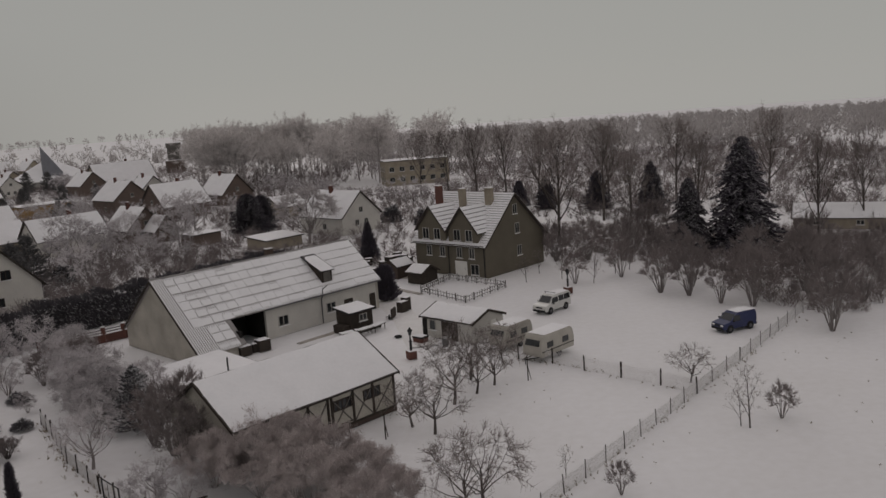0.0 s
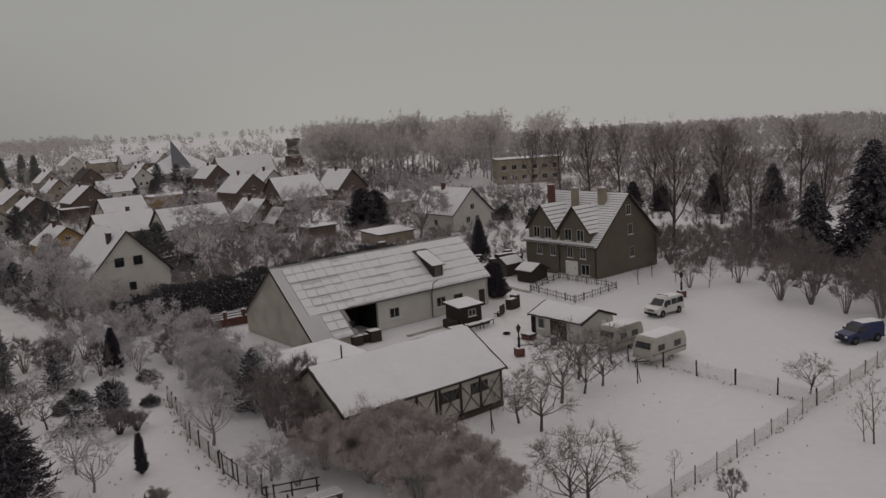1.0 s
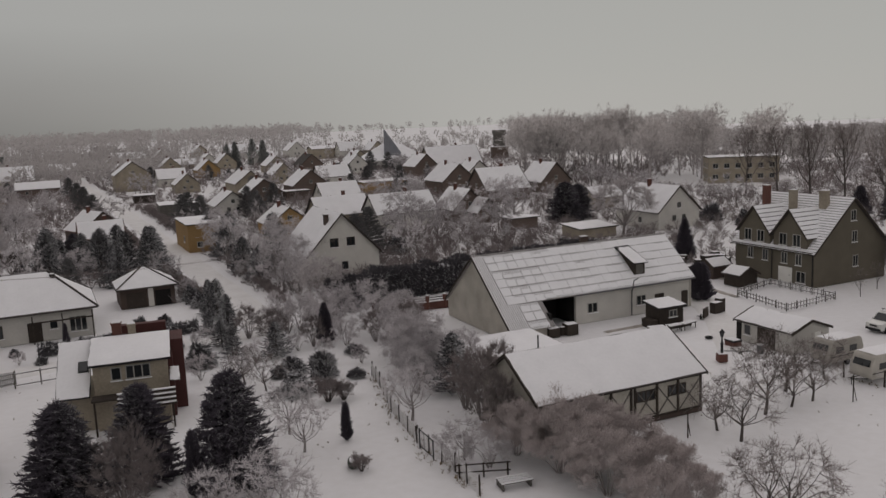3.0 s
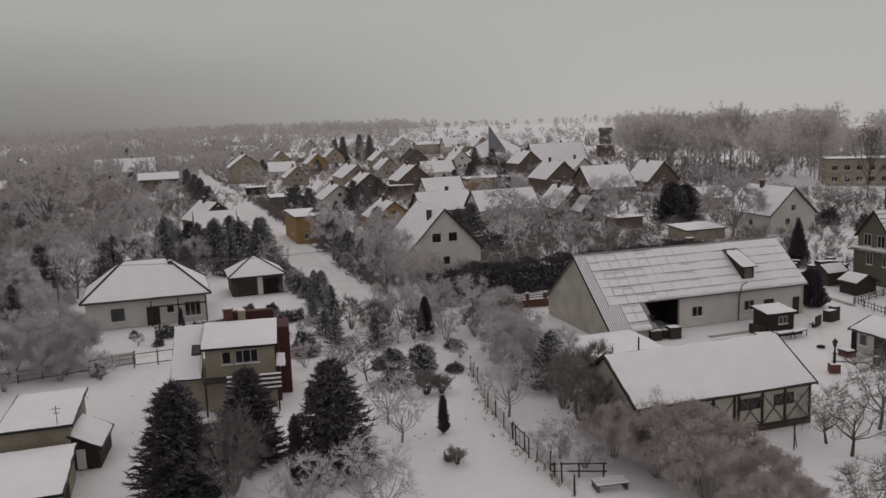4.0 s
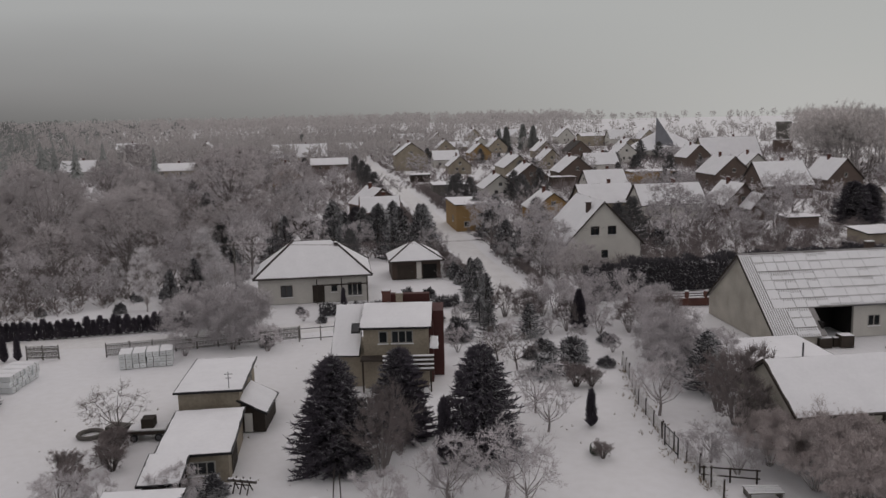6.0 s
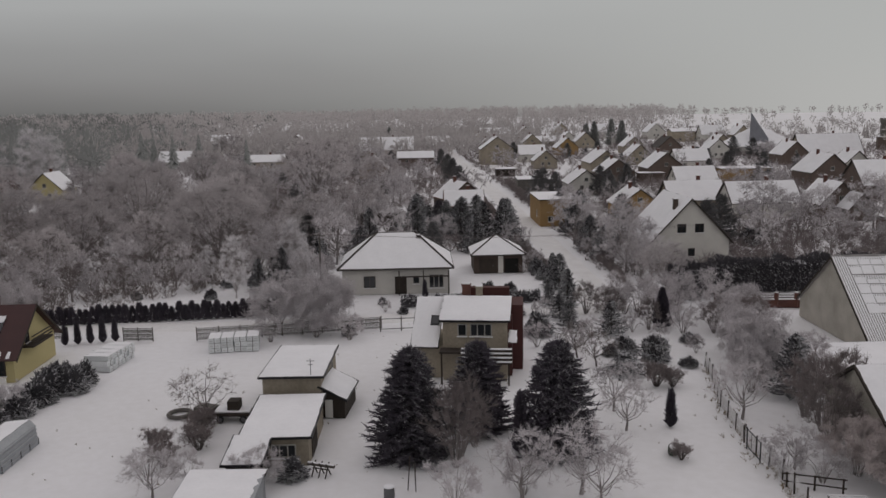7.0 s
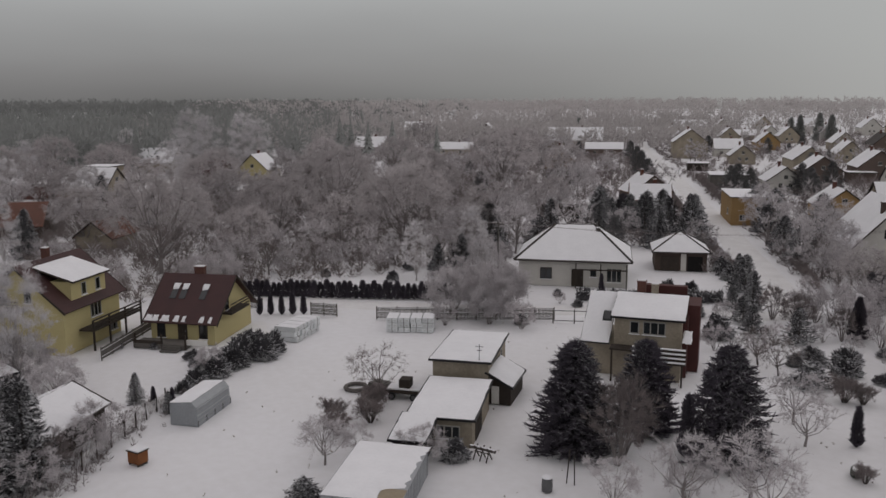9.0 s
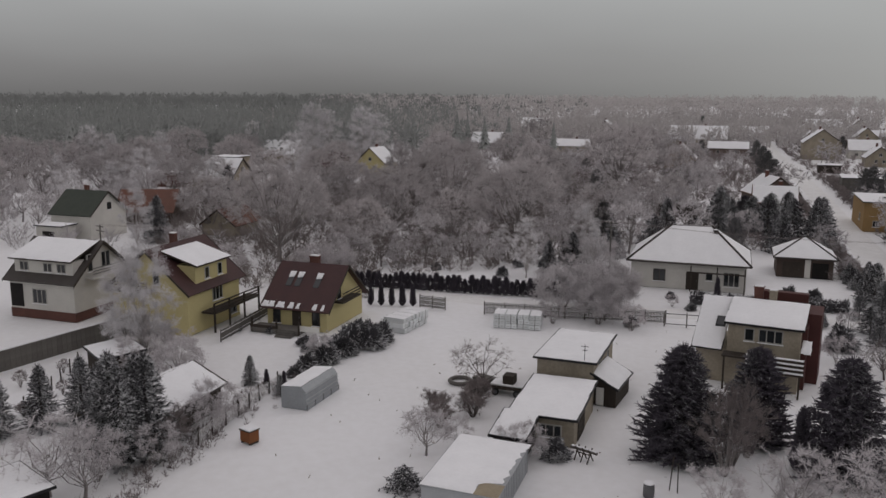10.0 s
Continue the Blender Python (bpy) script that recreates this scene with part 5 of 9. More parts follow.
def sheet_shed(x, y, yaw):
    """Low shed of ribbed sheet: snow has slid off one side of its roof and hangs over in a ragged edge."""
    e = thing("sheet_metal_shed", x, y, yaw, "grey sheet metal shed with snow sliding from its roof", "shed")
    L, W, h = 4.5, 7.6, 1.75
    part("wall", Shape().box(-L / 2, L / 2, -W / 2, W / 2, 0, h), SHEET_METAL, e)
    for k in range(19):
        u = -W / 2 + 0.2 + k * 0.4
        part("rib", Shape().box(L / 2, L / 2 + 0.035, u - 0.04, u + 0.04, 0.02, h), SHEET_METAL, e)
    r = part("roof", Shape().slab((-L / 2 - 0.12, -W / 2 - 0.12, h + 0.16), (L / 2 + 0.12, -W / 2 - 0.12, h + 0.06), (L / 2 + 0.12, W / 2 + 0.12, h + 0.06), (-L / 2 - 0.12, W / 2 + 0.12, h + 0.16), 0.06), SHEET_METAL, e)
    part("bare_strip", Shape().slab((0.9, -W / 2 - 0.12, h + 0.105), (L / 2 + 0.1, -W / 2 - 0.12, h + 0.075), (L / 2 + 0.1, -W / 2 + 1.5, h + 0.075), (0.9, -W / 2 + 1.5, h + 0.105), 0.008), BARE_BOARD, r, "bare tan board where the snow slid away")
    s = Shape()
    nv, nu = 26, 8
    for j in range(nv + 1):
        v = -W / 2 - 0.08 + (W + 0.16) * j / nv
        edge = L / 2 - 0.1 + 0.32 * noise.noise((j * 0.55, 3.0, 1.0)) - (1.25 + 0.35 * noise.noise((j * 0.9, 8.0, 1.0)) if j < 6 else 0.0) + (0.25 if j > 21 else 0.0)
        for i in range(nu + 1):
            u = -L / 2 - 0.08 + (edge + L / 2 + 0.08) * i / nu
            rim = i in (0, nu) or j in (0, nv)
            s.v.append((u, v, h + 0.11 - 0.1 * (u / L) + (0.014 if rim else 0.12 + 0.04 * noise.noise((u, v, 2.0)))))
    s.f += [(j * (nu + 1) + i, j * (nu + 1) + i + 1, (j + 1) * (nu + 1) + i + 1, (j + 1) * (nu + 1) + i) for j in range(nv) for i in range(nu)]
    part("snow", s, SNOW_ROOF, r, "ragged blanket of sliding snow", smooth=True)


sheet_shed(-34.5, 20.2, 43)
sh = thing("sawhorse", -35.0, 27.7, 20, "rough timber sawhorse with a snowy log across it", "sawhorse")
for u in (-0.5, 0.0, 0.5):
    for v in (-1, 1):
        part("leg", Shape().cyl((u, v * 0.38, 0), (u, -v * 0.22, 0.95), 0.045, n=6), TIMBER, sh)
part("rail", Shape().cyl((-0.62, 0, 0.5), (0.62, 0, 0.5), 0.04, n=6), TIMBER, sh)
lg = part("log", Shape().cyl((-1.0, 0.01, 0.73), (1.0, 0.01, 0.76), 0.11, n=9), BARK, sh)
part("snow", snow_sheet((-0.98, -0.08, 0.84), (0.98, -0.08, 0.86), (0.98, 0.1, 0.86), (-0.98, 0.1, 0.84), 0.06, 4, 0.02, 8, 3), SNOW_ROOF, lg, smooth=True)


def small_bin(x, y):
    e = thing("rain_barrel", x, y, 0, "grey metal barrel with a cap of snow", "barrel")
    part("barrel", Shape().tube([Vector((0, 0, z)) for z in (0, 0.05, 0.4, 0.85, 0.9)], [0.3, 0.34, 0.35, 0.33, 0.24], 12), METAL, e)
    part("snow", Shape().tube([Vector((0, 0, z)) for z in (0.9, 0.96, 1.02)], [0.36, 0.32, 0.12], 10), SNOW_ROOF, e, smooth=True)


small_bin(-29.75, 28.0)
lp = thing("leaning_stakes", -29.8, 29.5, 0, "two thin wooden stakes standing in the snow", "stake")
part("stake", Shape().cyl((0, 0, 0), (0.15, 0.1, 2.3), 0.04, n=5), TIMBER, lp)
part("stake", Shape().cyl((0.5, 0.2, 0), (0.45, 0.2, 1.9), 0.04, n=5), TIMBER, lp)
tb = thing("garden_tub", -20.8, 43.4, 110, "small upturned garden tub half filled with snow", "tub")
part("rim", Shape().prism([(0.75 * math.cos(a * 0.449) , 0.4 * math.sin(a * 0.449), 0.02) for a in range(14)], (0, 0, 0.42)), TILE_GREEN, tb, bevel=0.04)
part("snow", Shape().prism([(0.6 * math.cos(a * 0.449), 0.28 * math.sin(a * 0.449), 0.445) for a in range(14)], (0, 0, 0.05)), SNOW_ROOF, tb)
cart = thing("trailer", -46.6, 29.9, 40, "dark flat trailer loaded under snow", "trailer")
part("bed", Shape().box(-1.5, 1.5, -0.8, 0.8, 0.5, 0.75), TIMBER, cart)
part("snow", Shape().box(-1.4, 1.4, -0.7, 0.7, 0.755, 0.9), SNOW_ROOF, cart, bevel=0.06)
part("crate", Shape().box(-0.4, 0.5, -0.5, 0.5, 0.9, 1.6), TIMBER, cart)
part("shaft", Shape().cyl((1.5, 0, 0.6), (2.8, 0, 1.2), 0.05, n=5), TIMBER, cart)
for wx in (-0.9, 0.9):
    for q in (-1, 1):
        wheel(cart, wx, q * 0.85, 0.3, 0.16)
pl = thing("raised_bed", -48.9, 29.2, 20, "brown wooden raised bed round a young tree", "planter")
part("box", Shape().box(-0.8, 0.8, -0.6, 0.6, 0, 0.7), TIMBER_GREY, pl)
tyre = thing("stone_ring", -50.2, 27.9, 0, "low ring of stones with snow round a shrub", "stone ring")
part("ring", Shape().tube([Vector((0.9 * math.cos(k * 0.524), 0.9 * math.sin(k * 0.524), 0.15)) for k in range(13)], [0.17] * 13, 6), TIMBER_GREY, tyre)

picket_fence("gate", [(-54.9, 52.1), (-52.2, 55.0)], "wide garden gate of thin rails with snow", 1.5, 3.0, (0.3, 1.4), 0.0)
picket_fence("lane_fence", [(-82.6, 26.6), (-76.4, 32.2)], "grey plank fence along the lane under snow", 1.3, 2.5, (0.4, 1.1), 0.16)
picket_fence("lane_fence", [(-71.6, 35.2), (-69.4, 36.9)], "dark plank fence panel beside the lane under snow", 1.4, 2.0, (0.3, 0.8, 1.2), 0.13)
picket_fence("lane_fence", [(-66.2, 39.5), (-62.4, 44.0), (-55.5, 52.8)], "grey plank fence along the lane under snow", 1.4, 2.0, (0.3, 0.8, 1.2), 0.15)

for gx, gy, gyaw, nb in ((-65.8, 30.9, 124, 4), (-61.2, 40.2, 50, 4)):
    # packs of sheets, strapped, in rows of three layers
    e = thing("panel_stack", gx, gy, gyaw, "stack of white wrapped sheet packs dusted with snow", "building material", "packs by the lane")
    rng = random.Random(gx)
    for k in range(nb):
        for z in range(3):
            jx, jy = rng.uniform(-0.05, 0.05), rng.uniform(-0.12, 0.12)
            q = part("pack", Shape().box(k * 1.25 - nb * 0.625 + jx, k * 1.25 - nb * 0.625 + 1.18 + jx, -1.2 + jy, 1.2 + jy, z * 0.5 + 0.01, z * 0.5 + 0.48), WHITE_FILM, e, bevel=0.03)
            part("strap", Shape().box(k * 1.25 - nb * 0.625 + 0.56 + jx, k * 1.25 - nb * 0.625 + 0.62 + jx, -1.212 + jy, 1.212 + jy, z * 0.5 + 0.005, z * 0.5 + 0.486), TIMBER_GREY, q)
            for u in (0.14, 0.76):
                part("print_bar", Shape().box(k * 1.25 - nb * 0.625 + u + jx, k * 1.25 - nb * 0.625 + u + 0.28 + jx, -1.206 + jy, -1.2 + jy, z * 0.5 + 0.2, z * 0.5 + 0.24), FRAME, q, "printed mark that cannot be read")
        part("snow", snow_sheet((k * 1.25 - nb * 0.625, -1.15, 1.49), (k * 1.25 - nb * 0.625 + 1.15, -1.15, 1.49), (k * 1.25 - nb * 0.625 + 1.15, 1.15, 1.49), (k * 1.25 - nb * 0.625, 1.15, 1.49), 0.09, k, 0.1, 4, 6), SNOW_ROOF, e, smooth=True)

def greenhouse(x, y, yaw):
    """A low lean greenhouse: upright back, flat top under snow, a sloping slatted face along one side."""
    e = thing("garden_greenhouse", x, y, yaw, "grey plastic greenhouse with snow on its flat top", "greenhouse")
    L = 5.1
    part("cover", Shape().prism([(-L / 2, -1.15, 0), (-L / 2, 1.1, 0), (-L / 2, 1.1, 1.72), (-L / 2, -0.7, 1.88), (-L / 2, -1.05, 1.45)], (L, 0, 0)), GREENHOUSE_FILM, e)
    part("snow", snow_sheet((-L / 2 - 0.04, -0.68, 1.89), (L / 2 + 0.04, -0.68, 1.89), (L / 2 + 0.04, 1.14, 1.73), (-L / 2 - 0.04, 1.14, 1.73), 0.1, 4, 0.12, 10, 5), SNOW_ROOF, e, smooth=True)
    for z, y0 in ((0.2, -1.13), (0.5, -1.115), (0.8, -1.095), (1.1, -1.075), (1.34, -1.06)):
        part("slat", Shape().box(-L / 2 - 0.02, L / 2 + 0.02, y0 - 0.05, y0 - 0.015, z, z + 0.09), SHEET_METAL, e)
    for k in range(5):
        part("rib", Shape().box(-L / 2 + k * L / 4 - 0.03, -L / 2 + k * L / 4 + 0.03, -1.2, -1.16, 0, 0.5), METAL, e)


greenhouse(-52.2, 16.95, 131)
hv = thing("beehive", -46.6, 11.1, 25, "orange wooden beehive with snow on its lid", "beehive")
part("body", Shape().box(-0.5, 0.5, -0.42, 0.42, 0.15, 0.95), ORANGE_WOOD, hv, bevel=0.02)
part("lid", Shape().box(-0.56, 0.56, -0.48, 0.48, 0.953, 1.02), TIMBER, hv)
part("snow", Shape().box(-0.54, 0.54, -0.46, 0.46, 1.023, 1.13), SNOW_ROOF, hv, bevel=0.05)
part("leg", Shape().box(-0.45, -0.35, -0.4, 0.4, 0, 0.15).box(0.35, 0.45, -0.4, 0.4, 0, 0.15), TIMBER, hv)

# ---------------------------------------------------------------- west gardens and the yellow houses
yh = gable_house("yellow_house", -77.2, 12.8, ALONG, 9.2, 9.0, 4.7, 8.5, PLASTER_YELLOW, TILE_RED, "tall yellow house with maroon roof and snow-topped dormer", over=0.6, snow=(0, 0),
                 windows=(("l", -1.9, 5.0, 1.0, 1.4, 2), ("l", 0.9, 5.0, 0.8, 1.5, 1), ("f", 0.5, 2.7, 1.8, 1.6, 3), ("f", 3.2, 0.5, 1.5, 1.3, 2)), chimneys=((1.0, 1.0, 9.2),))
part("dormer_wall", Shape().prism([(-2.9, -4.3, 4.8), (2.7, -4.3, 4.8), (2.7, -4.3, 6.8), (-2.9, -4.3, 6.8)], (0, 3.6, 0)), PLASTER_YELLOW, yh)
dr = part("dormer_roof", Shape().slab((-3.2, -4.8, 6.9), (3.0, -4.8, 6.9), (3.0, -0.4, 8.2), (-3.2, -0.4, 8.2), 0.16), TIMBER, yh)
part("snow", snow_sheet((-3.2, -4.8, 6.91), (3.0, -4.8, 6.91), (3.0, -0.4, 8.21), (-3.2, -0.4, 8.21), 0.14, 3), SNOW_ROOF, dr, smooth=True)
for u in (-0.9, 1.4):
    window(yh, lambda a, o, z: Vector((a, -4.3 - o, z)), u, 5.2, 0.8, 1.25, 1)
part("balcony_floor", Shape().box(-6.2, -4.82, -1.0, 3.6, 4.4, 4.6), TIMBER, yh)
part("terrace_floor", Shape().box(-2.6, 6.0, -6.2, -4.62, 1.9, 2.1), TIMBER, yh)
for z in (4.8, 5.1, 5.4):
    part("balcony_rail", Shape().box(-6.22, -6.12, -1.0, 3.6, z, z + 0.12), TIMBER, yh)
for z in (2.3, 2.6, 2.95):
    part("terrace_rail", Shape().box(-2.6, 6.0, -6.22, -6.12, z, z + 0.12), TIMBER, yh)
for u in (-2.5, 0.2, 3.0, 5.9):
    part("terrace_post", Shape().box(u - 0.08, u + 0.08, -6.2, -6.04, 0, 3.0), TIMBER, yh)

bh = gable_house("brown_roofed_house", -71.9, 24.4, ACROSS, 6.8, 8.6, 2.6, 6.1, PLASTER_YELLOW, TILE_RED, "pale yellow cottage with dark maroon roof, skylights and balcony", over=0.6, snow=(0, 0),
                 windows=(("f", -2.3, 0.6, 0.9, 1.7, 1, TIMBER), ("f", 2.2, 0.6, 0.9, 1.7, 1, TIMBER), ("r", -1.4, 2.9, 0.9, 1.7, 1, TIMBER)), doors=(("f", 0.0, 1.0, 2.0, TIMBER, 0.3),), chimneys=((-0.2, 0.4, 6.8, 1.0, 0.6),))
kk = (6.1 - 2.6) / 4.3
for u in (-1.9, -0.9, 1.3):
    zz = lambda n: 6.1 - kk * n + 0.14
    sk = part("skylight", Shape().slab((u - 0.33, -2.6, zz(2.6) + 0.05), (u + 0.33, -2.6, zz(2.6) + 0.05), (u + 0.33, -1.5, zz(1.5) + 0.05), (u - 0.33, -1.5, zz(1.5) + 0.05), 0.1), GLASS, bh)
    part("snow", snow_sheet((u - 0.3, -1.8, zz(1.8) + 0.1), (u + 0.32, -1.7, zz(1.7) + 0.1), (u + 0.38, -1.1, zz(1.1) + 0.08), (u - 0.38, -1.1, zz(1.1) + 0.08), 0.14, int(u * 7) % 29, 0.12, 7, 6), SNOW_ROOF, sk, "clump of snow half over the skylight", smooth=True)
for u, w in ((-3.5, 0.45), (-2.75, 0.4), (-1.7, 0.55), (-0.5, 0.35), (0.3, 0.22), (2.2, 0.3), (3.1, 0.2)):
    part("snow_patch", snow_sheet((u - w, -4.8, zz(4.8) + 0.02), (u + w, -4.8, zz(4.8) + 0.02), (u + w * 0.7, -4.2, zz(4.2) + 0.02), (u - w * 0.7, -4.2, zz(4.2) + 0.02), 0.12, int(u * 9) % 31, 0.2, 6, 4), SNOW_ROOF, bh, smooth=True)
part("balcony_floor", Shape().box(3.42, 4.5, -2.6, 1.6, 2.7, 2.88), TIMBER, bh)
for z in (3.1, 3.4, 3.7):
    part("balcony_rail", Shape().box(4.42, 4.5, -2.6, 1.6, z, z + 0.1), TIMBER, bh)
part("terrace", Shape().box(-4.2, 1.2, -6.4, -4.52, 0, 0.5), TIMBER_GREY, bh)
for k in range(3):
    part("step", Shape().box(-0.9, 0.9, -6.75 - k * 0.3, -6.42 - k * 0.3, 0, 0.38 - 0.13 * k), TIMBER_GREY, bh)
part("terrace_wall", Shape().box(-4.2, -1.1, -6.4, -6.25, 0.5, 0.8), TIMBER, bh)
part("terrace_rail", Shape().box(1.25, 3.4, -6.0, -5.9, 0.4, 0.95), WHITE_PAINT, bh)
for u in (-4.0, -1.2, 1.3):
    part("terrace_post", Shape().box(u - 0.07, u + 0.07, -6.4, -6.26, 0, 1.5), TIMBER, bh)

wh = gable_house("white_house", -86.4, 4.4, ACROSS, 8.6, 8.8, 4.4, 8.0, PLASTER_WHITE, TILE_DARK, "white two-storey house with dark roof edge and wide snowy dormer", over=0.5, snow=(0, 1),
                 windows=(("f", -0.3, 1.7, 1.9, 1.6, 3), ("r", 0.6, 5.1, 1.4, 1.8, 2), ("r", -1.8, 5.0, 0.8, 1.9, 1), ("r", 1.8, 1.9, 1.4, 1.1, 2)), plinth=(1.0, BRICK))
part("dormer_wall", Shape().box(-3.9, 3.9, -3.9, -1.0, 4.5, 6.4), PLASTER_WHITE, wh)
d2 = part("dormer_roof", Shape().slab((-4.2, -4.5, 6.5), (4.2, -4.5, 6.5), (4.2, 0, 8.1), (-4.2, 0, 8.1), 0.16), TIMBER, wh)
part("snow", snow_sheet((-4.2, -4.5, 6.51), (4.2, -4.5, 6.51), (4.2, 0, 8.11), (-4.2, 0, 8.11), 0.15, 3), SNOW_ROOF, d2, smooth=True)
for u in (-2.6, 0.6, 2.4):
    window(wh, lambda a, o, z: Vector((a, -3.9 - o, z)), u, 5.1, 1.2, 1.0, 2)
# flat dark panel on the front wall, painting the shade of a recess
part("recessed_porch", Shape().box(-4.2, -2.5, -4.45, -4.41, 1.2, 3.7), PAINTED_SHADE, wh, "near-black panel painted as the shade of a recessed porch")
part("balcony_floor", Shape().box(4.32, 5.4, -2.6, 1.8, 4.3, 4.48), PLASTER_WHITE, wh)
for z in (4.9, 5.2, 5.5):
    part("balcony_rail", Shape().box(5.32, 5.4, -2.6, 1.8, z, z + 0.07), METAL, wh)

gable_house("green_roofed_house", -133, 10.5, ACROSS, 8.0, 8.6, 4.2, 7.6, PLASTER_WHITE, TILE_GREEN, "white house with dark green roof and snowy porch", over=0.4, snow=(0, 0), windows=(("r", 0.3, 4.6, 1.0, 1.2, 2, TIMBER),), chimneys=((-0.5, 0.5, 8.4),))
# the arch is a near-black door panel in place of its shade
box_house("porch", -128.6, 5.6, ACROSS, 5.0, 3.2, 2.8, 2.8, PLASTER_WHITE, "white flat-roofed porch under snow, its arch a painted shade panel", "porch", doors=(("f", 0, 2.4, 2.0, PAINTED_SHADE),))
gable_house("orange_roofed_house", -143, 21, ACROSS + 20, 10, 8, 2.6, 6.0, DARK_WALL, TILE_ORANGE, "long dark house with weathered orange roof", over=0.5, snow=(0, 0))
gable_house("orange_roofed_house", -126, 30, ALONG, 8, 6.4, 2.0, 4.4, PLASTER_GREY, TILE_ORANGE, "low house with red-orange tiled roof among trees", over=0.4, snow=(0, 0))
gable_house("far_house", -186, 43, ACROSS, 12, 10, 3.4, 7.8, PLASTER_GREY, TILE_DARK, "pale house with snow-covered roof at the forest edge", over=0.4, windows=(("r", 0, 4.5, 1.2, 1.2, 2),))
box_house("flat_villa", -206, 50, ACROSS, 8, 7, 6.4, 6.4, PLASTER_GREY, "ochre villa with flat snow-covered roof at the forest edge", over=0.6, windows=(("r", 0, 4.5, 1.6, 1.3, 2), ("f", 0, 4.5, 2.0, 1.3, 2)))
box_house("flat_villa", -196, 36, ACROSS, 16, 7, 3.6, 3.6, BRICK, "low brick villa wing with flat snowy roof", over=0.5)
gable_house("far_house", -246, 76, ACROSS, 13, 10, 3.6, 8.0, PLASTER_GREY, TILE_DARK, "pale house with snow-covered roof at the forest edge", over=0.4, windows=(("f", 2, 4.6, 1.2, 1.2, 2),))

picket_fence("garden_board_fence", [(-68.6, 14.6), (-76.9, 22.0)], "low grey board fence between the two gardens", 1.2, 2.2, (0.3, 0.9), 0.13)
# board fence, sheds and snow-roofed stores at the west edge
bf = thing("board_fence", -67.4, -3.8, 0, "tall dark grey board fence topped with snow", "fence")
o_ = Vector((-67.4 * S, -3.8 * S, 0))
a_, b_ = Vector((3.2 * S, -5.0 * S, 0)), Vector((-11.5 * S, 18.0 * S, 0))
n_ = 60
d_ = (b_ - a_).normalized()
rot_ = Matrix.Rotation(math.atan2(d_.y, d_.x), 4, "Z")
bd = Shape().box(-0.18, 0.18, -0.02, 0.02, 0, 1.9).mesh("board", TIMBER_GREY)
for k in range(n_):
    ob = new("board", bd)
    ob.parent = bf
    ob.matrix_basis = Matrix.Translation(a_.lerp(b_, (k + 0.5) / n_)) @ rot_ @ Matrix.Diagonal(((b_ - a_).length / n_ / 0.37, 1, 1, 1))
part("snow", Shape().cyl(a_ + Vector((0, 0, 1.93)), b_ + Vector((0, 0, 1.93)), 0.08, n=6), SNOW_ROOF, bf)
box_house("dark_shed", -64.6, 5.6, 10, 4.4, 3.4, 1.9, 2.1, TIMBER, "small dark shed with snow-covered roof by the board fence", "shed", over=0.3)
gable_house("low_store", -52.4, 6.6, ALONG, 8.6, 5.4, 2.0, 3.3, TIMBER, TILE_DARK, "low dark store with snowy roof behind spruces", "store", over=0.4)
# solid near-black walls paint the shade behind the slats
ar = box_house("carport", -42.8, -2.6, 20, 4.4, 4.0, 1.9, 2.0, PAINTED_SHADE, "small lattice carport with snow on its roof", "carport", over=0.3)
for k in range(6):
    part("slat", Shape().box(-2.2 + k * 0.86, -2.1 + k * 0.86, -2.08, -2.02, 0, 1.8), TIMBER, ar)
wire_fence("west_garden_fence", [(-55.4, 15.6), (-51.2, 11.6), (-47.6, 8.2)], "rimed wire fence by the greenhouse", 1.8, 1.2)
wire_fence("west_lot_fence", [(-67.5, 3.2), (-60.5, 0.2), (-53, -4.5)], "thin wire fence across the snowy lot", 2.4, 1.2, 2, snow_band=False)


# ---------------------------------------------------------------- the village street
def village_house(x, y, yaw, L, W, eave, ridge, wall, label, roof=TILE_DARK, snow=(1, 1), chim=1, name="house"):
    wins = [("l", -1.2, eave * 0.3 + 0.4, 1.0, 1.2), ("l", 1.2, eave * 0.3 + 0.4, 1.0, 1.2), ("l", 0, eave + 0.4, 1.0, 1.1), ("f", -L * 0.25, 1.0, 1.1, 1.2), ("f", L * 0.2, 1.0, 1.1, 1.2), ("b", 1.0, 1.0, 1.1, 1.2)]
    ch = ((L * 0.12, 0.5, ridge + 0.9, 0.7, 0.6),) if chim else ()
    return gable_house(name, x, y, yaw, L, W, eave, ridge, wall, roof, label, over=0.45, snow=snow, windows=wins, chimneys=ch, group="village houses")


village_house(-74.0, 135.6, ALONG, 10, 8.4, 3.5, 6.6, PLASTER_OCHRE, "ochre house with steep snowy roof and dark windows")
bx = box_house("house", -84.4, 125.2, ALONG, 15.0, 7.8, 5.2, 5.2, PLASTER_OCHRE, "ochre block house with flat snowy roof by the street", over=0.3, windows=(("l", 1.0, 2.4, 1.2, 1.2, 2), ("l", -1.8, 0.9, 1.1, 1.1, 2), ("b", 3.0, 1.6, 1.2, 1.2, 2)), group="village houses")
village_house(-107, 211, ALONG, 12, 11, 4.2, 8.6, BROWN_BRICK, "brown brick house with snowy roof")
village_house(-130, 218, ALONG, 17, 10, 4.6, 8.4, PLASTER_GREY, "long grey house with snowy roof")
village_house(-110, 191, ALONG, 11, 10, 4.0, 7.8, BROWN_BRICK, "brown house with snowy roof near the street")
village_house(-188, 242, ALONG, 14, 13, 6.4, 11.2, PLASTER_GREY, "tall beige house with snowy roof by the street")
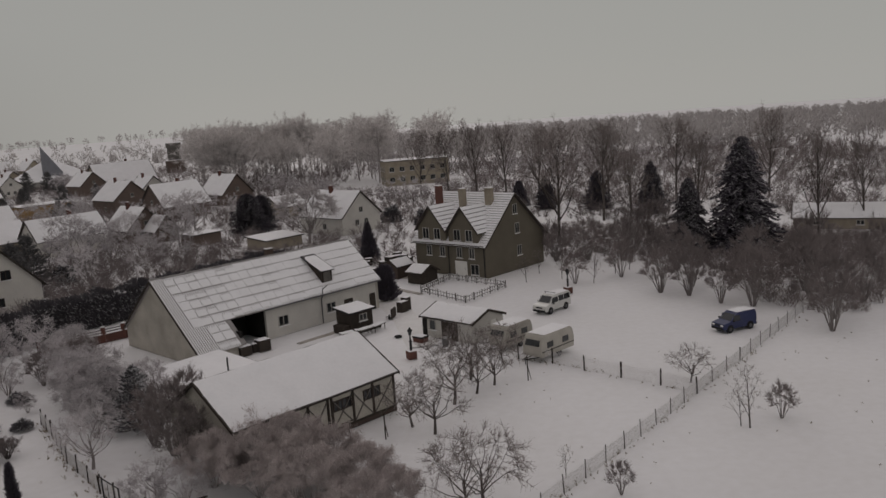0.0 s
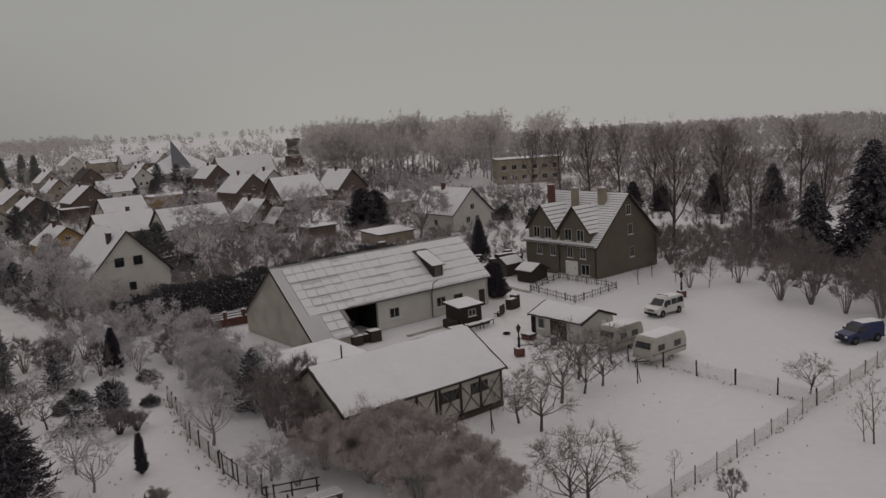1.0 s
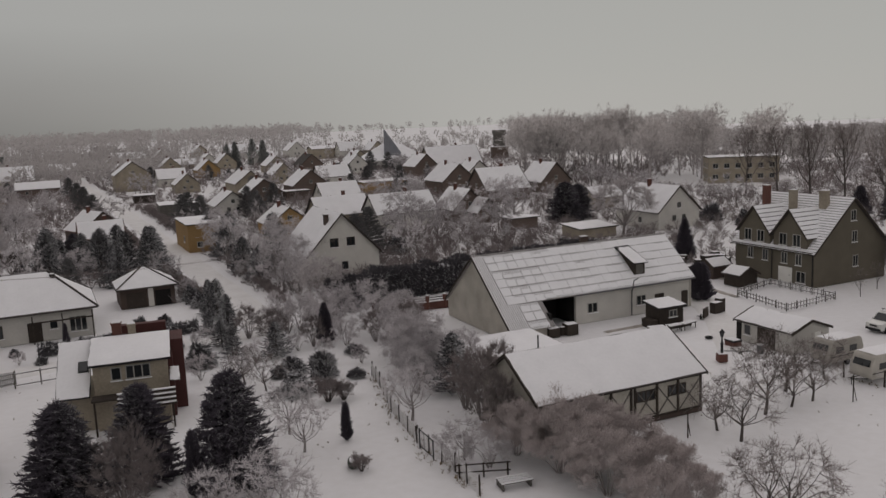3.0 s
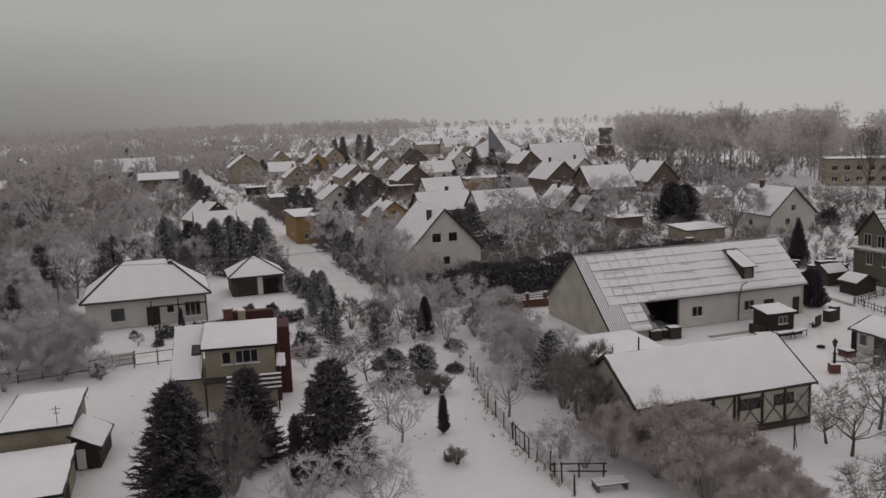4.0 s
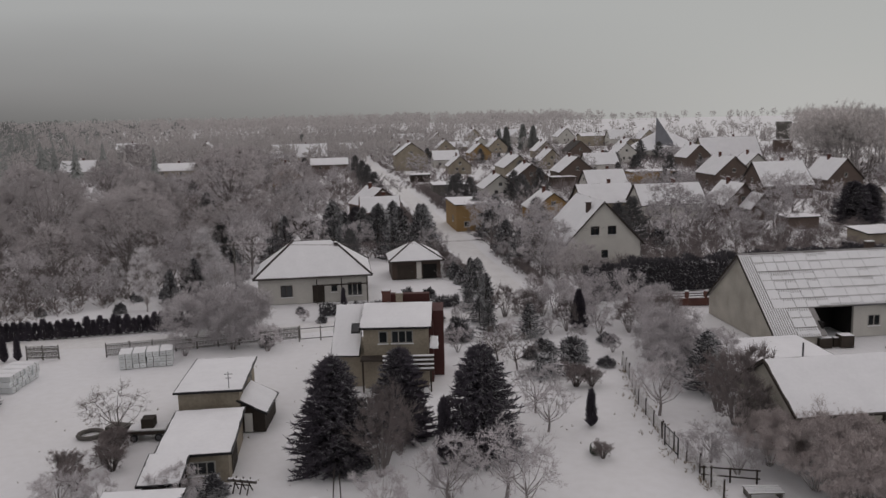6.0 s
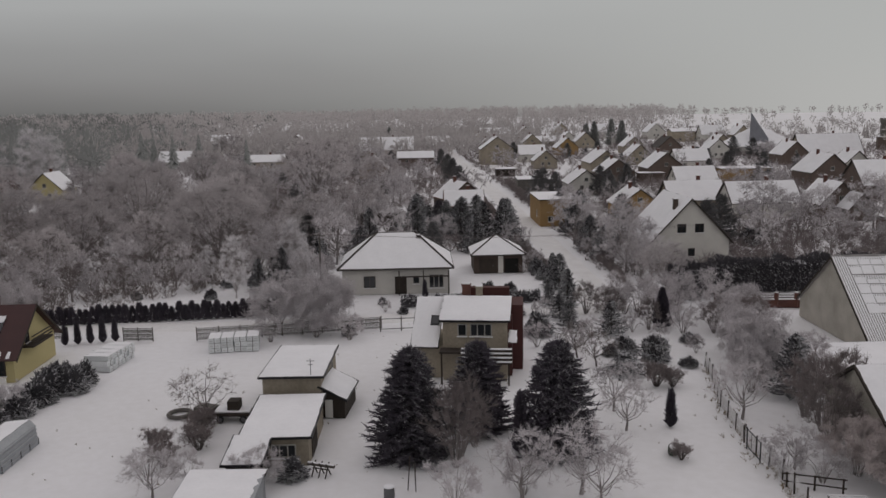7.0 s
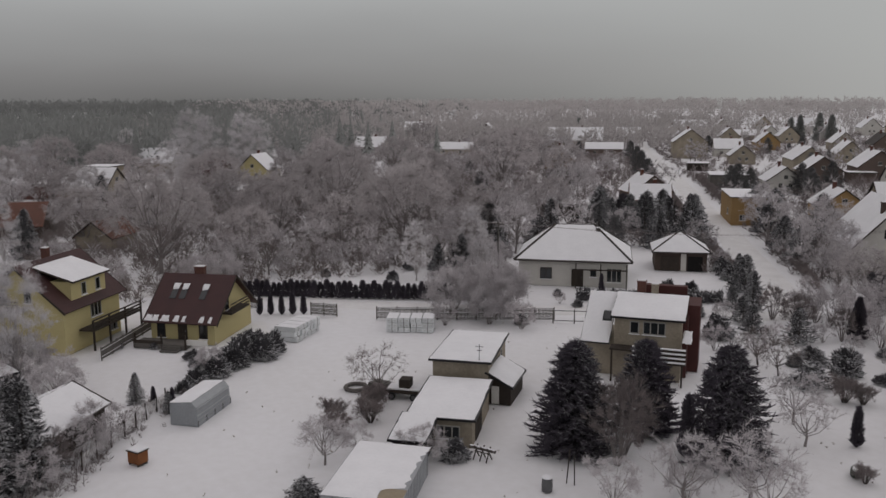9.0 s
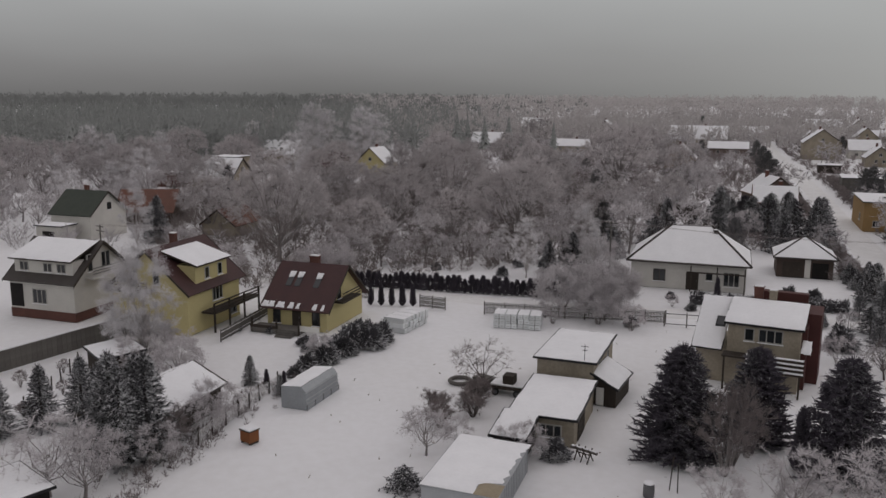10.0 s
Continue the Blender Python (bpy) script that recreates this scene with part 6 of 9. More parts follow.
box_house("workshop", -119, 168, ACROSS, 9.5, 6, 3.4, 3.8, TIMBER_GREY, "low grey workshop with snowy flat roof", "workshop", group="village houses")
village_house(-107, 171, ALONG, 11, 9, 3.0, 6.4, PLASTER_WHITE, "low white house with broad snowy roof")
box_house("street_shed", -152, 200, ACROSS, 6.5, 4, 2.4, 2.6, TIMBER, "dark shed with snowy roof by the street", "shed")
village_house(-70, 151, ACROSS, 12, 9, 3.2, 6.8, PLASTER_GREY, "grey house with long snowy roof")
village_house(-57.5, 152, ACROSS, 14, 9, 3.4, 7.2, PLASTER_WHITE, "white house with long snowy roof and skylights")
village_house(-47.5, 160, ALONG, 10, 8.4, 3.0, 7.2, BROWN_BRICK, "dark brick house with steep snowy roof")
village_house(-42.5, 157, ALONG, 7, 5, 2.6, 5.4, BROWN_BRICK, "small dark annexe with snowy roof", chim=0)
village_house(-66.5, 216, ALONG, 13, 11, 4.2, 9.0, BROWN_BRICK, "brown brick house with wide snowy roof")
village_house(-66, 238, ALONG, 9, 9, 4.4, 8.4, PLASTER_WHITE, "white gabled house with snowy roof")
village_house(-48.5, 196, ACROSS, 13, 12, 3.6, 9.0, BROWN_BRICK, "large dark gabled house with snowy roof")
box_house("flat_store", -87, 217, ACROSS, 14, 9, 4.0, 4.0, PLASTER_OCHRE, "yellow flat-roofed store under snow", "store", over=0.5)
village_house(-98, 284, ALONG, 12, 10, 4.0, 8.6, BROWN_BRICK, "dark house with snowy roof near the church")
village_house(-128, 294, ALONG, 10, 9, 4.6, 8.6, PLASTER_WHITE, "white gabled house with snowy roof near the church")
village_house(-152, 304, ALONG, 12, 10, 4.6, 9.0, BROWN_BRICK, "brown house with snow-patched roof", snow=(1, 0))
village_house(-183, 257, ACROSS, 11, 9, 3.4, 7.0, PLASTER_WHITE, "white house with snowy dormers")
village_house(-196, 300, ALONG, 13, 10, 3.6, 8.0, PLASTER_OCHRE, "ochre house with snowy roof")
village_house(-277, 343, ALONG, 10, 9, 3.6, 7.4, PLASTER_YELLOW, "yellow house with snowy roof beside the street")
village_house(-176, 320, ALONG, 12, 10, 3.6, 8.0, PLASTER_GREY, "grey house with snowy roof")
village_house(-150, 348, ALONG, 12, 10, 3.6, 8.0, PLASTER_GREY, "grey house with snowy roof")
village_house(-235, 330, ALONG, 12, 10, 3.6, 8.0, PLASTER_GREY, "grey house with snowy roof")
village_house(-212, 372, ALONG, 14, 10, 4.6, 9.0, PLASTER_WHITE, "pale house with snowy roof")
village_house(-266, 298, ACROSS, 12, 10, 3.6, 8.0, PLASTER_GREY, "grey house with snowy roof")
village_house(-258, 256, ACROSS, 26, 11, 3.6, 9.4, PLASTER_GREY, "long barn-like house with broad snowy roof")
village_house(-213, 226, ACROSS, 15, 9, 3.0, 5.4, BROWN_BRICK, "low dark house with shallow snowy roof", chim=0)
village_house(-173, 166, ALONG, 11, 9, 4.6, 8.4, PLASTER_OCHRE, "orange house with one snowy roof slope", TILE_RED)
village_house(-111, 130, ALONG + 20, 9, 9, 3.0, 6.6, BROWN_BRICK, "red-tiled house with half melted snow", TILE_ORANGE, (0, 1))
village_house(-103, 122, ACROSS, 8, 7, 2.8, 5.6, BROWN_BRICK, "red-tiled annexe with half melted snow", TILE_ORANGE, (1, 0))
box_house("pavilion", -109, 105, 28, 7.5, 5.5, 2.6, 2.6, TIMBER, "dark garden pavilion with rounded snowy roof", "pavilion", over=0.5)
box_house("garden_shed", -152, 146, ACROSS, 5, 4, 3.2, 2.2, PLASTER_WHITE, "white garden shed with tilted snowy roof", "shed")
village_house(-8.8, 151, ALONG, 13, 10, 3.6, 8.2, PLASTER_WHITE, "white gabled house with snowy roof and attic windows")
box_house("flat_store", -19, 138, ACROSS, 8, 6, 1.8, 2.2, PLASTER_GREY, "low outbuilding with snowy roof among bushes", "store", over=0.4)
box_house("flat_store", -33, 148, ACROSS, 6, 5, 2.2, 2.2, BROWN_BRICK, "low dark store with snowy roof", "store", over=0.4)
village_house(-22, 180, ACROSS, 8, 7, 2.8, 5.0, PLASTER_GREY, "small house with snowy roof among trees", chim=0)
block = box_house("apartment_block", 8, 236, 8, 20, 11, 7.6, 7.6, PLASTER_GREY, "plain flat-roofed apartment block with rows of windows", over=0.3)
for u in range(6):
    for z in (1.2, 4.4):
        window(block, wall_frame("f", 20, 11), -8.0 + u * 3.2, z, 1.6, 1.5, 2)
        if u < 3:
            window(block, wall_frame("l", 20, 11), -3 + u * 3.0, z, 1.3, 1.5, 2)


# more of the village behind; most far walls are pale plaster standing for haze
for hx, hy, hyaw, hl, hw, he, hr, hwall, hlabel in (
        (-229, 352, ALONG, 12, 10, 3.8, 8.4, PLASTER_WHITE, "pale house with snowy roof in the far village"), (-217, 348, ALONG, 12, 10, 3.8, 8.4, PLASTER_GREY, "grey house with snowy roof in the far village"),
        (-244, 352, ACROSS, 18, 8, 2.8, 5.6, PLASTER_GREY, "long low house with snowy roof in the far village"), (-303, 390, ACROSS, 20, 10, 3.4, 7.6, PLASTER_WHITE, "long pale house with snowy roof in the far village"),
        (-285, 394, ALONG, 12, 10, 4.0, 8.6, PLASTER_GREY, "grey house with snowy roof in the far village"), (-93, 305, ACROSS, 24, 12, 3.0, 10.5, PLASTER_GREY, "large barn-like house with broad snowy roof near the church"),
        (-41, 218, ALONG, 12, 10, 3.4, 8.6, BROWN_BRICK, "dark house with steep snowy roof behind the gabled house"), (-195, 412, ACROSS, 20, 10, 6.0, 7.6, PLASTER_GREY, "grey block with shallow snowy roof in the far village"),
        (-222, 428, ALONG, 14, 11, 4.6, 9.6, PLASTER_WHITE, "pale house with snowy roof in the far village"), (-182, 412, ACROSS, 13, 10, 4.6, 9.6, PLASTER_WHITE, "pale house with snowy roof beyond the church"),
        (-168, 414, ALONG, 13, 10, 4.6, 9.6, PLASTER_GREY, "grey house with snowy roof beyond the church"), (-278, 420, ALONG, 13, 10, 4.6, 9.4, PLASTER_GREY, "grey house with snowy roof in the far village"),
        (-252, 416, ACROSS, 13, 10, 4.6, 9.4, PLASTER_WHITE, "pale house with snowy roof in the far village"), (-238, 300, ALONG, 11, 9, 3.6, 7.6, PLASTER_GREY, "grey house with snowy roof beside the far street"),
        (-142, 262, ALONG, 11, 9, 3.6, 7.8, PLASTER_GREY, "grey house with snowy roof between gardens"), (-118, 252, ACROSS, 12, 9, 3.2, 7.0, PLASTER_WHITE, "pale house with snowy roof between gardens"),
        (-160, 232, ALONG, 10, 8.5, 3.2, 6.8, PLASTER_GREY, "small grey house with snowy roof between gardens"), (-88, 190, ACROSS, 11, 8.5, 3.0, 6.4, PLASTER_WHITE, "pale house with snowy roof between gardens"),
        (-203.5, 88, ALONG, 10, 9, 3.8, 8.0, PLASTER_YELLOW, "yellow house with snowy roof among rimed trees"), (-276, 166, ACROSS, 13, 10, 3.4, 7.4, PLASTER_WHITE, "pale house with snowy roof behind the wood"),
        (-250, 186, ACROSS, 16, 8, 2.8, 5.4, PLASTER_GREY, "low grey house with snowy roof behind the wood"), (-372, 252, ACROSS, 14, 10, 4.0, 9.0, PLASTER_WHITE, "pale house with snowy roof at the forest edge"),
        (-340, 274, ALONG, 13, 10, 4.0, 8.6, BROWN_BRICK, "dark house with snow-patched roof at the forest edge")):
    village_house(hx, hy, hyaw, hl, hw, he, hr, hwall, hlabel)
village_house(-206, 76, ACROSS, 10, 9, 3.0, 6.6, BROWN_BRICK, "low house with bare maroon roof among rimed trees", TILE_RED, (0, 0))
box_house("garden_shed", -106, 203, ACROSS, 7, 5, 2.8, 2.8, BROWN_BRICK, "small brown shed with snowy roof between the houses", "shed", over=0.5)
box_house("garden_shed", -113, 201, ALONG, 5, 5, 3.0, 3.0, PLASTER_WHITE, "small white shed with snowy roof between the houses", "shed", over=0.3)
box_house("garden_shed", -54, 198.5, ACROSS, 8, 6, 2.4, 3.2, BROWN_BRICK, "low dark annexe with snowy roof before the gabled house", "shed", over=0.4)


def church():
    """Tent-roofed church with one sharp wedge of a tower."""
    e = thing("church", -130, 338, 25, "modern church with snowy tent roofs and a sharp wedge tower", "church")
    part("nave_wall", Shape().box(-15, 15, -9, 9, 0, 3.6), PLASTER_WHITE, e)
    for (a, b, c), nm in ((((-18, -12, 3.4), (2, -12, 3.4), (-1, 2, 12)), "roof"), (((2, -12, 3.4), (18, -10, 3.4), (6, 2, 10)), "roof"), (((-18, -12, 3.4), (-1, 2, 12), (-16, 11, 3.4)), "roof"), (((18, -10, 3.4), (17, 11, 3.4), (6, 2, 10)), "roof"), (((2, -12, 3.4), (6, 2, 10), (-1, 2, 12)), "roof")):
        a, b, c = Vector(a), Vector(b), Vector(c)
        part(nm, Shape().prism([a, b, c], (0, 0, 0.4)), SNOW_ROOF, e)
    part("tower", Shape().prism([(-3.4, -9, 0), (4.6, -9, 0), (4.6, -9, 7), (-3.0, -9, 18.5)], (0, 2.6, 0)), SLATE, e, "wedge-shaped bell tower, its slate lightened for haze")
    part("annexe", Shape().prism([(13, -4, 0), (25, -4, 0), (25, -4, 4), (19, -4, 8.5), (13, -4, 4)], (0, 10, 0)), BROWN_BRICK, e)


church()
gable_house("road_shed", 63.2, 113.6, -30, 13.4, 5.0, 1.9, 3.9, PLASTER_GREY, TILE_DARK, "low ochre shed with snowy roof beyond the lane", "shed", over=0.3, windows=(("f", 3.0, 0.7, 1.2, 0.8, 2), ("f", -3.4, 0.7, 1.2, 0.8, 2)))
tw = thing("water_tower", -92, 380, 20, "old square tower with grey boarded head above the trees", "tower")
part("base", Shape().box(-4.2, 4.2, -4.2, 4.2, 0, 6), BROWN_BRICK, tw)
part("base_snow", Shape().box(-4.4, 4.4, -4.4, 4.4, 6.004, 6.3), SNOW_ROOF, tw)
part("shaft", Shape().box(-2.9, 2.9, -2.9, 2.9, 6.304, 12.5), TIMBER_GREY, tw)
part("head", Shape().box(-3.3, 3.3, -3.3, 3.3, 12.504, 14.6), TIMBER_GREY, tw)
part("snow", Shape().box(-3.2, 3.2, -3.2, 3.2, 14.61, 14.85), SNOW_ROOF, tw)


# odds and ends by the old garden fence
gt = thing("garden_gate", -17.6, 46.6, -48, "rusty pipe gate frame standing open in the fence", "gate")
part("gate_frame", Shape().cyl((0, 0, 0), (0, 0, 1.6), 0.05, n=6).cyl((2.4, 0, 0), (2.4, 0, 1.5), 0.05, n=6).cyl((0, 0, 1.5), (2.4, 0, 1.45), 0.04, n=6).cyl((0, 0, 0.25), (2.4, 0, 0.25), 0.04, n=6), DARK_METAL, gt)
part("gate_mesh", Shape().cyl((0.8, 0, 0.25), (0.8, 0, 1.5), 0.02, n=4).cyl((1.6, 0, 0.25), (1.6, 0, 1.5), 0.02, n=4), DARK_METAL, gt)
bn = thing("pallet_bench", -10.6, 42.6, 35, "weathered pallet bench with snow along its slats", "bench")
for k in range(4):
    part("slat", Shape().box(-1.1, 1.1, -0.55 + k * 0.3, -0.4 + k * 0.3, 0.42, 0.48), TIMBER_GREY, bn)
    part("snow", Shape().box(-1.08, 1.08, -0.54 + k * 0.3, -0.41 + k * 0.3, 0.483, 0.56), SNOW_ROOF, bn)
for lx in (-0.95, 0.95):
    part("leg", Shape().box(lx - 0.06, lx + 0.06, -0.5, 0.6, 0, 0.42), TIMBER_GREY, bn)
rl = thing("rail_barrier", -12.6, 43.4, 20, "dark timber barrier of two rails by the garden", "barrier")
for lx in (-1.6, 0.0, 1.6):
    part("post", Shape().cyl((lx, 0, 0), (lx, 0, 1.0), 0.06, n=6), TIMBER, rl)
part("rail", Shape().cyl((-1.8, 0, 0.9), (1.8, 0, 0.95), 0.05, n=6), TIMBER, rl)
part("rail", Shape().cyl((-1.8, 0, 0.4), (1.8, 0, 0.4), 0.05, n=6), TIMBER, rl)
# ---------------------------------------------------------------- plants
def rand_dir(rng):
    while True:
        v = Vector((rng.uniform(-1, 1), rng.uniform(-1, 1), rng.uniform(-1, 1)))
        if 0.05 < v.length < 1:
            return v.normalized()


def bare_tree(seed, height, trunk_r, fork, spread, kids=(8, 5, 4), twigs=12, twig_len=0.7, twig_r=0.014, lift=0.25, stems=1, droop=0.0):
    """Trunk and limbs as tapered tubes, and a crown of thin twigs round the last limbs."""
    rng = random.Random(seed)
    limbs, crown = Shape(), Shape()

    def limb(p, d, length, r, level):
        pts, radii, n = [p], [r], 4 if level == 0 else (3 if level == 1 else 2)
        for i in range(n):
            d = (d + rand_dir(rng) * (0.10 if level == 0 else 0.26) + Vector((0, 0, lift if level else 0.1)) * 0.5 - Vector((0, 0, droop * level * 0.2))).normalized()
            p = p + d * (length / n)
            pts.append(p)
            radii.append(max(0.008, r * (1 - 0.72 * (i + 1) / n)))
        if level == len(kids):
            limbs.spike(pts[0], pts[-1], r)
            for _ in range(twigs):
                q = pts[0].lerp(pts[-1], rng.uniform(0.1, 1.05)) if rng.random() < 0.5 else pts[-1] + rand_dir(rng) * length * 0.1
                t = (d * 0.8 + rand_dir(rng) * 0.95 + Vector((0, 0, 0.15 - droop))).normalized()
                crown.spike(q, q + t * twig_len * rng.uniform(0.5, 1.25), twig_r * rng.uniform(0.7, 1.4))
            return
        limbs.tube(pts, radii, 6 if level == 0 and stems == 1 else (4 if level <= 1 else 3))
        k = kids[level]
        for i in range(k):
            f = (fork if level == 0 else 0.25) + (1 - (fork if level == 0 else 0.25)) * (i + rng.random()) / k
            j = min(n - 1, int(f * n))
            q = pts[j].lerp(pts[j + 1], f * n - j)
            az = i * 2.4 + rng.uniform(-0.5, 0.5)
            side = Vector((math.cos(az), math.sin(az), 0))
            nd = (d * (1 - spread) + side * spread + Vector((0, 0, 0.1))).normalized()
            if level:
                nd = (d * 0.7 + rand_dir(rng) * 0.75).normalized()
            limb(q, nd, length * (0.60 * (1 - 0.6 * ((f - fork) / (1 - fork)) ** 1.6) * rng.uniform(0.85, 1.15) if level == 0 else rng.uniform(0.42, 0.62)), max(0.01, radii[j] * 0.55), level + 1)

    for s in range(stems):
        a = s * 2 * math.pi / stems + rng.uniform(-0.4, 0.4)
        d0 = Vector((0, 0, 1)) if stems == 1 else Vector((math.cos(a) * spread, math.sin(a) * spread, 1)).normalized()
        b = Vector((0, 0, -0.1)) if stems == 1 else Vector((math.cos(a) * 0.15, math.sin(a) * 0.15, -0.1))
        limb(b, d0, height * (0.72 if stems == 1 else rng.uniform(0.5, 0.75)), trunk_r * (1 if stems == 1 else rng.uniform(0.6, 1)), 0)
    return limbs, crown


def dome_tree(seed, height, radius, clear, limbs_n, clusters, twigs, twig_len, twig_r, trunk_r, stems=1, core=0.5, lump=0.4, up=0.15, low=-0.45, branch=0.02, narrow=0.0, puffs=0, puff_r=0.5):
    """A rounded, lumpy crown: limbs rise into a dome, thin branches reach its clusters, fine twigs spray from each cluster."""
    rng = random.Random(seed)
    limbs, crown = Shape(), Shape()
    mid, half = Vector((0, 0, (clear + height) / 2)), (height - clear) / 2
    shift = Vector((seed * 1.7, seed * 0.9, 0))

    def dome(d, k):
        s = k * (1 - lump * 0.5 + lump * (0.5 + noise.noise(d * 1.9 + shift)))
        slim = 1 - narrow * max(0.0, d.z)
        return mid + Vector((d.x * radius * s * slim, d.y * radius * s * slim, d.z * half * s))

    nodes = []
    if stems == 1:
        top = Vector((rng.uniform(-0.1, 0.1) * radius, rng.uniform(-0.1, 0.1) * radius, clear + half * 0.9))
        bend = Vector((rng.uniform(-0.06, 0.06) * radius, rng.uniform(-0.06, 0.06) * radius, clear))
        limbs.tube([Vector((0, 0, -0.1)), bend, (bend + top) / 2, top], [trunk_r * 1.15, trunk_r * 0.8, trunk_r * 0.5, trunk_r * 0.15], 7)
        nodes += [bend, (bend + top) / 2, top]
    for i in range(limbs_n):
        z = 0.95 - 1.15 * (i + 0.5) / limbs_n
        a = i * 2.4 + rng.uniform(-0.3, 0.3)
        d = Vector((math.cos(a) * math.sqrt(max(0.05, 1 - z * z)), math.sin(a) * math.sqrt(max(0.05, 1 - z * z)), z))
        end = dome(d, 0.74)
        if stems == 1:
            start = bend.lerp(top, rng.uniform(0.0, 0.75) * max(0.1, (z + 0.3) / 1.25))
        else:
            start = Vector((math.cos(a) * 0.07 * radius, math.sin(a) * 0.07 * radius, -0.1))
        m1 = start.lerp(end, 0.4) + rand_dir(rng) * radius * 0.08 + Vector((0, 0, -0.04 * radius if stems == 1 else 0.10 * height))
        m2 = start.lerp(end, 0.72) + rand_dir(rng) * radius * 0.07
        r = trunk_r * (0.4 if stems == 1 else rng.uniform(0.25, 0.45))
        limbs.tube([start, m1, m2, end], [r, r * 0.7, r * 0.45, r * 0.15], 4)
        nodes += [m1, (m1 + m2) / 2, m2, (m2 + end) / 2, end]
    balls = []
    while len(balls) < puffs:
        d = rand_dir(rng)
        if d.z > low:
            balls.append((dome(d, rng.uniform(0.62, 0.98)), puff_r * rng.uniform(0.7, 1.3)))
    for i in range(clusters):
        d = rand_dir(rng)
        if puffs:
            # clusters gather in rounded puffs
            c, br = balls[i % puffs]
            d.z = d.z if d.z > -0.3 else -d.z
            p = c + d * br * rng.uniform(0.55, 1.0)
            limbs.spike(c, p, branch * 0.7)
            if i < puffs:
                limbs.spike(min(nodes, key=lambda n: (n - c).length_squared), c, branch * 1.4)
            for _ in range(twigs):
                o = c.lerp(p, rng.uniform(0.2, 1.0)) + rand_dir(rng) * br * rng.uniform(0.0, 0.55)
                e = (d * 0.45 + rand_dir(rng) * 0.9 + Vector((0, 0, up))).normalized()
                crown.spike(o, o + e * twig_len * rng.uniform(0.5, 1.3), twig_r * rng.uniform(0.7, 1.4))
            continue
        while d.z < low:
            d = rand_dir(rng)
        p = dome(d, core + (1 - core) * math.sqrt(rng.random()))
        q = min(nodes, key=lambda n: (n - p).length_squared)
        limbs.spike(q, p, branch * rng.uniform(0.7, 1.3))
        way = (p - q).normalized() if (p - q).length > 1e-4 else d
        for _ in range(twigs):
            o = q.lerp(p, rng.uniform(0.35, 1.0))
            e = (way * 0.45 + d * 0.45 + rand_dir(rng) * 0.85 + Vector((0, 0, up))).normalized()
            crown.spike(o, o + e * twig_len * rng.uniform(0.5, 1.3), twig_r * rng.uniform(0.7, 1.4))
    return limbs, crown


def conifer(seed, height, radius, whorls, per, droop=0.35, fill=9, r=0.05, belly=0.85):
    """Whorls of drooping boughs, each a spine with side sprays."""
    rng = random.Random(seed)
    trunk, crown = Shape(), Shape()
    trunk.tube([Vector((0, 0, -0.1)), Vector((0, 0, height * 0.6)), Vector((0, 0, height))], [height * 0.018 + 0.05, height * 0.01 + 0.03, 0.02], 7)
    for w in range(whorls):
        f = w / whorls
        z = height * (0.06 + 0.92 * f)
        reach = radius * (1 - f) ** belly * rng.uniform(0.78, 1.15) + 0.12
        for k in range(per):
            a = k * 2 * math.pi / per + w * 1.1 + rng.uniform(-0.25, 0.25)
            ln = reach * rng.uniform(0.7, 1.15)
            out = Vector((math.cos(a), math.sin(a), 0))
            side = Vector((-out.y, out.x, 0))
            base = Vector((0, 0, max(0.15, z + rng.uniform(-0.9, 0.9) * height / whorls)))
            sag = droop * rng.uniform(0.4, 1.5)
            for i in range(fill):
                g0 = (i + rng.random()) / fill
                p = base + out * ln * g0 + Vector((0, 0, 0.18 * ln * g0 - sag * ln * g0 * g0))
                sg = 1 if i % 2 else -1
                t = (out * rng.uniform(0.3, 0.9) + side * sg * rng.uniform(0.1, 1.0) + Vector((0, 0, rng.uniform(-0.5, 0.35)))).normalized()
                crown.spike(p, p + t * (0.22 + 0.20 * ln * (1 - 0.6 * g0)) * rng.uniform(0.7, 1.3), r * (1 + 0.2 * ln) * rng.uniform(0.8, 1.5))
    crown.spike(Vector((0, 0, height * 0.95)), Vector((0, 0, height * 1.04)), 0.06)
    return trunk, crown


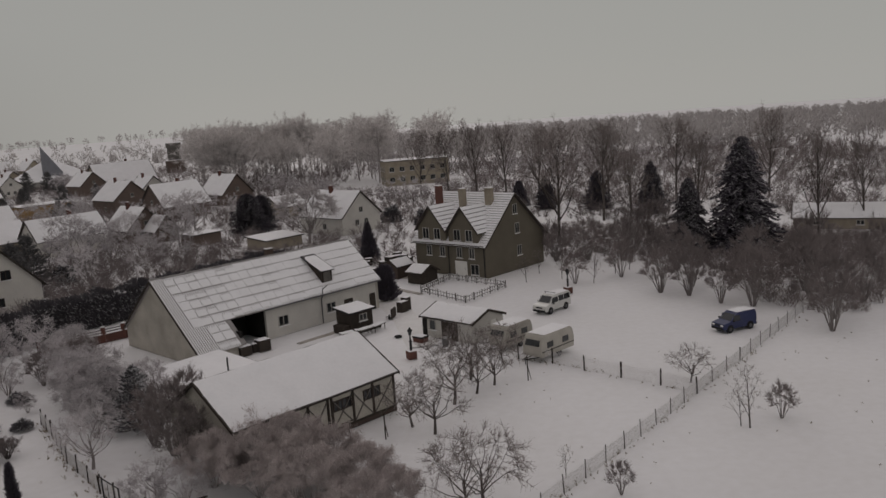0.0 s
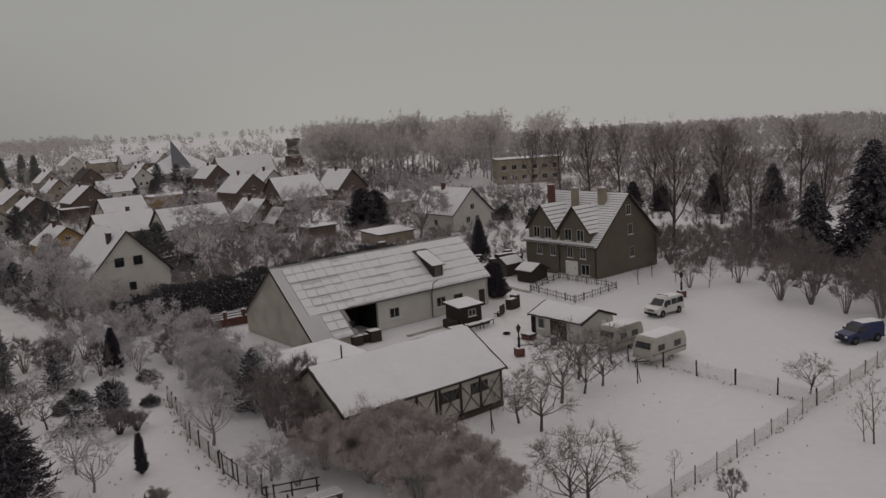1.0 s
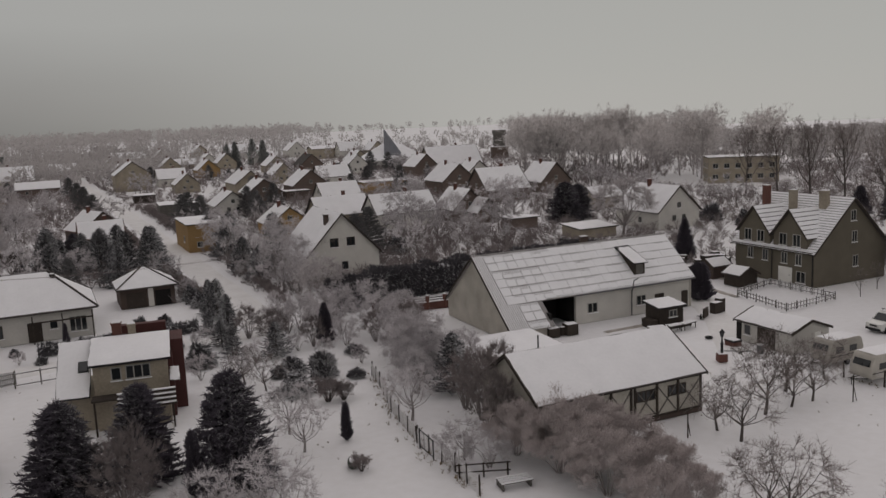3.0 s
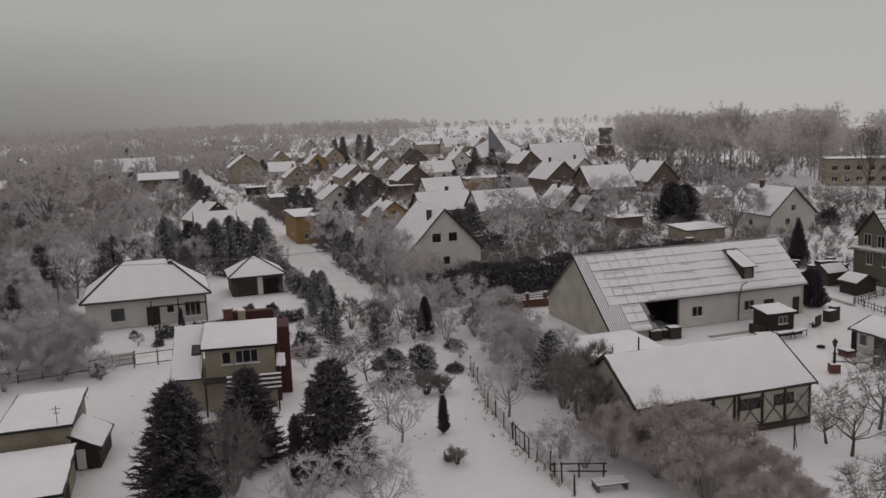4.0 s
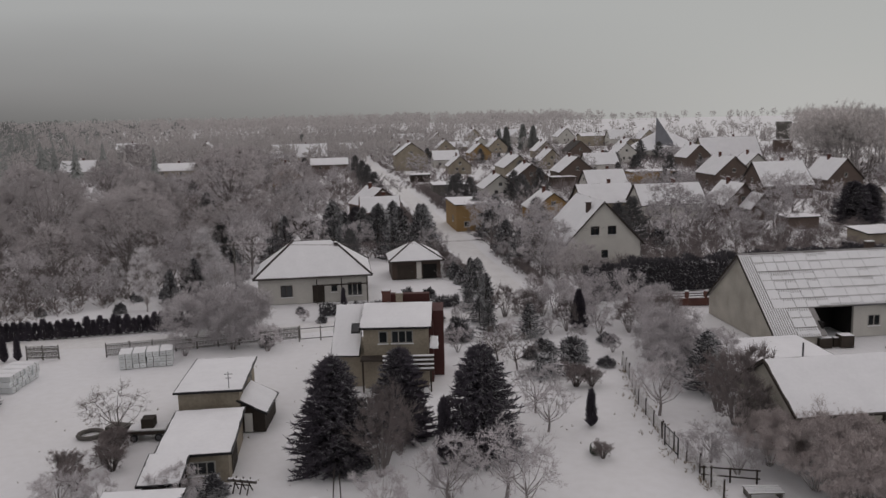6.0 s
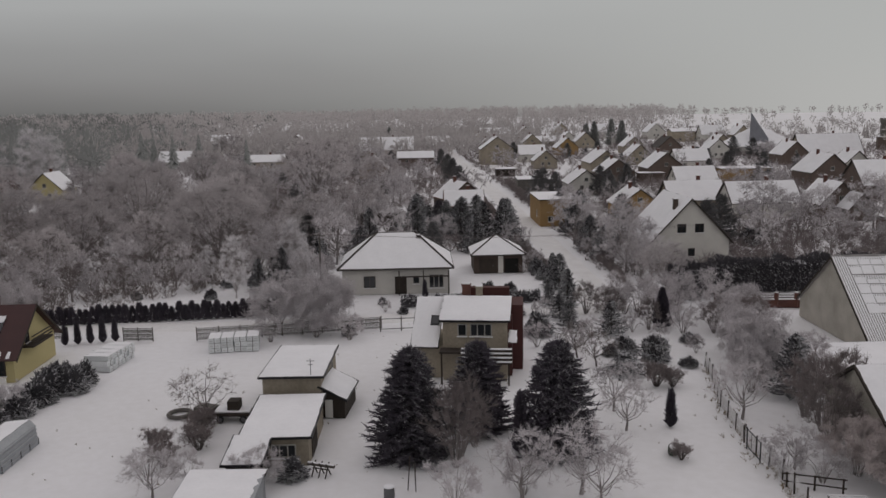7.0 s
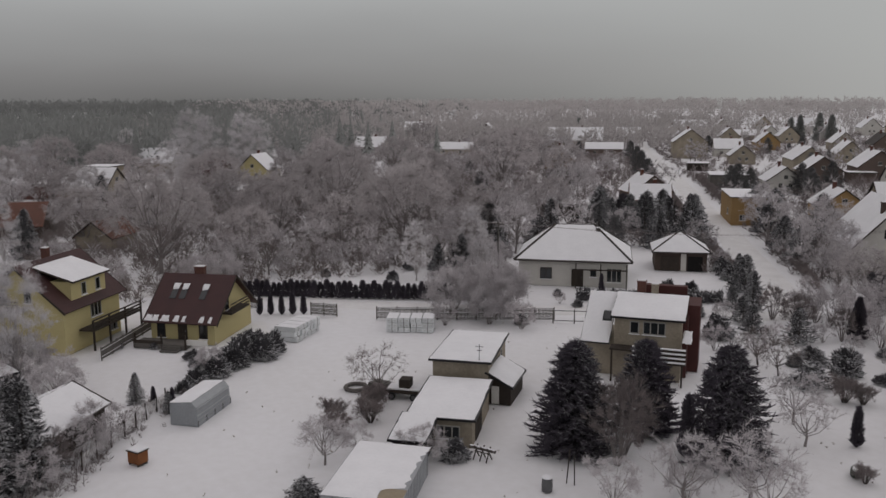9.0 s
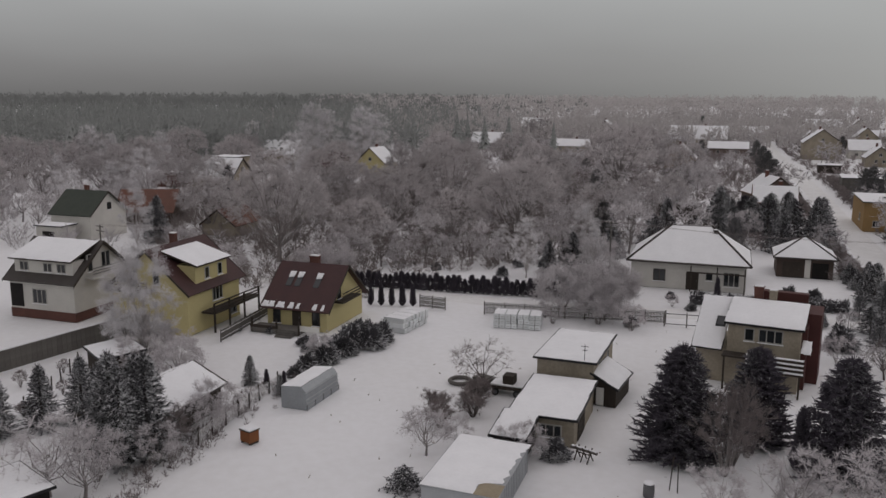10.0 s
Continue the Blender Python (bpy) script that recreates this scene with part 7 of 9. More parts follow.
def bushy_fir(seed, height, radius, boughs, fill, length, r, tip=0.25, belly=0.68, foot=0.05):
    """A broad conifer with boughs at all heights, each a finger of short sprays that turns up at its end."""
    rng = random.Random(seed)
    trunk, crown = Shape(), Shape()
    trunk.tube([Vector((0, 0, -0.1)), Vector((0, 0, height * 0.6)), Vector((0, 0, height * 0.97))], [height * 0.02 + 0.05, height * 0.011 + 0.03, 0.02], 7)
    for b in range(boughs):
        f = ((b + rng.random()) / boughs) ** 1.15
        a = b * 2.39996 + rng.uniform(-0.3, 0.3)
        lumpy = 1 + 0.35 * noise.noise((math.cos(a) * 1.5 + seed, math.sin(a) * 1.5, f * 3.0))
        ln = radius * (1 - f) ** belly * rng.uniform(0.6, 1.12) * lumpy + 0.15
        out = Vector((math.cos(a), math.sin(a), 0))
        side = Vector((-out.y, out.x, 0))
        z0 = height * (foot + (0.95 - foot) * f)
        sag = rng.uniform(0.05, 0.3)
        for i in range(fill):
            g0 = math.sqrt((i + rng.random()) / fill)
            p = Vector((0, 0, z0)) + out * ln * g0 + Vector((0, 0, ln * (-sag * g0 + tip * g0 ** 3)))
            t = (out * rng.uniform(0.2, 1.0) + side * rng.uniform(-0.9, 0.9) + Vector((0, 0, rng.uniform(-0.35, 0.7)))).normalized()
            crown.spike(p - t * length * 0.2, p + t * length * rng.uniform(0.6, 1.2), r * rng.uniform(0.7, 1.4))
    for k in range(6):
        crown.spike(Vector((0, 0, height * 0.93)), Vector((math.cos(k) * 0.2, math.sin(k) * 0.2, height * 1.02)), 0.05)
    return trunk, crown


def column(seed, height, radius, count, taper=1.0, length=0.35, r=0.07):
    """A dense upright evergreen of short sprays."""
    rng = random.Random(seed)
    trunk, crown = Shape(), Shape()
    trunk.cyl((0, 0, -0.1), (0, 0, height * 0.8), 0.08, 0.03, 6)
    for i in range(count):
        f = rng.random() ** 0.9
        rad = radius * (min(1.0, f * 5 + 0.35)) * max(0.03, (1 - f) ** (0.55 * taper)) * rng.uniform(0.55, 1.0)
        a = rng.uniform(0, 2 * math.pi)
        rad *= 1 + 0.45 * noise.noise((math.cos(a) * 2.2 + seed, math.sin(a) * 2.2, f * height * 0.7))
        p = Vector((math.cos(a) * rad, math.sin(a) * rad, 0.05 + f * height * 0.97))
        d = (Vector((math.cos(a), math.sin(a), 0)) * 0.7 + Vector((0, 0, rng.uniform(0.2, 1.0)))).normalized()
        crown.spike(p - d * length * 0.4, p + d * length * rng.uniform(0.5, 1.1), r * rng.uniform(0.7, 1.4))
    return trunk, crown


def mound(seed, radius, height, count, length=0.3, r=0.06):
    """A low rounded bush of short sprays."""
    rng = random.Random(seed)
    trunk, crown = Shape(), Shape()
    for k in range(5):
        a = k * 1.256
        trunk.cyl((0, 0, -0.05), (math.cos(a) * radius * 0.5, math.sin(a) * radius * 0.5, height * 0.6), 0.05, 0.02, 5)
    for i in range(count):
        d = rand_dir(rng)
        d.z = abs(d.z)
        lump = 0.75 + 0.3 * noise.noise(d * 2.2 + Vector((seed, 0, 0)))
        k = rng.uniform(0.6, 1.0) * lump
        p = Vector((d.x * radius * k, d.y * radius * k, 0.08 + d.z * height * k))
        t = (d + rand_dir(rng) * 0.6).normalized()
        crown.spike(p - t * length * 0.3, p + t * length * rng.uniform(0.5, 1.2), r * rng.uniform(0.7, 1.4))
    return trunk, crown


def rime_bush(seed, radius, height, stems, twigs, twig_len=0.5, twig_r=0.02):
    return bare_tree(seed, height * 1.5, 0.07, 0.3, radius / height * 0.75, (4, 3), twigs, twig_len, twig_r, 0.12, stems)


KINDS = {
    # name: (builder, limb material, crown material, label, category)
    "linden": (lambda: bare_tree(1, 21, 0.4, 0.26, 0.55, (14, 5, 4), 13, 1.15, 0.026), BARK, TWIG_DARK, "tall bare linden with dark twigs and light rime", "tree"),
    "grove": (lambda: bare_tree(2, 23, 0.34, 0.36, 0.55, (10, 5, 4), 16, 1.7, 0.045), BARK_RIME_HAZE, TWIG_GROVE, "tall bare rimed tree of the grove, paled for haze", "tree"),
    "grove_b": (lambda: bare_tree(12, 21, 0.32, 0.32, 0.62, (10, 5, 4), 16, 1.7, 0.045), BARK_RIME_HAZE, TWIG_GROVE, "tall bare rimed tree of the grove, paled for haze", "tree"),
    "rimed_oak": (lambda: dome_tree(3, 14.6, 7.6, 1.8, 26, 640, 26, 0.85, 0.0155, 0.34, core=0.66, lump=0.36, up=0.3, low=-0.3, branch=0.03), BARK_FROST, TWIG_CROWN, "broad bare tree covered with grey rime", "tree"),
    "rimed_oak_b": (lambda: dome_tree(23, 12.8, 7.4, 1.6, 24, 620, 26, 0.85, 0.0155, 0.32, core=0.66, lump=0.40, up=0.3, low=-0.3, branch=0.03), BARK_FROST, TWIG_CROWN, "broad bare tree covered with grey rime", "tree"),
    "garden_tree": (lambda: dome_tree(33, 6.6, 3.4, 1.2, 10, 90, 12, 0.6, 0.032, 0.14, lump=0.45, branch=0.026, puffs=22, puff_r=1.0), BARK_FROST, TWIG_RIME, "small garden tree grey with rime", "tree"),
    "far_tree": (lambda: dome_tree(35, 6.4, 3.5, 1.2, 9, 56, 9, 0.9, 0.045, 0.15, lump=0.5, branch=0.035), BARK_FROST, TWIG_RIME, "rimed garden tree between the village houses", "tree"),
    # the next two are far conifers with haze put into the needle colour
    "hazed_spruce": (lambda: bushy_fir(6, 14.0, 3.6, 260, 14, 0.9, 0.12), BARK_FROST, NEEDLE_HAZE, "tall far spruce, its grey painted in place of haze", "conifer"),
    "hazed_pine": (lambda: bushy_fir(14, 6.6, 2.8, 150, 12, 0.5, 0.08), BARK_FROST, NEEDLE_GREY, "bushy far pine, greyed in colour to stand for haze", "conifer"),
    "garden_bush": (lambda: dome_tree(34, 3.2, 2.3, 0.2, 9, 40, 12, 0.7, 0.036, 0.1, stems=2, lump=0.5, low=-0.8, branch=0.03), BARK_FROST, TWIG_BROWN, "wide garden bush of brown rimed twigs", "shrub"),
    "birch": (lambda: dome_tree(4, 11.5, 3.0, 0.6, 20, 420, 20, 0.5, 0.0155, 0.14, lump=0.45, up=-0.1, narrow=0.45, low=-0.95, branch=0.012, puffs=80, puff_r=0.8), BARK_RIME_HAZE, TWIG_WHITE, "slender birch white with rime", "tree"),
    "apple": (lambda: dome_tree(5, 4.6, 2.8, 0.9, 11, 110, 11, 0.5, 0.0105, 0.11, lump=0.4, up=0.12, branch=0.014, core=0.45, low=-0.6), BARK, TWIG_DARK, "small bare fruit tree in the snow", "tree"),
    "apple_b": (lambda: dome_tree(15, 3.9, 2.6, 0.7, 11, 110, 11, 0.48, 0.0105, 0.10, lump=0.45, up=0.12, branch=0.014, core=0.45, low=-0.6), BARK, TWIG_DARK, "small bare fruit tree in the snow", "tree"),
    "apple_rime": (lambda: dome_tree(25, 3.9, 2.3, 0.7, 10, 120, 13, 0.42, 0.012, 0.10, lump=0.45, up=0.3, branch=0.014, core=0.45), BARK_FROST, TWIG_RIME, "small fruit tree white with rime", "tree"),
    "young_tree": (lambda: bare_tree(6, 5.0, 0.07, 0.2, 0.5, (7, 4), 7, 0.5, 0.012), BARK, TWIG_DARK, "thin young tree without leaves", "tree"),
    "shrub": (lambda: dome_tree(7, 4.2, 1.75, 0.3, 22, 150, 16, 0.6, 0.0105, 0.1, stems=2, lump=0.4, up=1.0, low=-0.4, branch=0.013), BARK_FROST, TWIG_BROWN, "tall bare shrub with many rimed stems", "shrub"),
    "shrub_rime": (lambda: dome_tree(8, 3.8, 2.2, 0.0, 12, 120, 16, 0.36, 0.019, 0.09, stems=2, lump=0.45, low=-0.5, branch=0.014, puffs=24, puff_r=0.65), BARK_FROST, TWIG_RIME, "wide shrub grey with rime", "shrub"),
    "thicket": (lambda: dome_tree(9, 4.1, 2.6, 0.0, 14, 720, 26, 0.26, 0.015, 0.08, stems=2, lump=0.5, up=0.35, low=-0.5, branch=0.009, puffs=64, puff_r=0.66), BARK_FROST, TWIG_THICK, "dense rounded shrub of brown rimed twigs", "shrub"),
    "willow": (lambda: dome_tree(10, 5.0, 3.2, 0.0, 16, 620, 20, 0.36, 0.016, 0.09, stems=2, lump=0.4, low=-0.7, branch=0.012, puffs=80, puff_r=0.85), BARK_FROST, TWIG_RIME, "spreading willow shrub white with rime", "shrub"),
    "broom": (lambda: rime_bush(11, 1.0, 1.6, 14, 16, 0.4, 0.012), BARK, TWIG_BROWN, "low brown shrub of upright shoots", "shrub"),
    "spruce": (lambda: conifer(1, 14.5, 4.6, 40, 15, 0.42, 20, 0.08, 0.62), BARK, NEEDLE, "tall dark spruce with a little snow", "conifer"),
    "spruce_wide": (lambda: bushy_fir(2, 7.4, 2.75, 640, 24, 0.40, 0.045, 0.15, 0.5, 0.02), BARK, NEEDLE, "broad dark green conifer dusted with snow", "conifer"),
    "spruce_small": (lambda: bushy_fir(3, 4.6, 1.5, 260, 15, 0.26, 0.034, 0.1, 0.8, 0.03), BARK, NEEDLE_SNOW, "young spruce dusted with snow", "conifer"),
    "dwarf_spruce": (lambda: conifer(5, 2.0, 1.9, 9, 13, 0.25, 8, 0.06), BARK, NEEDLE_SNOW, "low spreading spruce laden with snow", "conifer"),
    "pine": (lambda: bushy_fir(4, 6.2, 2.7, 200, 15, 0.42, 0.06), BARK, NEEDLE_SNOW, "bushy pine dusted with snow", "conifer"),
    "thuja": (lambda: column(1, 4.0, 0.62, 1300), BARK, NEEDLE, "slim dark column of clipped thuja", "conifer"),
    "thuja_cone": (lambda: column(2, 5.6, 1.5, 2600, 1.5, 0.45, 0.09), BARK, NEEDLE, "dark cone-shaped thuja beside the yard", "conifer"),
    "thuja_fat": (lambda: column(4, 3.6, 1.3, 2000, 0.6, 0.4, 0.08), BARK, NEEDLE, "stout dark thuja with rounded top", "conifer"),
    "hedge_thuja": (lambda: column(3, 2.3, 0.8, 520, 1.1, 0.3, 0.07), BARK, NEEDLE, "small dark thuja of the lane hedge", "conifer"),
    "evergreen": (lambda: mound(1, 1.7, 2.6, 1500, 0.38, 0.08), BARK, NEEDLE_SNOW, "rounded dark evergreen flecked with snow", "shrub"),
    "juniper": (lambda: mound(2, 1.2, 0.9, 900, 0.3, 0.06), BARK, NEEDLE_SNOW, "low juniper with snow on its tufts", "shrub"),
}
built = {}
NAMES = {"conifer": "conifer", "tree": "tree", "shrub": "shrub"}


def plant(kind, x, y, size=1.0, turn=None, squash=1.0, group=""):
    """A plant at plan place x, y."""
    rng = random.Random(round(x * 31.7 + y * 17.3, 3))
    turn = rng.uniform(0, 360) if turn is None else turn
    m = pose(x * S, y * S, lift(x * S, y * S), 0, 0, turn) @ Matrix.Diagonal((size, size, size * squash, 1))
    if kind in built:
        return copy_thing(built[kind], m)
    make, limb_mat, crown_mat, label, category = KINDS[kind]
    limbs, crown = make()
    e = tagged(new(NAMES[category]), label, category, group)
    part("trunk", limbs, limb_mat, e)
    part("crown", crown, crown_mat, e)
    built[kind] = e
    e.matrix_world = m
    return e


# copies multiply their model's scale, so every model is first set at scale one
FIRST = {}
OAKS = []


def plant_all(rows):
    for row in rows:
        kind, x, y, *rest = row
        if kind.startswith("rimed_oak"):
            if any(math.hypot(x - ox, y - oy) < 8.2 for ox, oy in OAKS):
                continue
            OAKS.append((x, y))
        size = rest[0] if rest else 1.0
        squash = rest[1] if len(rest) > 1 else 1.0
        if kind not in built:
            e = plant(kind, x, y, 1.0)
            e.scale = (size, size, size * squash)
            FIRST[kind] = (size, squash)
        else:
            s0, q0 = FIRST[kind]
            plant(kind, x, y, size / s0, None, squash / q0)


plant_all([
    # orchard and paddock
    ("apple", 1.8, 51.8, 1.05), ("apple_b", 0.4, 53.4), ("apple", 3.5, 56.9, 1.2), ("apple_b", 5.2, 62.0, 1.3), ("apple_b", 6.8, 60.2), ("apple", 5.3, 58.7, 0.9), ("apple", 8.2, 65.5, 0.8),
    ("apple_b", 3.7, 41.2, 1.25), ("apple", 2.6, 40.6, 1.0), ("apple_b", 20.6, 56.8, 0.8), ("young_tree", 21.1, 48.0, 0.95), ("shrub", 23.6, 49.0, 0.62), ("young_tree", 20.7, 48.4, 0.6),
    ("young_tree", 8.6, 43.6, 0.45), ("shrub", 11.0, 41.0, 0.5),
    # rows behind the parking place
    ("linden", 23.9, 117, 0.76, 1.3), ("linden", 53.8, 101.6, 0.5, 1.7), ("linden", 65.2, 110.9, 0.46, 1.65), ("linden", 46.9, 124.6, 0.5, 1.65), ("spruce_wide", 38.4, 152, 1.1), ("linden", 35.7, 137.5, 0.68, 1.35), ("linden", 38.5, 131, 0.5, 1.4), ("young_tree", 35.2, 121, 2.4), ("young_tree", 36.6, 119, 2.2),
    ("linden", 20, 187, 0.71, 1.3), ("linden", 14, 192, 0.68, 1.3), ("linden", 26, 183, 0.71, 1.3), ("linden", 32, 176, 0.68, 1.3), ("linden", 8, 200, 0.68, 1.3), ("linden", 44, 165, 0.68, 1.3), ("linden", 56, 160, 0.68, 1.3), ("linden", 70, 150, 0.71, 1.3),
    ("spruce", 37.6, 103, 0.78), ("spruce", 43.8, 101.2, 1.16), ("spruce", 45, 141, 0.72), ("spruce_wide", 30, 158, 0.9), ("spruce_wide", 26, 165, 0.8),
    ("young_tree", 22.3, 91.5, 0.7), ("young_tree", 19.5, 95.3, 0.7), ("young_tree", 15.2, 94.9, 0.75), ("young_tree", 25.9, 95.5, 0.8), ("young_tree", 24, 98, 0.8), ("young_tree", 28, 97, 0.8), ("young_tree", 17.5, 99, 0.75),
    ("shrub", 26, 93.3, 1.1), ("shrub", 27.6, 84.3, 1.3), ("shrub", 20.3, 92.0, 1.0), ("shrub", 29.8, 82, 1.2), ("shrub", 31.5, 78, 1.1), ("shrub", 33.8, 76, 1.5), ("shrub", 35.4, 79, 1.4), ("shrub", 31.6, 86, 1.5), ("shrub", 30, 91, 1.4),
    ("shrub", 36.2, 66, 1.35), ("shrub", 38.2, 69.5, 1.5), ("shrub", 39.6, 76, 1.6), ("shrub", 37.6, 84, 1.7), ("shrub", 41, 80, 1.7), ("shrub", 43.5, 74, 1.5), ("shrub", 33, 95, 1.5), ("shrub", 29, 103, 1.5),
    ("shrub", 46, 88, 1.8), ("shrub", 49, 80, 1.8), ("shrub", 25, 105, 1.5), ("shrub", 32, 108, 1.6), ("shrub", 36, 112, 1.7), ("shrub", 21, 106, 1.4),
    # beside the house and the barn
    ("thuja_cone", -3.2, 116, 1.15), ("thuja_fat", -1.0, 91.6, 1.25), ("evergreen", -3.2, 121, 1.2), ("evergreen", -6, 118, 1.0),
    ("thicket", -9, 113, 1.0), ("rimed_oak_b", -13.6, 139.8, 0.82), ("spruce_wide", -26.0, 157.6, 1.6, 0.72), ("spruce_wide", -24.0, 161, 1.3, 0.8), ("evergreen", 0.5, 157, 1.6), ("evergreen", 6, 150, 1.4),
    # garden below
    ("thuja", -22.9, 47.2, 0.72), ("thuja_cone", -34.8, 69.4, 0.78), ("dwarf_spruce", -30.6, 55.2, 1.1), ("juniper", -27.6, 59.9, 0.9), ("juniper", -30.4, 59.6, 1.4), ("broom", -27.4, 54.0, 1.0), ("broom", -26.4, 54.6, 0.8),
    ("apple_rime", -27.2, 47.4, 1.05), ("apple_rime", -24.8, 44.8, 0.95), ("apple_b", -33.4, 55.4, 0.85), ("juniper", -34.4, 61.6, 1.1), ("juniper", -32, 62.6, 1.4), ("evergreen", -34.0, 58.6, 0.55), ("broom", -20.0, 42.8, 0.55),
    ("pine", -41.6, 64, 0.5), ("pine", -44.2, 66.4, 0.5), ("evergreen", -42.6, 60.4, 1.1), ("pine", -37.4, 64.6, 0.6), ("shrub", -39, 67, 1.0), ("shrub_rime", -36.4, 71.6, 1.1),
    ("spruce_wide", -32.8, 33.0, 1.08), ("spruce_wide", -32.4, 38.9, 0.95), ("spruce_wide", -26.5, 39.3, 1.1), ("thuja", -28.0, 37.6, 1.1), ("shrub", -30.6, 35.0, 1.3), ("shrub", -29.8, 33.6, 1.2),
    ("apple_rime", -22.2, 35.2, 1.25), ("apple_rime", -24.4, 32.8, 1.1), ("shrub_rime", -26.8, 30.0, 0.8), ("shrub_rime", -24.6, 33.2, 0.7), ("apple_rime", -20.6, 34.6, 1.0),
    ("evergreen", -36.0, 26.4, 0.7), ("shrub_rime", -36.8, 24.6, 0.75), ("dwarf_spruce", -36.7, 16.9, 0.75),
    ("apple", -47.6, 28.2, 0.95), ("broom", -46.0, 26.8, 0.9), ("broom", -46.8, 27.4, 0.8), ("broom", -45.6, 23.6, 0.85), ("apple_rime", -40.0, 19.9, 0.82), ("apple_rime", -41.4, 20.5, 0.7), ("broom", -44.0, 25.4, 0.9), ("broom", -43.4, 22.6, 0.85), ("shrub_rime", -40.2, 22.2, 0.6),
    # thick growth by the shed
    ("thicket", -7.2, 48.2, 1.0), ("thicket", -4.6, 46.4, 0.88), ("thicket", -2.6, 44.2, 0.8), ("thicket", -9.6, 50.2, 0.95), ("thicket", -8.4, 45.0, 1.05), ("thicket", -5.4, 42.6, 0.98), ("thicket", -1.0, 41.8, 0.68), ("thicket", -2.6, 40.4, 0.8), ("thicket", -11.4, 47.0, 0.9), ("thicket", -6.4, 44.6, 1.02), ("thicket", -12.6, 51.4, 0.9),
    ("shrub", -13.6, 49.4, 1.25), ("shrub", -15.0, 52.4, 1.35), ("shrub", -14.6, 55.8, 1.25), ("shrub", -16.8, 54.4, 1.1), ("shrub_rime", -12.6, 44.8, 0.75), ("shrub_rime", -14.6, 44.4, 0.7), ("apple_rime", -14.4, 45.6, 0.8),
    ("pine", -18.6, 57.6, 0.88), ("apple_rime", -19.8, 51.4, 1.2), ("shrub_rime", -21.4, 57.0, 1.1), ("shrub_rime", -23.6, 62.4, 1.25), ("shrub_rime", -22.0, 60.0, 1.1), ("spruce_small", -21.8, 62, 0.9), ("shrub_rime", -25.4, 66.2, 1.2), ("shrub_rime", -19.4, 62.6, 1.0),
    ("shrub_rime", -28, 72, 1.2), ("shrub_rime", -31, 75, 1.2), ("shrub", -26.6, 70.4, 1.1), ("young_tree", -25.4, 64.0, 0.8), ("young_tree", -23.8, 66.8, 0.9), ("shrub_rime", -20.5, 66.0, 0.9),
    ("shrub_rime", -38, 74.6, 1.2), ("rimed_oak_b", -41.4, 83.0, 0.5), ("rimed_oak_b", -46.6, 87.4, 0.45), ("rimed_oak_b", -38, 88, 0.45), ("shrub_rime", -50, 92, 1.1),
    # lane and bungalow
    ("willow", -63.4, 46.6, 1.05), ("willow", -60.2, 49.6, 1.2), ("willow", -65.6, 50.6, 0.9), ("willow", -58.4, 47.2, 0.75), ("willow", -63.0, 52.4, 0.9), ("shrub_rime", -60.6, 43.6, 0.8),
    ("evergreen", -56.4, 49.4, 0.55), ("shrub_rime", -55.2, 48.4, 0.8), ("evergreen", -55.8, 60.8, 0.65), ("evergreen", -53.2, 62.6, 0.6), ("evergreen", -58, 58.4, 0.45), ("thuja", -70.8, 58.2, 0.62), ("thuja", -61.0, 65.0, 0.6), ("thuja", -73.6, 59.6, 0.5),
    ("evergreen", -56.4, 70.4, 0.8), ("evergreen", -55, 72.6, 0.7), ("pine", -71, 94, 0.6), ("pine", -76, 92, 1.1), ("spruce_small", -75.0, 91, 1.4), ("spruce_small", -83.4, 88, 1.5),
    ("evergreen", -82, 84, 1.1), ("shrub_rime", -86, 96, 1.4), ("pine", -90, 110, 1.1),
    ("spruce_small", -79.0, 56.0, 1.0), ("birch", -78.4, 52.4, 0.75), ("spruce_small", -81, 61, 1.1), ("spruce_small", -87, 72, 1.2),
    # west gardens
    ("birch", -66.0, 7.9, 1.0), ("birch", -67.4, 7.0, 0.82), ("shrub_rime", -68.4, 8.6, 1.1), ("shrub_rime", -65.4, 8.6, 1.1), ("shrub_rime", -62.6, 7.2, 1.05), ("shrub_rime", -63.6, 10.0, 0.9), ("shrub_rime", -60.6, 9.6, 1.0), ("shrub_rime", -58.6, 8.0, 0.9),
    ("spruce_small", -49.8, 3.6, 1.5), ("spruce_small", -48.0, 5.4, 1.55), ("spruce_small", -50.8, 5.2, 1.35), ("spruce_small", -47.0, 3.8, 1.3), ("spruce_small", -49.2, 3.0, 1.2), ("spruce_small", -51.6, 3.2, 1.2), ("spruce_small", -54.6, -2.6, 1.05), ("spruce_small", -55, 0.0, 1.05), ("spruce_small", -55, 2.4, 1.1), ("spruce_small", -53.4, -4.6, 1.0),
    ("apple_rime", -44.6, -0.2, 1.3), ("apple_rime", -43.2, 1.4, 1.2), ("shrub_rime", -45.4, 2.2, 1.0), ("shrub_rime", -46.2, 5.6, 0.8), ("shrub", -47.4, 6.8, 0.7), ("shrub_rime", -49.4, 8.8, 0.8), ("shrub_rime", -50.8, 10.2, 0.9),
    ("spruce_small", -57.0, 14.0, 0.55), ("thuja", -55.6, 14.8, 0.4), ("thuja", -54.6, 15.8, 0.4), ("spruce_small", -53.6, 15.2, 0.4),
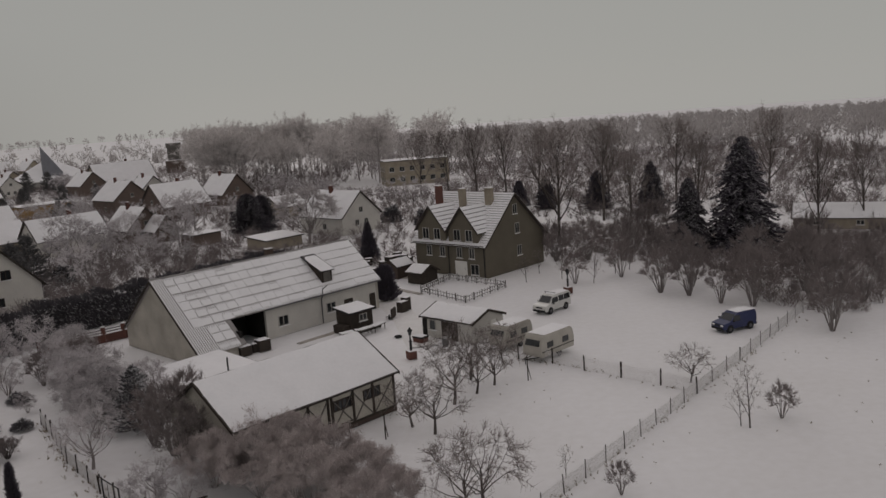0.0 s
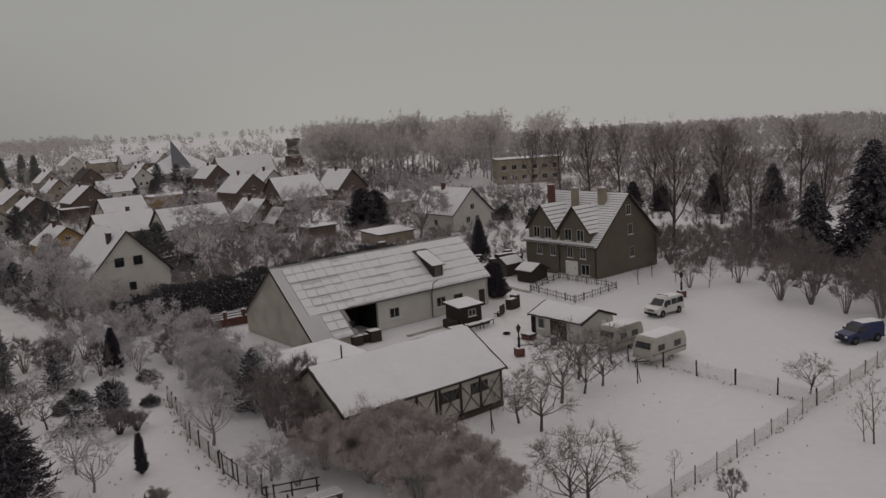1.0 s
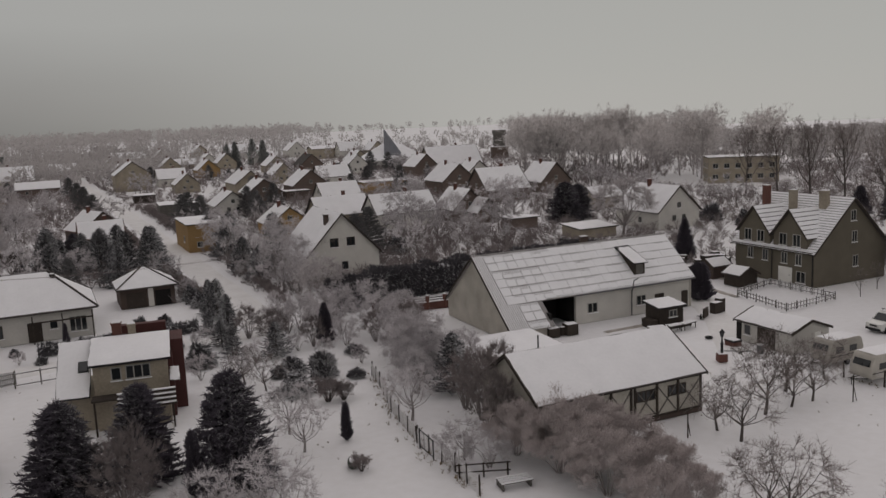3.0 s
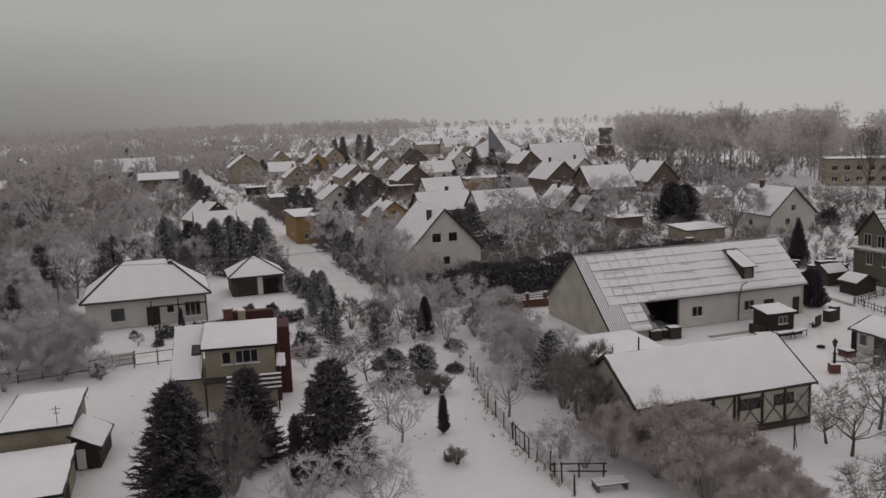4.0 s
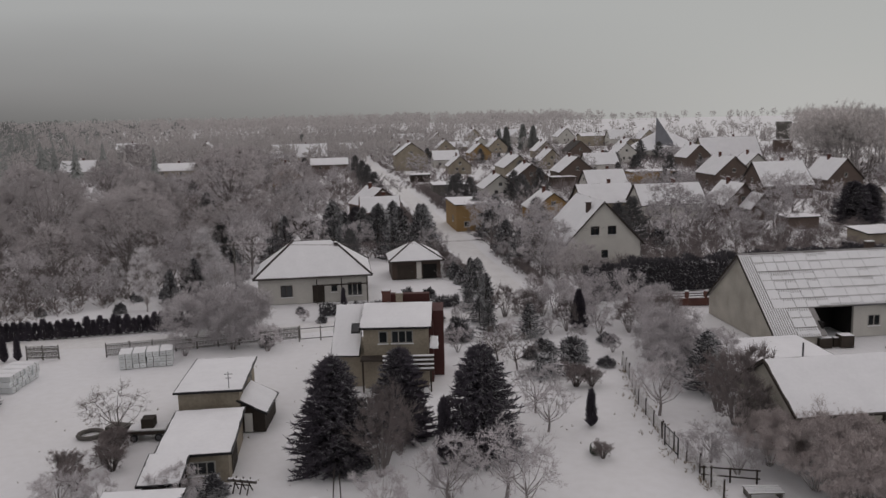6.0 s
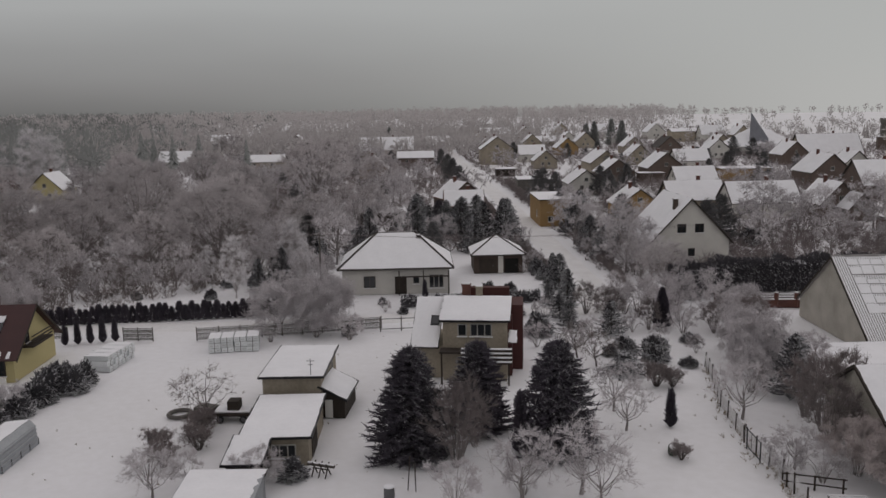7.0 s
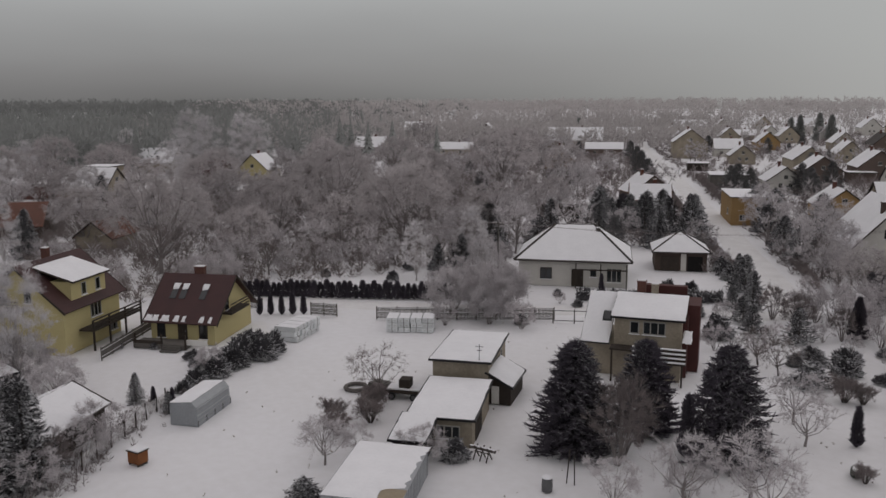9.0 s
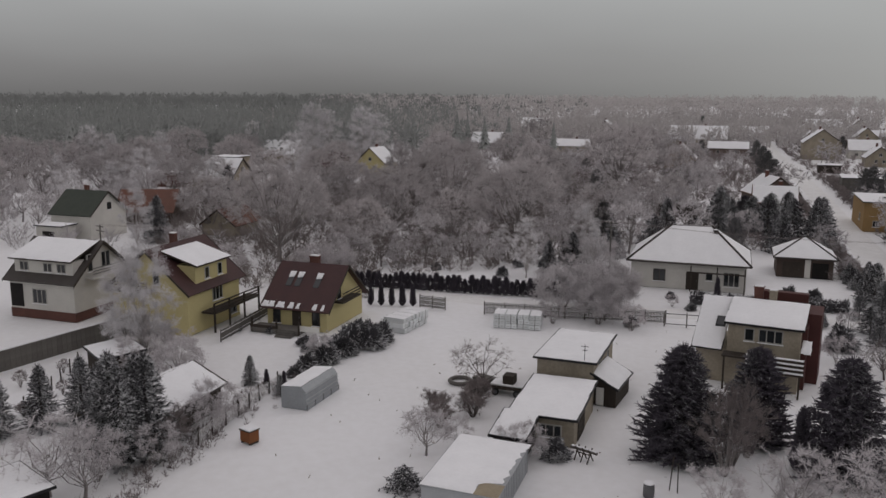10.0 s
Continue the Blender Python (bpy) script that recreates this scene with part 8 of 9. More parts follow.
    ("evergreen", -63.6, 25.2, 1.0), ("evergreen", -62.2, 24.0, 1.05), ("evergreen", -60.6, 22.6, 1.0), ("evergreen", -62.6, 27.0, 0.9), ("evergreen", -61.2, 25.6, 1.0), ("evergreen", -59.2, 20.8, 0.85), ("evergreen", -58.2, 18.8, 0.7), ("shrub_rime", -59.8, 20.2, 0.7), ("shrub_rime", -60.8, 20.8, 0.6), ("evergreen", -57.0, 17.4, 0.5), ("evergreen", -64.8, 26.6, 0.7), ("juniper", -62.6, 20.4, 0.8), ("juniper", -64.6, 20.8, 0.9), ("evergreen", -60.4, 23.2, 0.55),
    ("thuja", -74.8, 31.2, 0.55), ("thuja", -74.2, 32.1, 0.6), ("thuja", -73.6, 33.0, 0.58), ("thuja", -73.0, 33.9, 0.66), ("thuja", -72.4, 34.8, 0.62), ("evergreen", -69.4, 19.2, 0.35), ("evergreen", -71.4, 16.6, 0.4), ("evergreen", -86, 6.4, 0.6), ("evergreen", -84, 8.2, 0.5),
    ("shrub", -64, -1.0, 0.35), ("shrub", -61, 1.6, 0.3), ("shrub", -66, 2.0, 0.3), ("broom", -58, -1, 0.5),
    # dark pines by the street
    ("pine", -80.8, 106.4, 1.15), ("pine", -82.0, 101.4, 1.15), ("pine", -86.8, 102.3, 1.2), ("spruce_wide", -92.8, 103.4, 0.85), ("pine", -97.0, 102.3, 1.2), ("pine", -90.6, 98.0, 1.0), ("spruce_small", -82.6, 107.6, 1.5),
    ("pine", -48.2, 70.4, 0.45), ("shrub_rime", -46.0, 66.0, 0.6), ("evergreen", -50.6, 66.6, 0.6), ("evergreen", -48.4, 64.6, 0.8), ("spruce_small", -46.6, 71.4, 1.0), ("pine", -60.8, 103.6, 0.75), ("spruce_small", -58.6, 101.6, 1.1), ("garden_tree", -52.6, 98.0, 1.0), ("garden_tree", -55.0, 102.6, 0.9),
    ("shrub_rime", -41.4, 70.6, 1.0), ("shrub_rime", -39.4, 73.4, 1.1), ("shrub", -43.2, 69.6, 0.9), ("garden_tree", -75.6, 119.6, 1.25), ("garden_tree", -69.2, 114.6, 0.9), ("garden_tree", -46.6, 90.2, 0.9),
    ("pine", -77.8, 102.0, 1.2), ("shrub_rime", -61.4, 86.4, 0.6), ("shrub_rime", -63.4, 89.4, 0.6), ("pine", -51.4, 77.2, 0.8), ("spruce_small", -53.2, 78.4, 1.0), ("evergreen", -56.6, 81.8, 0.9), ("evergreen", -58.6, 83.4, 0.8), ("evergreen", -60.0, 85.0, 0.9), ("shrub_rime", -70.4, 96.6, 0.6), ("evergreen", -73.0, 99.4, 0.6), ("pine", -95.2, 100.7, 1.2), ("pine", -84.9, 99.6, 1.2), ("pine", -88.8, 100.6, 1.1),
    ("garden_tree", -67.4, 105.4, 1.3), ("pine", -63.0, 102.6, 0.95), ("pine", -57.6, 96.8, 0.8), ("garden_tree", -50.3, 90.4, 1.2), ("garden_tree", -46.2, 86.4, 0.9), ("shrub_rime", -60.4, 99.0, 0.9), ("shrub_rime", -54.6, 93.4, 1.0), ("pine", -72.6, 113.0, 1.0), ("pine", -76.8, 121.6, 1.2), ("pine", -82.4, 124.6, 1.2), ("evergreen", -64.6, 105.4, 1.0),
    ("rimed_oak", -160, -1, 0.7), ("rimed_oak_b", -172, 6, 0.75), ("rimed_oak_b", -190, -4, 0.8), ("rimed_oak", -206, 4, 0.85), ("rimed_oak_b", -224, 12, 0.85), ("rimed_oak", -236, -6, 0.9), ("rimed_oak_b", -182, 18, 0.75), ("rimed_oak", -198, 24, 0.75), ("rimed_oak_b", -246, 22, 0.9), ("rimed_oak", -216, 30, 0.8), ("birch", -150, 10, 0.9), ("birch", -166, 18, 0.9), ("garden_tree", -140, 4, 1.0), ("garden_tree", -146, -6, 1.0), ("garden_tree", -176, -8, 1.2),
    ("shrub_rime", -36.2, 66.4, 0.55), ("shrub_rime", -38.4, 62.6, 0.6), ("shrub_rime", -33.2, 65.6, 0.5), ("juniper", -30.6, 66.4, 1.0), ("shrub_rime", -28.8, 63.8, 0.5), ("dwarf_spruce", -33.0, 60.4, 0.6), ("shrub_rime", -37.4, 58.4, 0.6), ("juniper", -29.0, 57.6, 0.6), ("apple_b", -36.0, 56.6, 0.9), ("shrub_rime", -40.4, 57.0, 0.7), ("shrub_rime", -32.4, 68.8, 0.8), ("shrub_rime", -34.6, 72.6, 0.9), ("shrub", -30.2, 70.6, 0.8),
    ("shrub_rime", -72.6, 56.0, 0.7), ("willow", -68.2, 55.4, 0.7), ("shrub_rime", -76.2, 57.2, 0.9), ("willow", -78.6, 63.0, 0.9), ("birch", -76.4, 60.6, 0.6), ("shrub_rime", -60.2, 58.0, 0.4), ("evergreen", -62.8, 60.2, 0.4), ("shrub_rime", -65.8, 57.8, 0.35),
    ("hazed_spruce", -222, 366, 1.0), ("hazed_spruce", -213, 367, 1.1), ("hazed_spruce", -205, 363, 1.05), ("hazed_spruce", -229, 370, 0.9), ("hazed_pine", -106, 151, 1.2), ("hazed_pine", -104, 155, 1.1), ("hazed_pine", -108.6, 157, 1.2), ("hazed_pine", -101, 169, 1.2), ("hazed_pine", -97, 166, 1.1), ("hazed_pine", -93.6, 161, 1.0), ("hazed_pine", -128.4, 311.6, 1.4), ("hazed_pine", -116.4, 300, 1.4), ("garden_tree", -58.7, 163.7, 1.3), ("garden_tree", -36.6, 161, 1.4), ("garden_tree", -74, 178, 1.2), ("hazed_pine", -152, 176, 1.2), ("hazed_pine", -136, 160, 1.1), ("hazed_pine", -166, 190, 1.2), ("hazed_spruce", -300, 300, 0.9), ("hazed_pine", -188, 212, 1.2),
    ("garden_tree", -36, 75.4, 0.7), ("garden_tree", -33, 78.2, 0.75), ("garden_tree", -42.4, 75.2, 0.6), ("garden_tree", -28.4, 74.6, 0.7), ("shrub_rime", -37.6, 77, 1.2), ("shrub_rime", -31.2, 72.6, 1.1), ("shrub_rime", -26.6, 68.8, 1.2), ("shrub_rime", -40.2, 72.0, 1.0), ("willow", -22.6, 61.6, 1.0), ("willow", -25.0, 65.4, 0.9), ("shrub", -35.4, 68.0, 0.8), ("shrub_rime", -30.0, 77.4, 1.1),
    ("rimed_oak", -154, -14, 0.7), ("rimed_oak_b", -166, -10, 0.75), ("rimed_oak", -178, -20, 0.8), ("rimed_oak_b", -194, -16, 0.8), ("rimed_oak", -212, -14, 0.85), ("rimed_oak_b", -208, 16, 0.8), ("rimed_oak", -228, 2, 0.85), ("rimed_oak_b", -232, 34, 0.85), ("rimed_oak", -182, 34, 0.75), ("rimed_oak_b", -170, 30, 0.7), ("rimed_oak", -248, 48, 0.9), ("rimed_oak_b", -226, 56, 0.85), ("rimed_oak", -252, -10, 0.9),
    ("birch", -160, 8, 0.8), ("birch", -186, 10, 0.9), ("garden_tree", -152, 2, 1.2), ("garden_tree", -164, 24, 1.2), ("garden_tree", -148, 16, 1.1), ("garden_tree", -140, 14, 1.0), ("garden_tree", -136, -2, 1.0),
    ("garden_tree", -50.6, 134.5, 1.45), ("garden_tree", -39.3, 153.6, 1.4), ("garden_tree", -45.4, 147, 1.1), ("garden_tree", -43.5, 121.5, 1.35), ("garden_tree", -36.4, 146.5, 1.3), ("garden_tree", -59.8, 109.6, 1.25), ("garden_tree", -56.6, 100.2, 1.2), ("garden_tree", -40.8, 132, 1.2), ("evergreen", -45.8, 119.4, 1.5), ("garden_tree", -30, 124, 1.1), ("garden_tree", -34, 117, 1.1),
    # between the wood and the bungalow
    ("garden_tree", -84, 60, 1.1), ("garden_tree", -80.6, 57.6, 0.9), ("garden_tree", -87, 66, 1.2), ("garden_tree", -84.6, 73, 1.2), ("garden_tree", -90, 78, 1.3), ("rimed_oak_b", -96, 78, 0.75), ("rimed_oak_b", -98, 90, 0.8), ("shrub_rime", -82, 64, 1.1), ("shrub_rime", -79.6, 66.6, 0.9), ("pine", -83.6, 69.2, 0.8), ("pine", -86.4, 78.6, 0.9), ("spruce_small", -91.6, 86, 1.5),
    ("garden_tree", -102, 96, 1.2), ("garden_tree", -94, 92, 1.1), ("garden_tree", -108, 112, 1.1), ("garden_bush", -100, 108, 1.0), ("evergreen", -96, 96, 1.0), ("garden_tree", -118, 118, 1.3), ("garden_tree", -126, 128, 1.3), ("rimed_oak_b", -140, 136, 0.9), ("rimed_oak_b", -150, 140, 0.9), ("garden_tree", -144, 156, 1.3),
    # the wood across the lane
    ("rimed_oak", -100.7, 29.7, 0.98), ("rimed_oak_b", -107, 48.6, 0.96), ("rimed_oak", -98.5, 40.0, 0.62), ("rimed_oak", -112, 60.5, 1.1), ("rimed_oak_b", -97.2, 63.0, 1.0), ("rimed_oak", -101.8, 73.4, 1.0), ("rimed_oak_b", -99.0, 54.2, 0.72),
    ("rimed_oak", -139, 116, 1.18), ("rimed_oak_b", -125, 27, 0.78), ("rimed_oak", -114, 36, 0.8), ("rimed_oak_b", -122, 48, 0.9), ("rimed_oak", -128, 62, 0.95), ("rimed_oak_b", -114, 76, 0.95), ("rimed_oak", -124, 86, 0.9), ("rimed_oak_b", -136, 76, 0.85),
    ("rimed_oak", -149.6, 55.6, 0.95), ("rimed_oak_b", -138, 96, 0.8), ("rimed_oak_b", -160, 82, 0.85), ("rimed_oak", -152, 104, 0.85), ("rimed_oak_b", -142, 40, 0.75), ("rimed_oak", -160, 34, 0.75), ("rimed_oak_b", -172, 62, 0.8), ("rimed_oak", -182, 96, 0.9), ("rimed_oak_b", -197.6, 126.5, 0.9),
    ("birch", -88.0, 55.0, 0.5), ("garden_tree", -92.6, 46.4, 1.05), ("garden_tree", -92.0, 40.0, 0.95), ("garden_tree", -88.6, 51.0, 0.9), ("garden_tree", -90.6, 36.0, 0.85), ("garden_tree", -86.4, 60.6, 0.9), ("garden_tree", -94.2, 33.4, 0.8), ("willow", -90.2, 30.6, 0.85), ("willow", -88.4, 33.0, 0.8), ("birch", -82.0, 63.6, 0.8), ("evergreen", -81.8, 57.8, 0.9), ("spruce_small", -82.4, 60.8, 0.8), ("evergreen", -86.9, 45.0, 0.5),
    ("birch", -245.8, 85, 1.9), ("birch", -240, 88, 1.7), ("birch", -234.4, 96.8, 1.8), ("birch", -229, 99, 1.6), ("birch", -256, 70, 1.3), ("birch", -241.6, 21.3, 1.3), ("birch", -236, 26, 1.1), ("birch", -222, 36, 1.2),
    ("birch", -117, 15, 0.9), ("birch", -150, 33, 1.0), ("birch", -172, 24, 1.1), ("birch", -200, 64, 1.2), ("birch", -214, 72, 1.3), ("birch", -178, 60, 1.0),
    ("spruce_small", -125, 19, 1.6), ("spruce_small", -122, 18, 1.5), ("spruce_small", -160, 38, 1.9), ("spruce_small", -138, 40, 1.6), ("shrub_rime", -92, 34, 1.1), ("shrub_rime", -90, 42, 1.1), ("shrub_rime", -90, 48, 1.2), ("shrub_rime", -86, 52, 1.1), ("shrub_rime", -102, 40, 1.2),
    ("shrub_rime", -96, 22, 1.2), ("shrub_rime", -102, 18, 1.2), ("shrub_rime", -110, 20, 1.2), ("evergreen", -80.4, 50.4, 0.6), ("evergreen", -84, 55, 0.6),
])

# lane hedge of small thujas
for k in range(40):
    f = k / 39
    rng = random.Random(k)
    x, y = -84.4 + 16.6 * f, 31.7 + 18.8 * f
    plant_all([("hedge_thuja", x + rng.uniform(-0.1, 0.1), y + rng.uniform(-0.1, 0.1), rng.uniform(0.72, 0.98))])
for ob in scene.objects:
    if ob.get("label") == "small dark thuja of the lane hedge":
        ob["group"] = "thujas of the lane hedge"


def hedge(name, pts, width, height, label, material, density=26, length=0.4, r=0.075):
    """A long clipped evergreen hedge of many sprays."""
    rng = random.Random(name)
    s = Shape()
    for (ax, ay), (bx, by) in zip(pts, pts[1:]):
        a, b = Vector((ax * S, ay * S, 0)), Vector((bx * S, by * S, 0))
        d = (b - a).normalized()
        side = Vector((-d.y, d.x, 0))
        s.prism([a - side * width * 0.36, b - side * width * 0.36, b + side * width * 0.36, a + side * width * 0.36], (0, 0, height * 0.8))
        for i in range(int((b - a).length * density * height)):
            t = rng.random()
            p = a.lerp(b, t)
            hh = height * (0.9 + 0.25 * noise.noise((p.x * 0.5, p.y * 0.5, 1.0)))
            u = rng.random()
            z = hh * (rng.random() if u < 0.65 else rng.uniform(0.85, 1.05))
            o = (1 if rng.random() < 0.5 else -1) * width / 2 * rng.uniform(0.7, 1.1) if u < 0.65 else rng.uniform(-0.5, 0.5) * width
            q = p + side * o + Vector((0, 0, z))
            n = (side * o / width * 2 + Vector((0, 0, 0.2 if u < 0.65 else 1.0)) + rand_dir(rng) * 0.6).normalized()
            s.spike(q - n * length * 0.4, q + n * length * rng.uniform(0.5, 1.2), r * rng.uniform(0.8, 1.5))
    return solid(name, s, material, label, "hedge", kind="stuff")


hedge("hedge", [(-39.6, 81.6), (-34.6, 90.0), (-22.0, 103.5), (-14, 112)], 4.0, 4.2, "tall dark evergreen hedge flecked with snow", HEDGE, 80)
hedge("garden_hedge", [(-60.4, 60.6), (-55.0, 66.2), (-50.4, 71.8)], 1.2, 1.3, "low dark hedge before the bungalow", NEEDLE_SNOW, 60)
hedge("street_hedge", [(-47.6, 85), (-58.6, 98), (-67.6, 108.4)], 0.8, 1.0, "brown garden hedge along the street", TWIG_BROWN, 60)
hedge("street_hedge", [(-56.9, 84.2), (-75.5, 102.2), (-93.5, 121), (-120.9, 149.2)], 0.8, 0.9, "brown garden hedge along the street", TWIG_BROWN, 40)
hedge("street_hedge", [(-86.6, 128), (-114, 156.4), (-138, 182)], 1.2, 1.5, "brown garden hedge along the street", TWIG_BROWN, 30)

# scattered garden growth between the village houses
rng = random.Random(77)
HOUSES = [(o.matrix_world.translation.x / S, o.matrix_world.translation.y / S) for o in scene.objects if o.type == "EMPTY" and o.get("category") in ("house", "store", "church", "garage", "workshop")]

SIGHT = [(math.atan2(x, y), math.hypot(x, y)) for x, y in HOUSES]


def free(x, y, gap):
    return all(math.hypot(x - hx, y - hy) > gap for hx, hy in HOUSES)


def in_sight(x, y):
    """False where growth would stand right before a house as seen from the camera."""
    a, r = math.atan2(x, y), math.hypot(x, y)
    return all(not (0 < hr - r < 17 and abs(a - ha) * hr < 5.5) for ha, hr in SIGHT)


def off_road(x, y):
    # clear of the village street
    for (ax, ay), (bx, by) in zip(STREET, STREET[1:]):
        dx, dy = bx - ax, by - ay
        t = max(0.0, min(1.0, ((x - ax) * dx + (y - ay) * dy) / (dx * dx + dy * dy)))
        if math.hypot(x - ax - t * dx, y - ay - t * dy) < 5.2:
            return False
    return True


rows, FAR = [], []
while len(rows) < 190:
    u, v = rng.uniform(10, 260), rng.uniform(-60, 120)
    x, y = -42 - 0.69 * u + 0.72 * v, 73 + 0.72 * u + 0.69 * v
    if not free(x, y, 7.5) or not in_sight(x, y) or not off_road(x, y) or math.hypot(x, y) < 112 or (x > -28 and y < 175):
        continue
    kind = rng.choice(["far_tree", "garden_bush", "far_tree", "garden_bush", "hazed_pine", "far_tree"])
    size = rng.uniform(0.75, 1.3)
    if kind == "far_tree" and math.hypot(x, y) > 125:
        FAR.append((x, y, size))
        rows.append(None)
        continue
    rows.append((kind, x, y, size))
# the old grove behind the house
while len(rows) < 190 + 62:
    x, y = rng.uniform(-78, 6), rng.uniform(238, 330)
    if x < -0.222 * y or y < 246 + (abs(x + 20) - 20) * 0.5 or not free(x, y, 12):
        continue
    rows.append((rng.choice(["grove", "grove_b"]), x, y, rng.uniform(0.8, 1.08)))
while len(rows) < 190 + 62 + 44:
    x, y = rng.uniform(-4, 120), rng.uniform(130, 290)
    if y < 245 - x * 0.9 or math.hypot(x - 8, y - 236) < 14:
        continue
    rows.append((rng.choice(["grove", "grove_b", "far_tree", "far_tree"]) if x < 34 else "far_tree", x, y, rng.uniform(0.7, 1.0)))
# trees scattered toward the western forest
while len(rows) < 190 + 62 + 44 + 70:
    x, y = rng.uniform(-290, -120), rng.uniform(20, 250)
    if not free(x, y, 9) or not in_sight(x, y) or not off_road(x, y) or y > -x * 1.02 + 8 or y < -(x + 120) * 0.28 - 6:
        continue
    kind, size = rng.choice(["rimed_oak_b", "far_tree", "far_tree", "far_tree"]), rng.uniform(0.65, 1.0)
    if kind == "far_tree":
        FAR.append((x, y, size))
        rows.append(None)
        continue
    rows.append((kind, x, y, size))
plant_all([r for r in rows if r])
model = [dome_tree(40 + k, 6.4, 3.5, 1.0, 8, 46, 9, 0.95, 0.05, 0.15, lump=0.5, branch=0.04) for k in range(3)]
stems, tops = Shape(), Shape()
for k, (x, y, size) in enumerate(FAR):
    m = pose(x * S, y * S, ground_height(x * S, y * S), 0, 0, k * 77) @ Matrix.Diagonal((size, size, size, 1))
    for src, dst in zip(model[k % 3], (stems, tops)):
        dst.add([m @ Vector(p) for p in src.v], src.f)
far = tagged(new("far_garden_trees"), "rimed trees of the far village gardens", "trees", kind="stuff")
part("stems", stems, BARK_FROST, far)
part("crowns", tops, TWIG_RIME, far)


# ---------------------------------------------------------------- low growth and far woods
def scrub(name, label, material, area, count, seed, tall=(1.0, 2.6), stalks=26, r=0.05):
    """Uncountable low bushes in one mesh: fans of stalks with side twigs."""
    rng = random.Random(seed)
    s = Shape()
    made = 0
    while made < count:
        x, y = area(rng)
        if x is None:
            continue
        made += 1
        h = rng.uniform(*tall)
        b = Vector((x, y, ground_height(x, y)))
        for _ in range(stalks):
            d = rand_dir(rng)
            d.z = abs(d.z) + 0.45
            d.normalize()
            p = b + Vector((d.x, d.y, 0)) * h * 0.4 * rng.random() + Vector((0, 0, h * rng.uniform(0, 0.6)))
            s.spike(p, p + d * h * rng.uniform(0.25, 0.5), r * rng.uniform(0.7, 1.5))
    return solid(name, s, material, label, "undergrowth", kind="stuff")


def village_place(u0, u1, v0, v1, gap):
    def pick(rng):
        u, v = rng.uniform(u0, u1), rng.uniform(v0, v1)
        x, y = -42 - 0.69 * u + 0.72 * v, 73 + 0.72 * u + 0.69 * v
        if not free(x, y, gap) or not off_road(x, y) or (x > -28 and y < 122):
            return None, None
        return x * S, y * S
    return pick


def patch(x0, x1, y0, y1, keep=None):
    def pick(rng):
        x, y = rng.uniform(x0, x1), rng.uniform(y0, y1)
        if keep and not keep(x, y):
            return None, None
        return x * S, y * S
    return pick


scrub("garden_scrub", "brown rimed bushes and dry stalks between the village gardens", TWIG_BROWN, village_place(14, 150, 5, 130, 5.8), 2500, 21, (1.2, 3.4), 38, 0.034)
scrub("west_garden_scrub", "rimed bushes and hedges of the gardens west of the street", TWIG_BROWN, village_place(34, 230, -62, -5, 6.5), 1700, 20, (1.0, 3.2), 34, 0.038)
scrub("far_garden_scrub", "grey rimed bushes of the far village gardens", TWIG_BROWN, village_place(110, 380, -110, 190, 6.5), 3400, 22, (1.6, 4.6), 24, 0.075)
scrub("wood_scrub", "brown rimed brushwood beyond the lane", TWIG_BROWN, patch(12, 140, 112, 290, lambda x, y: y > 172 - 0.83 * x + 6 and math.hypot(x - 8, y - 236) > 16), 3000, 23, (1.6, 4.6), 40, 0.036)
scrub("bank_scrub", "brown rimed brushwood along the paddock edge", TWIG_BROWN, patch(20, 70, 70, 130, lambda x, y: 122 - 0.7 * x < y < 160 - 0.83 * x and y > 0.98 * x + 34), 900, 24, (0.8, 2.6), 34, 0.028)
scrub("corner_scrub", "brown rimed thicket at the corner of the field", TWIG_BROWN, patch(35, 78, 60, 114, lambda x, y: y > 0.98 * x + 29 and y > 106 - 0.9 * x and y < 160 - 0.83 * x and abs(x + y - 168.5) > 4), 650, 43, (1.0, 3.0), 40, 0.024)
# dark twigs here paint the shaded gaps between the crowns
scrub("lane_scrub", "undergrowth of the wood across the lane, darkened as shade between crowns", TWIG_DARK, patch(-175, -84, 16, 125, lambda x, y: y < -x * 0.95 - 16 and y > -(x + 84) * 0.05 + 16 and x < -84 - (y - 22) * -0.36 - 3), 3300, 25, (0.9, 3.4), 34, 0.038)
def fence_line(pts, spread):
    """Random places close to a line of plan points."""
    def pick(rng):
        (ax, ay), (bx, by) = rng.choice(list(zip(pts, pts[1:])))
        t = rng.random()
        return (ax + (bx - ax) * t) * S + rng.gauss(0, spread), (ay + (by - ay) * t) * S + rng.gauss(0, spread)
    return pick


scrub("street_verge", "rimed bushes and garden hedges lining the street", TWIG_BROWN, fence_line([(x - 3.5, y - 3.3) for x, y in STREET[1:]], 0.8), 420, 41, (0.9, 2.2), 30, 0.034)
scrub("street_verge", "rimed bushes and garden fences lining the street", TWIG_BROWN, fence_line([(x + 3.5, y + 3.3) for x, y in STREET[1:]], 0.8), 420, 42, (0.9, 2.2), 30, 0.034)
scrub("fence_grass", "dry brown grass standing along the field fence", DRY_GRASS, fence_line([(6.5, 40), (12.8, 46.6), (20.2, 54.5), (25.8, 60.4), (37, 72.6), (48, 85)], 0.3), 150, 31, (0.12, 0.38), 9, 0.02)
scrub("paddock_grass", "dry brown grass standing along the paddock fence", DRY_GRASS, fence_line([(9.6, 66.0), (12, 64), (16.2, 59.2), (20.2, 54.5)], 0.2), 55, 32, (0.12, 0.35), 9, 0.02)
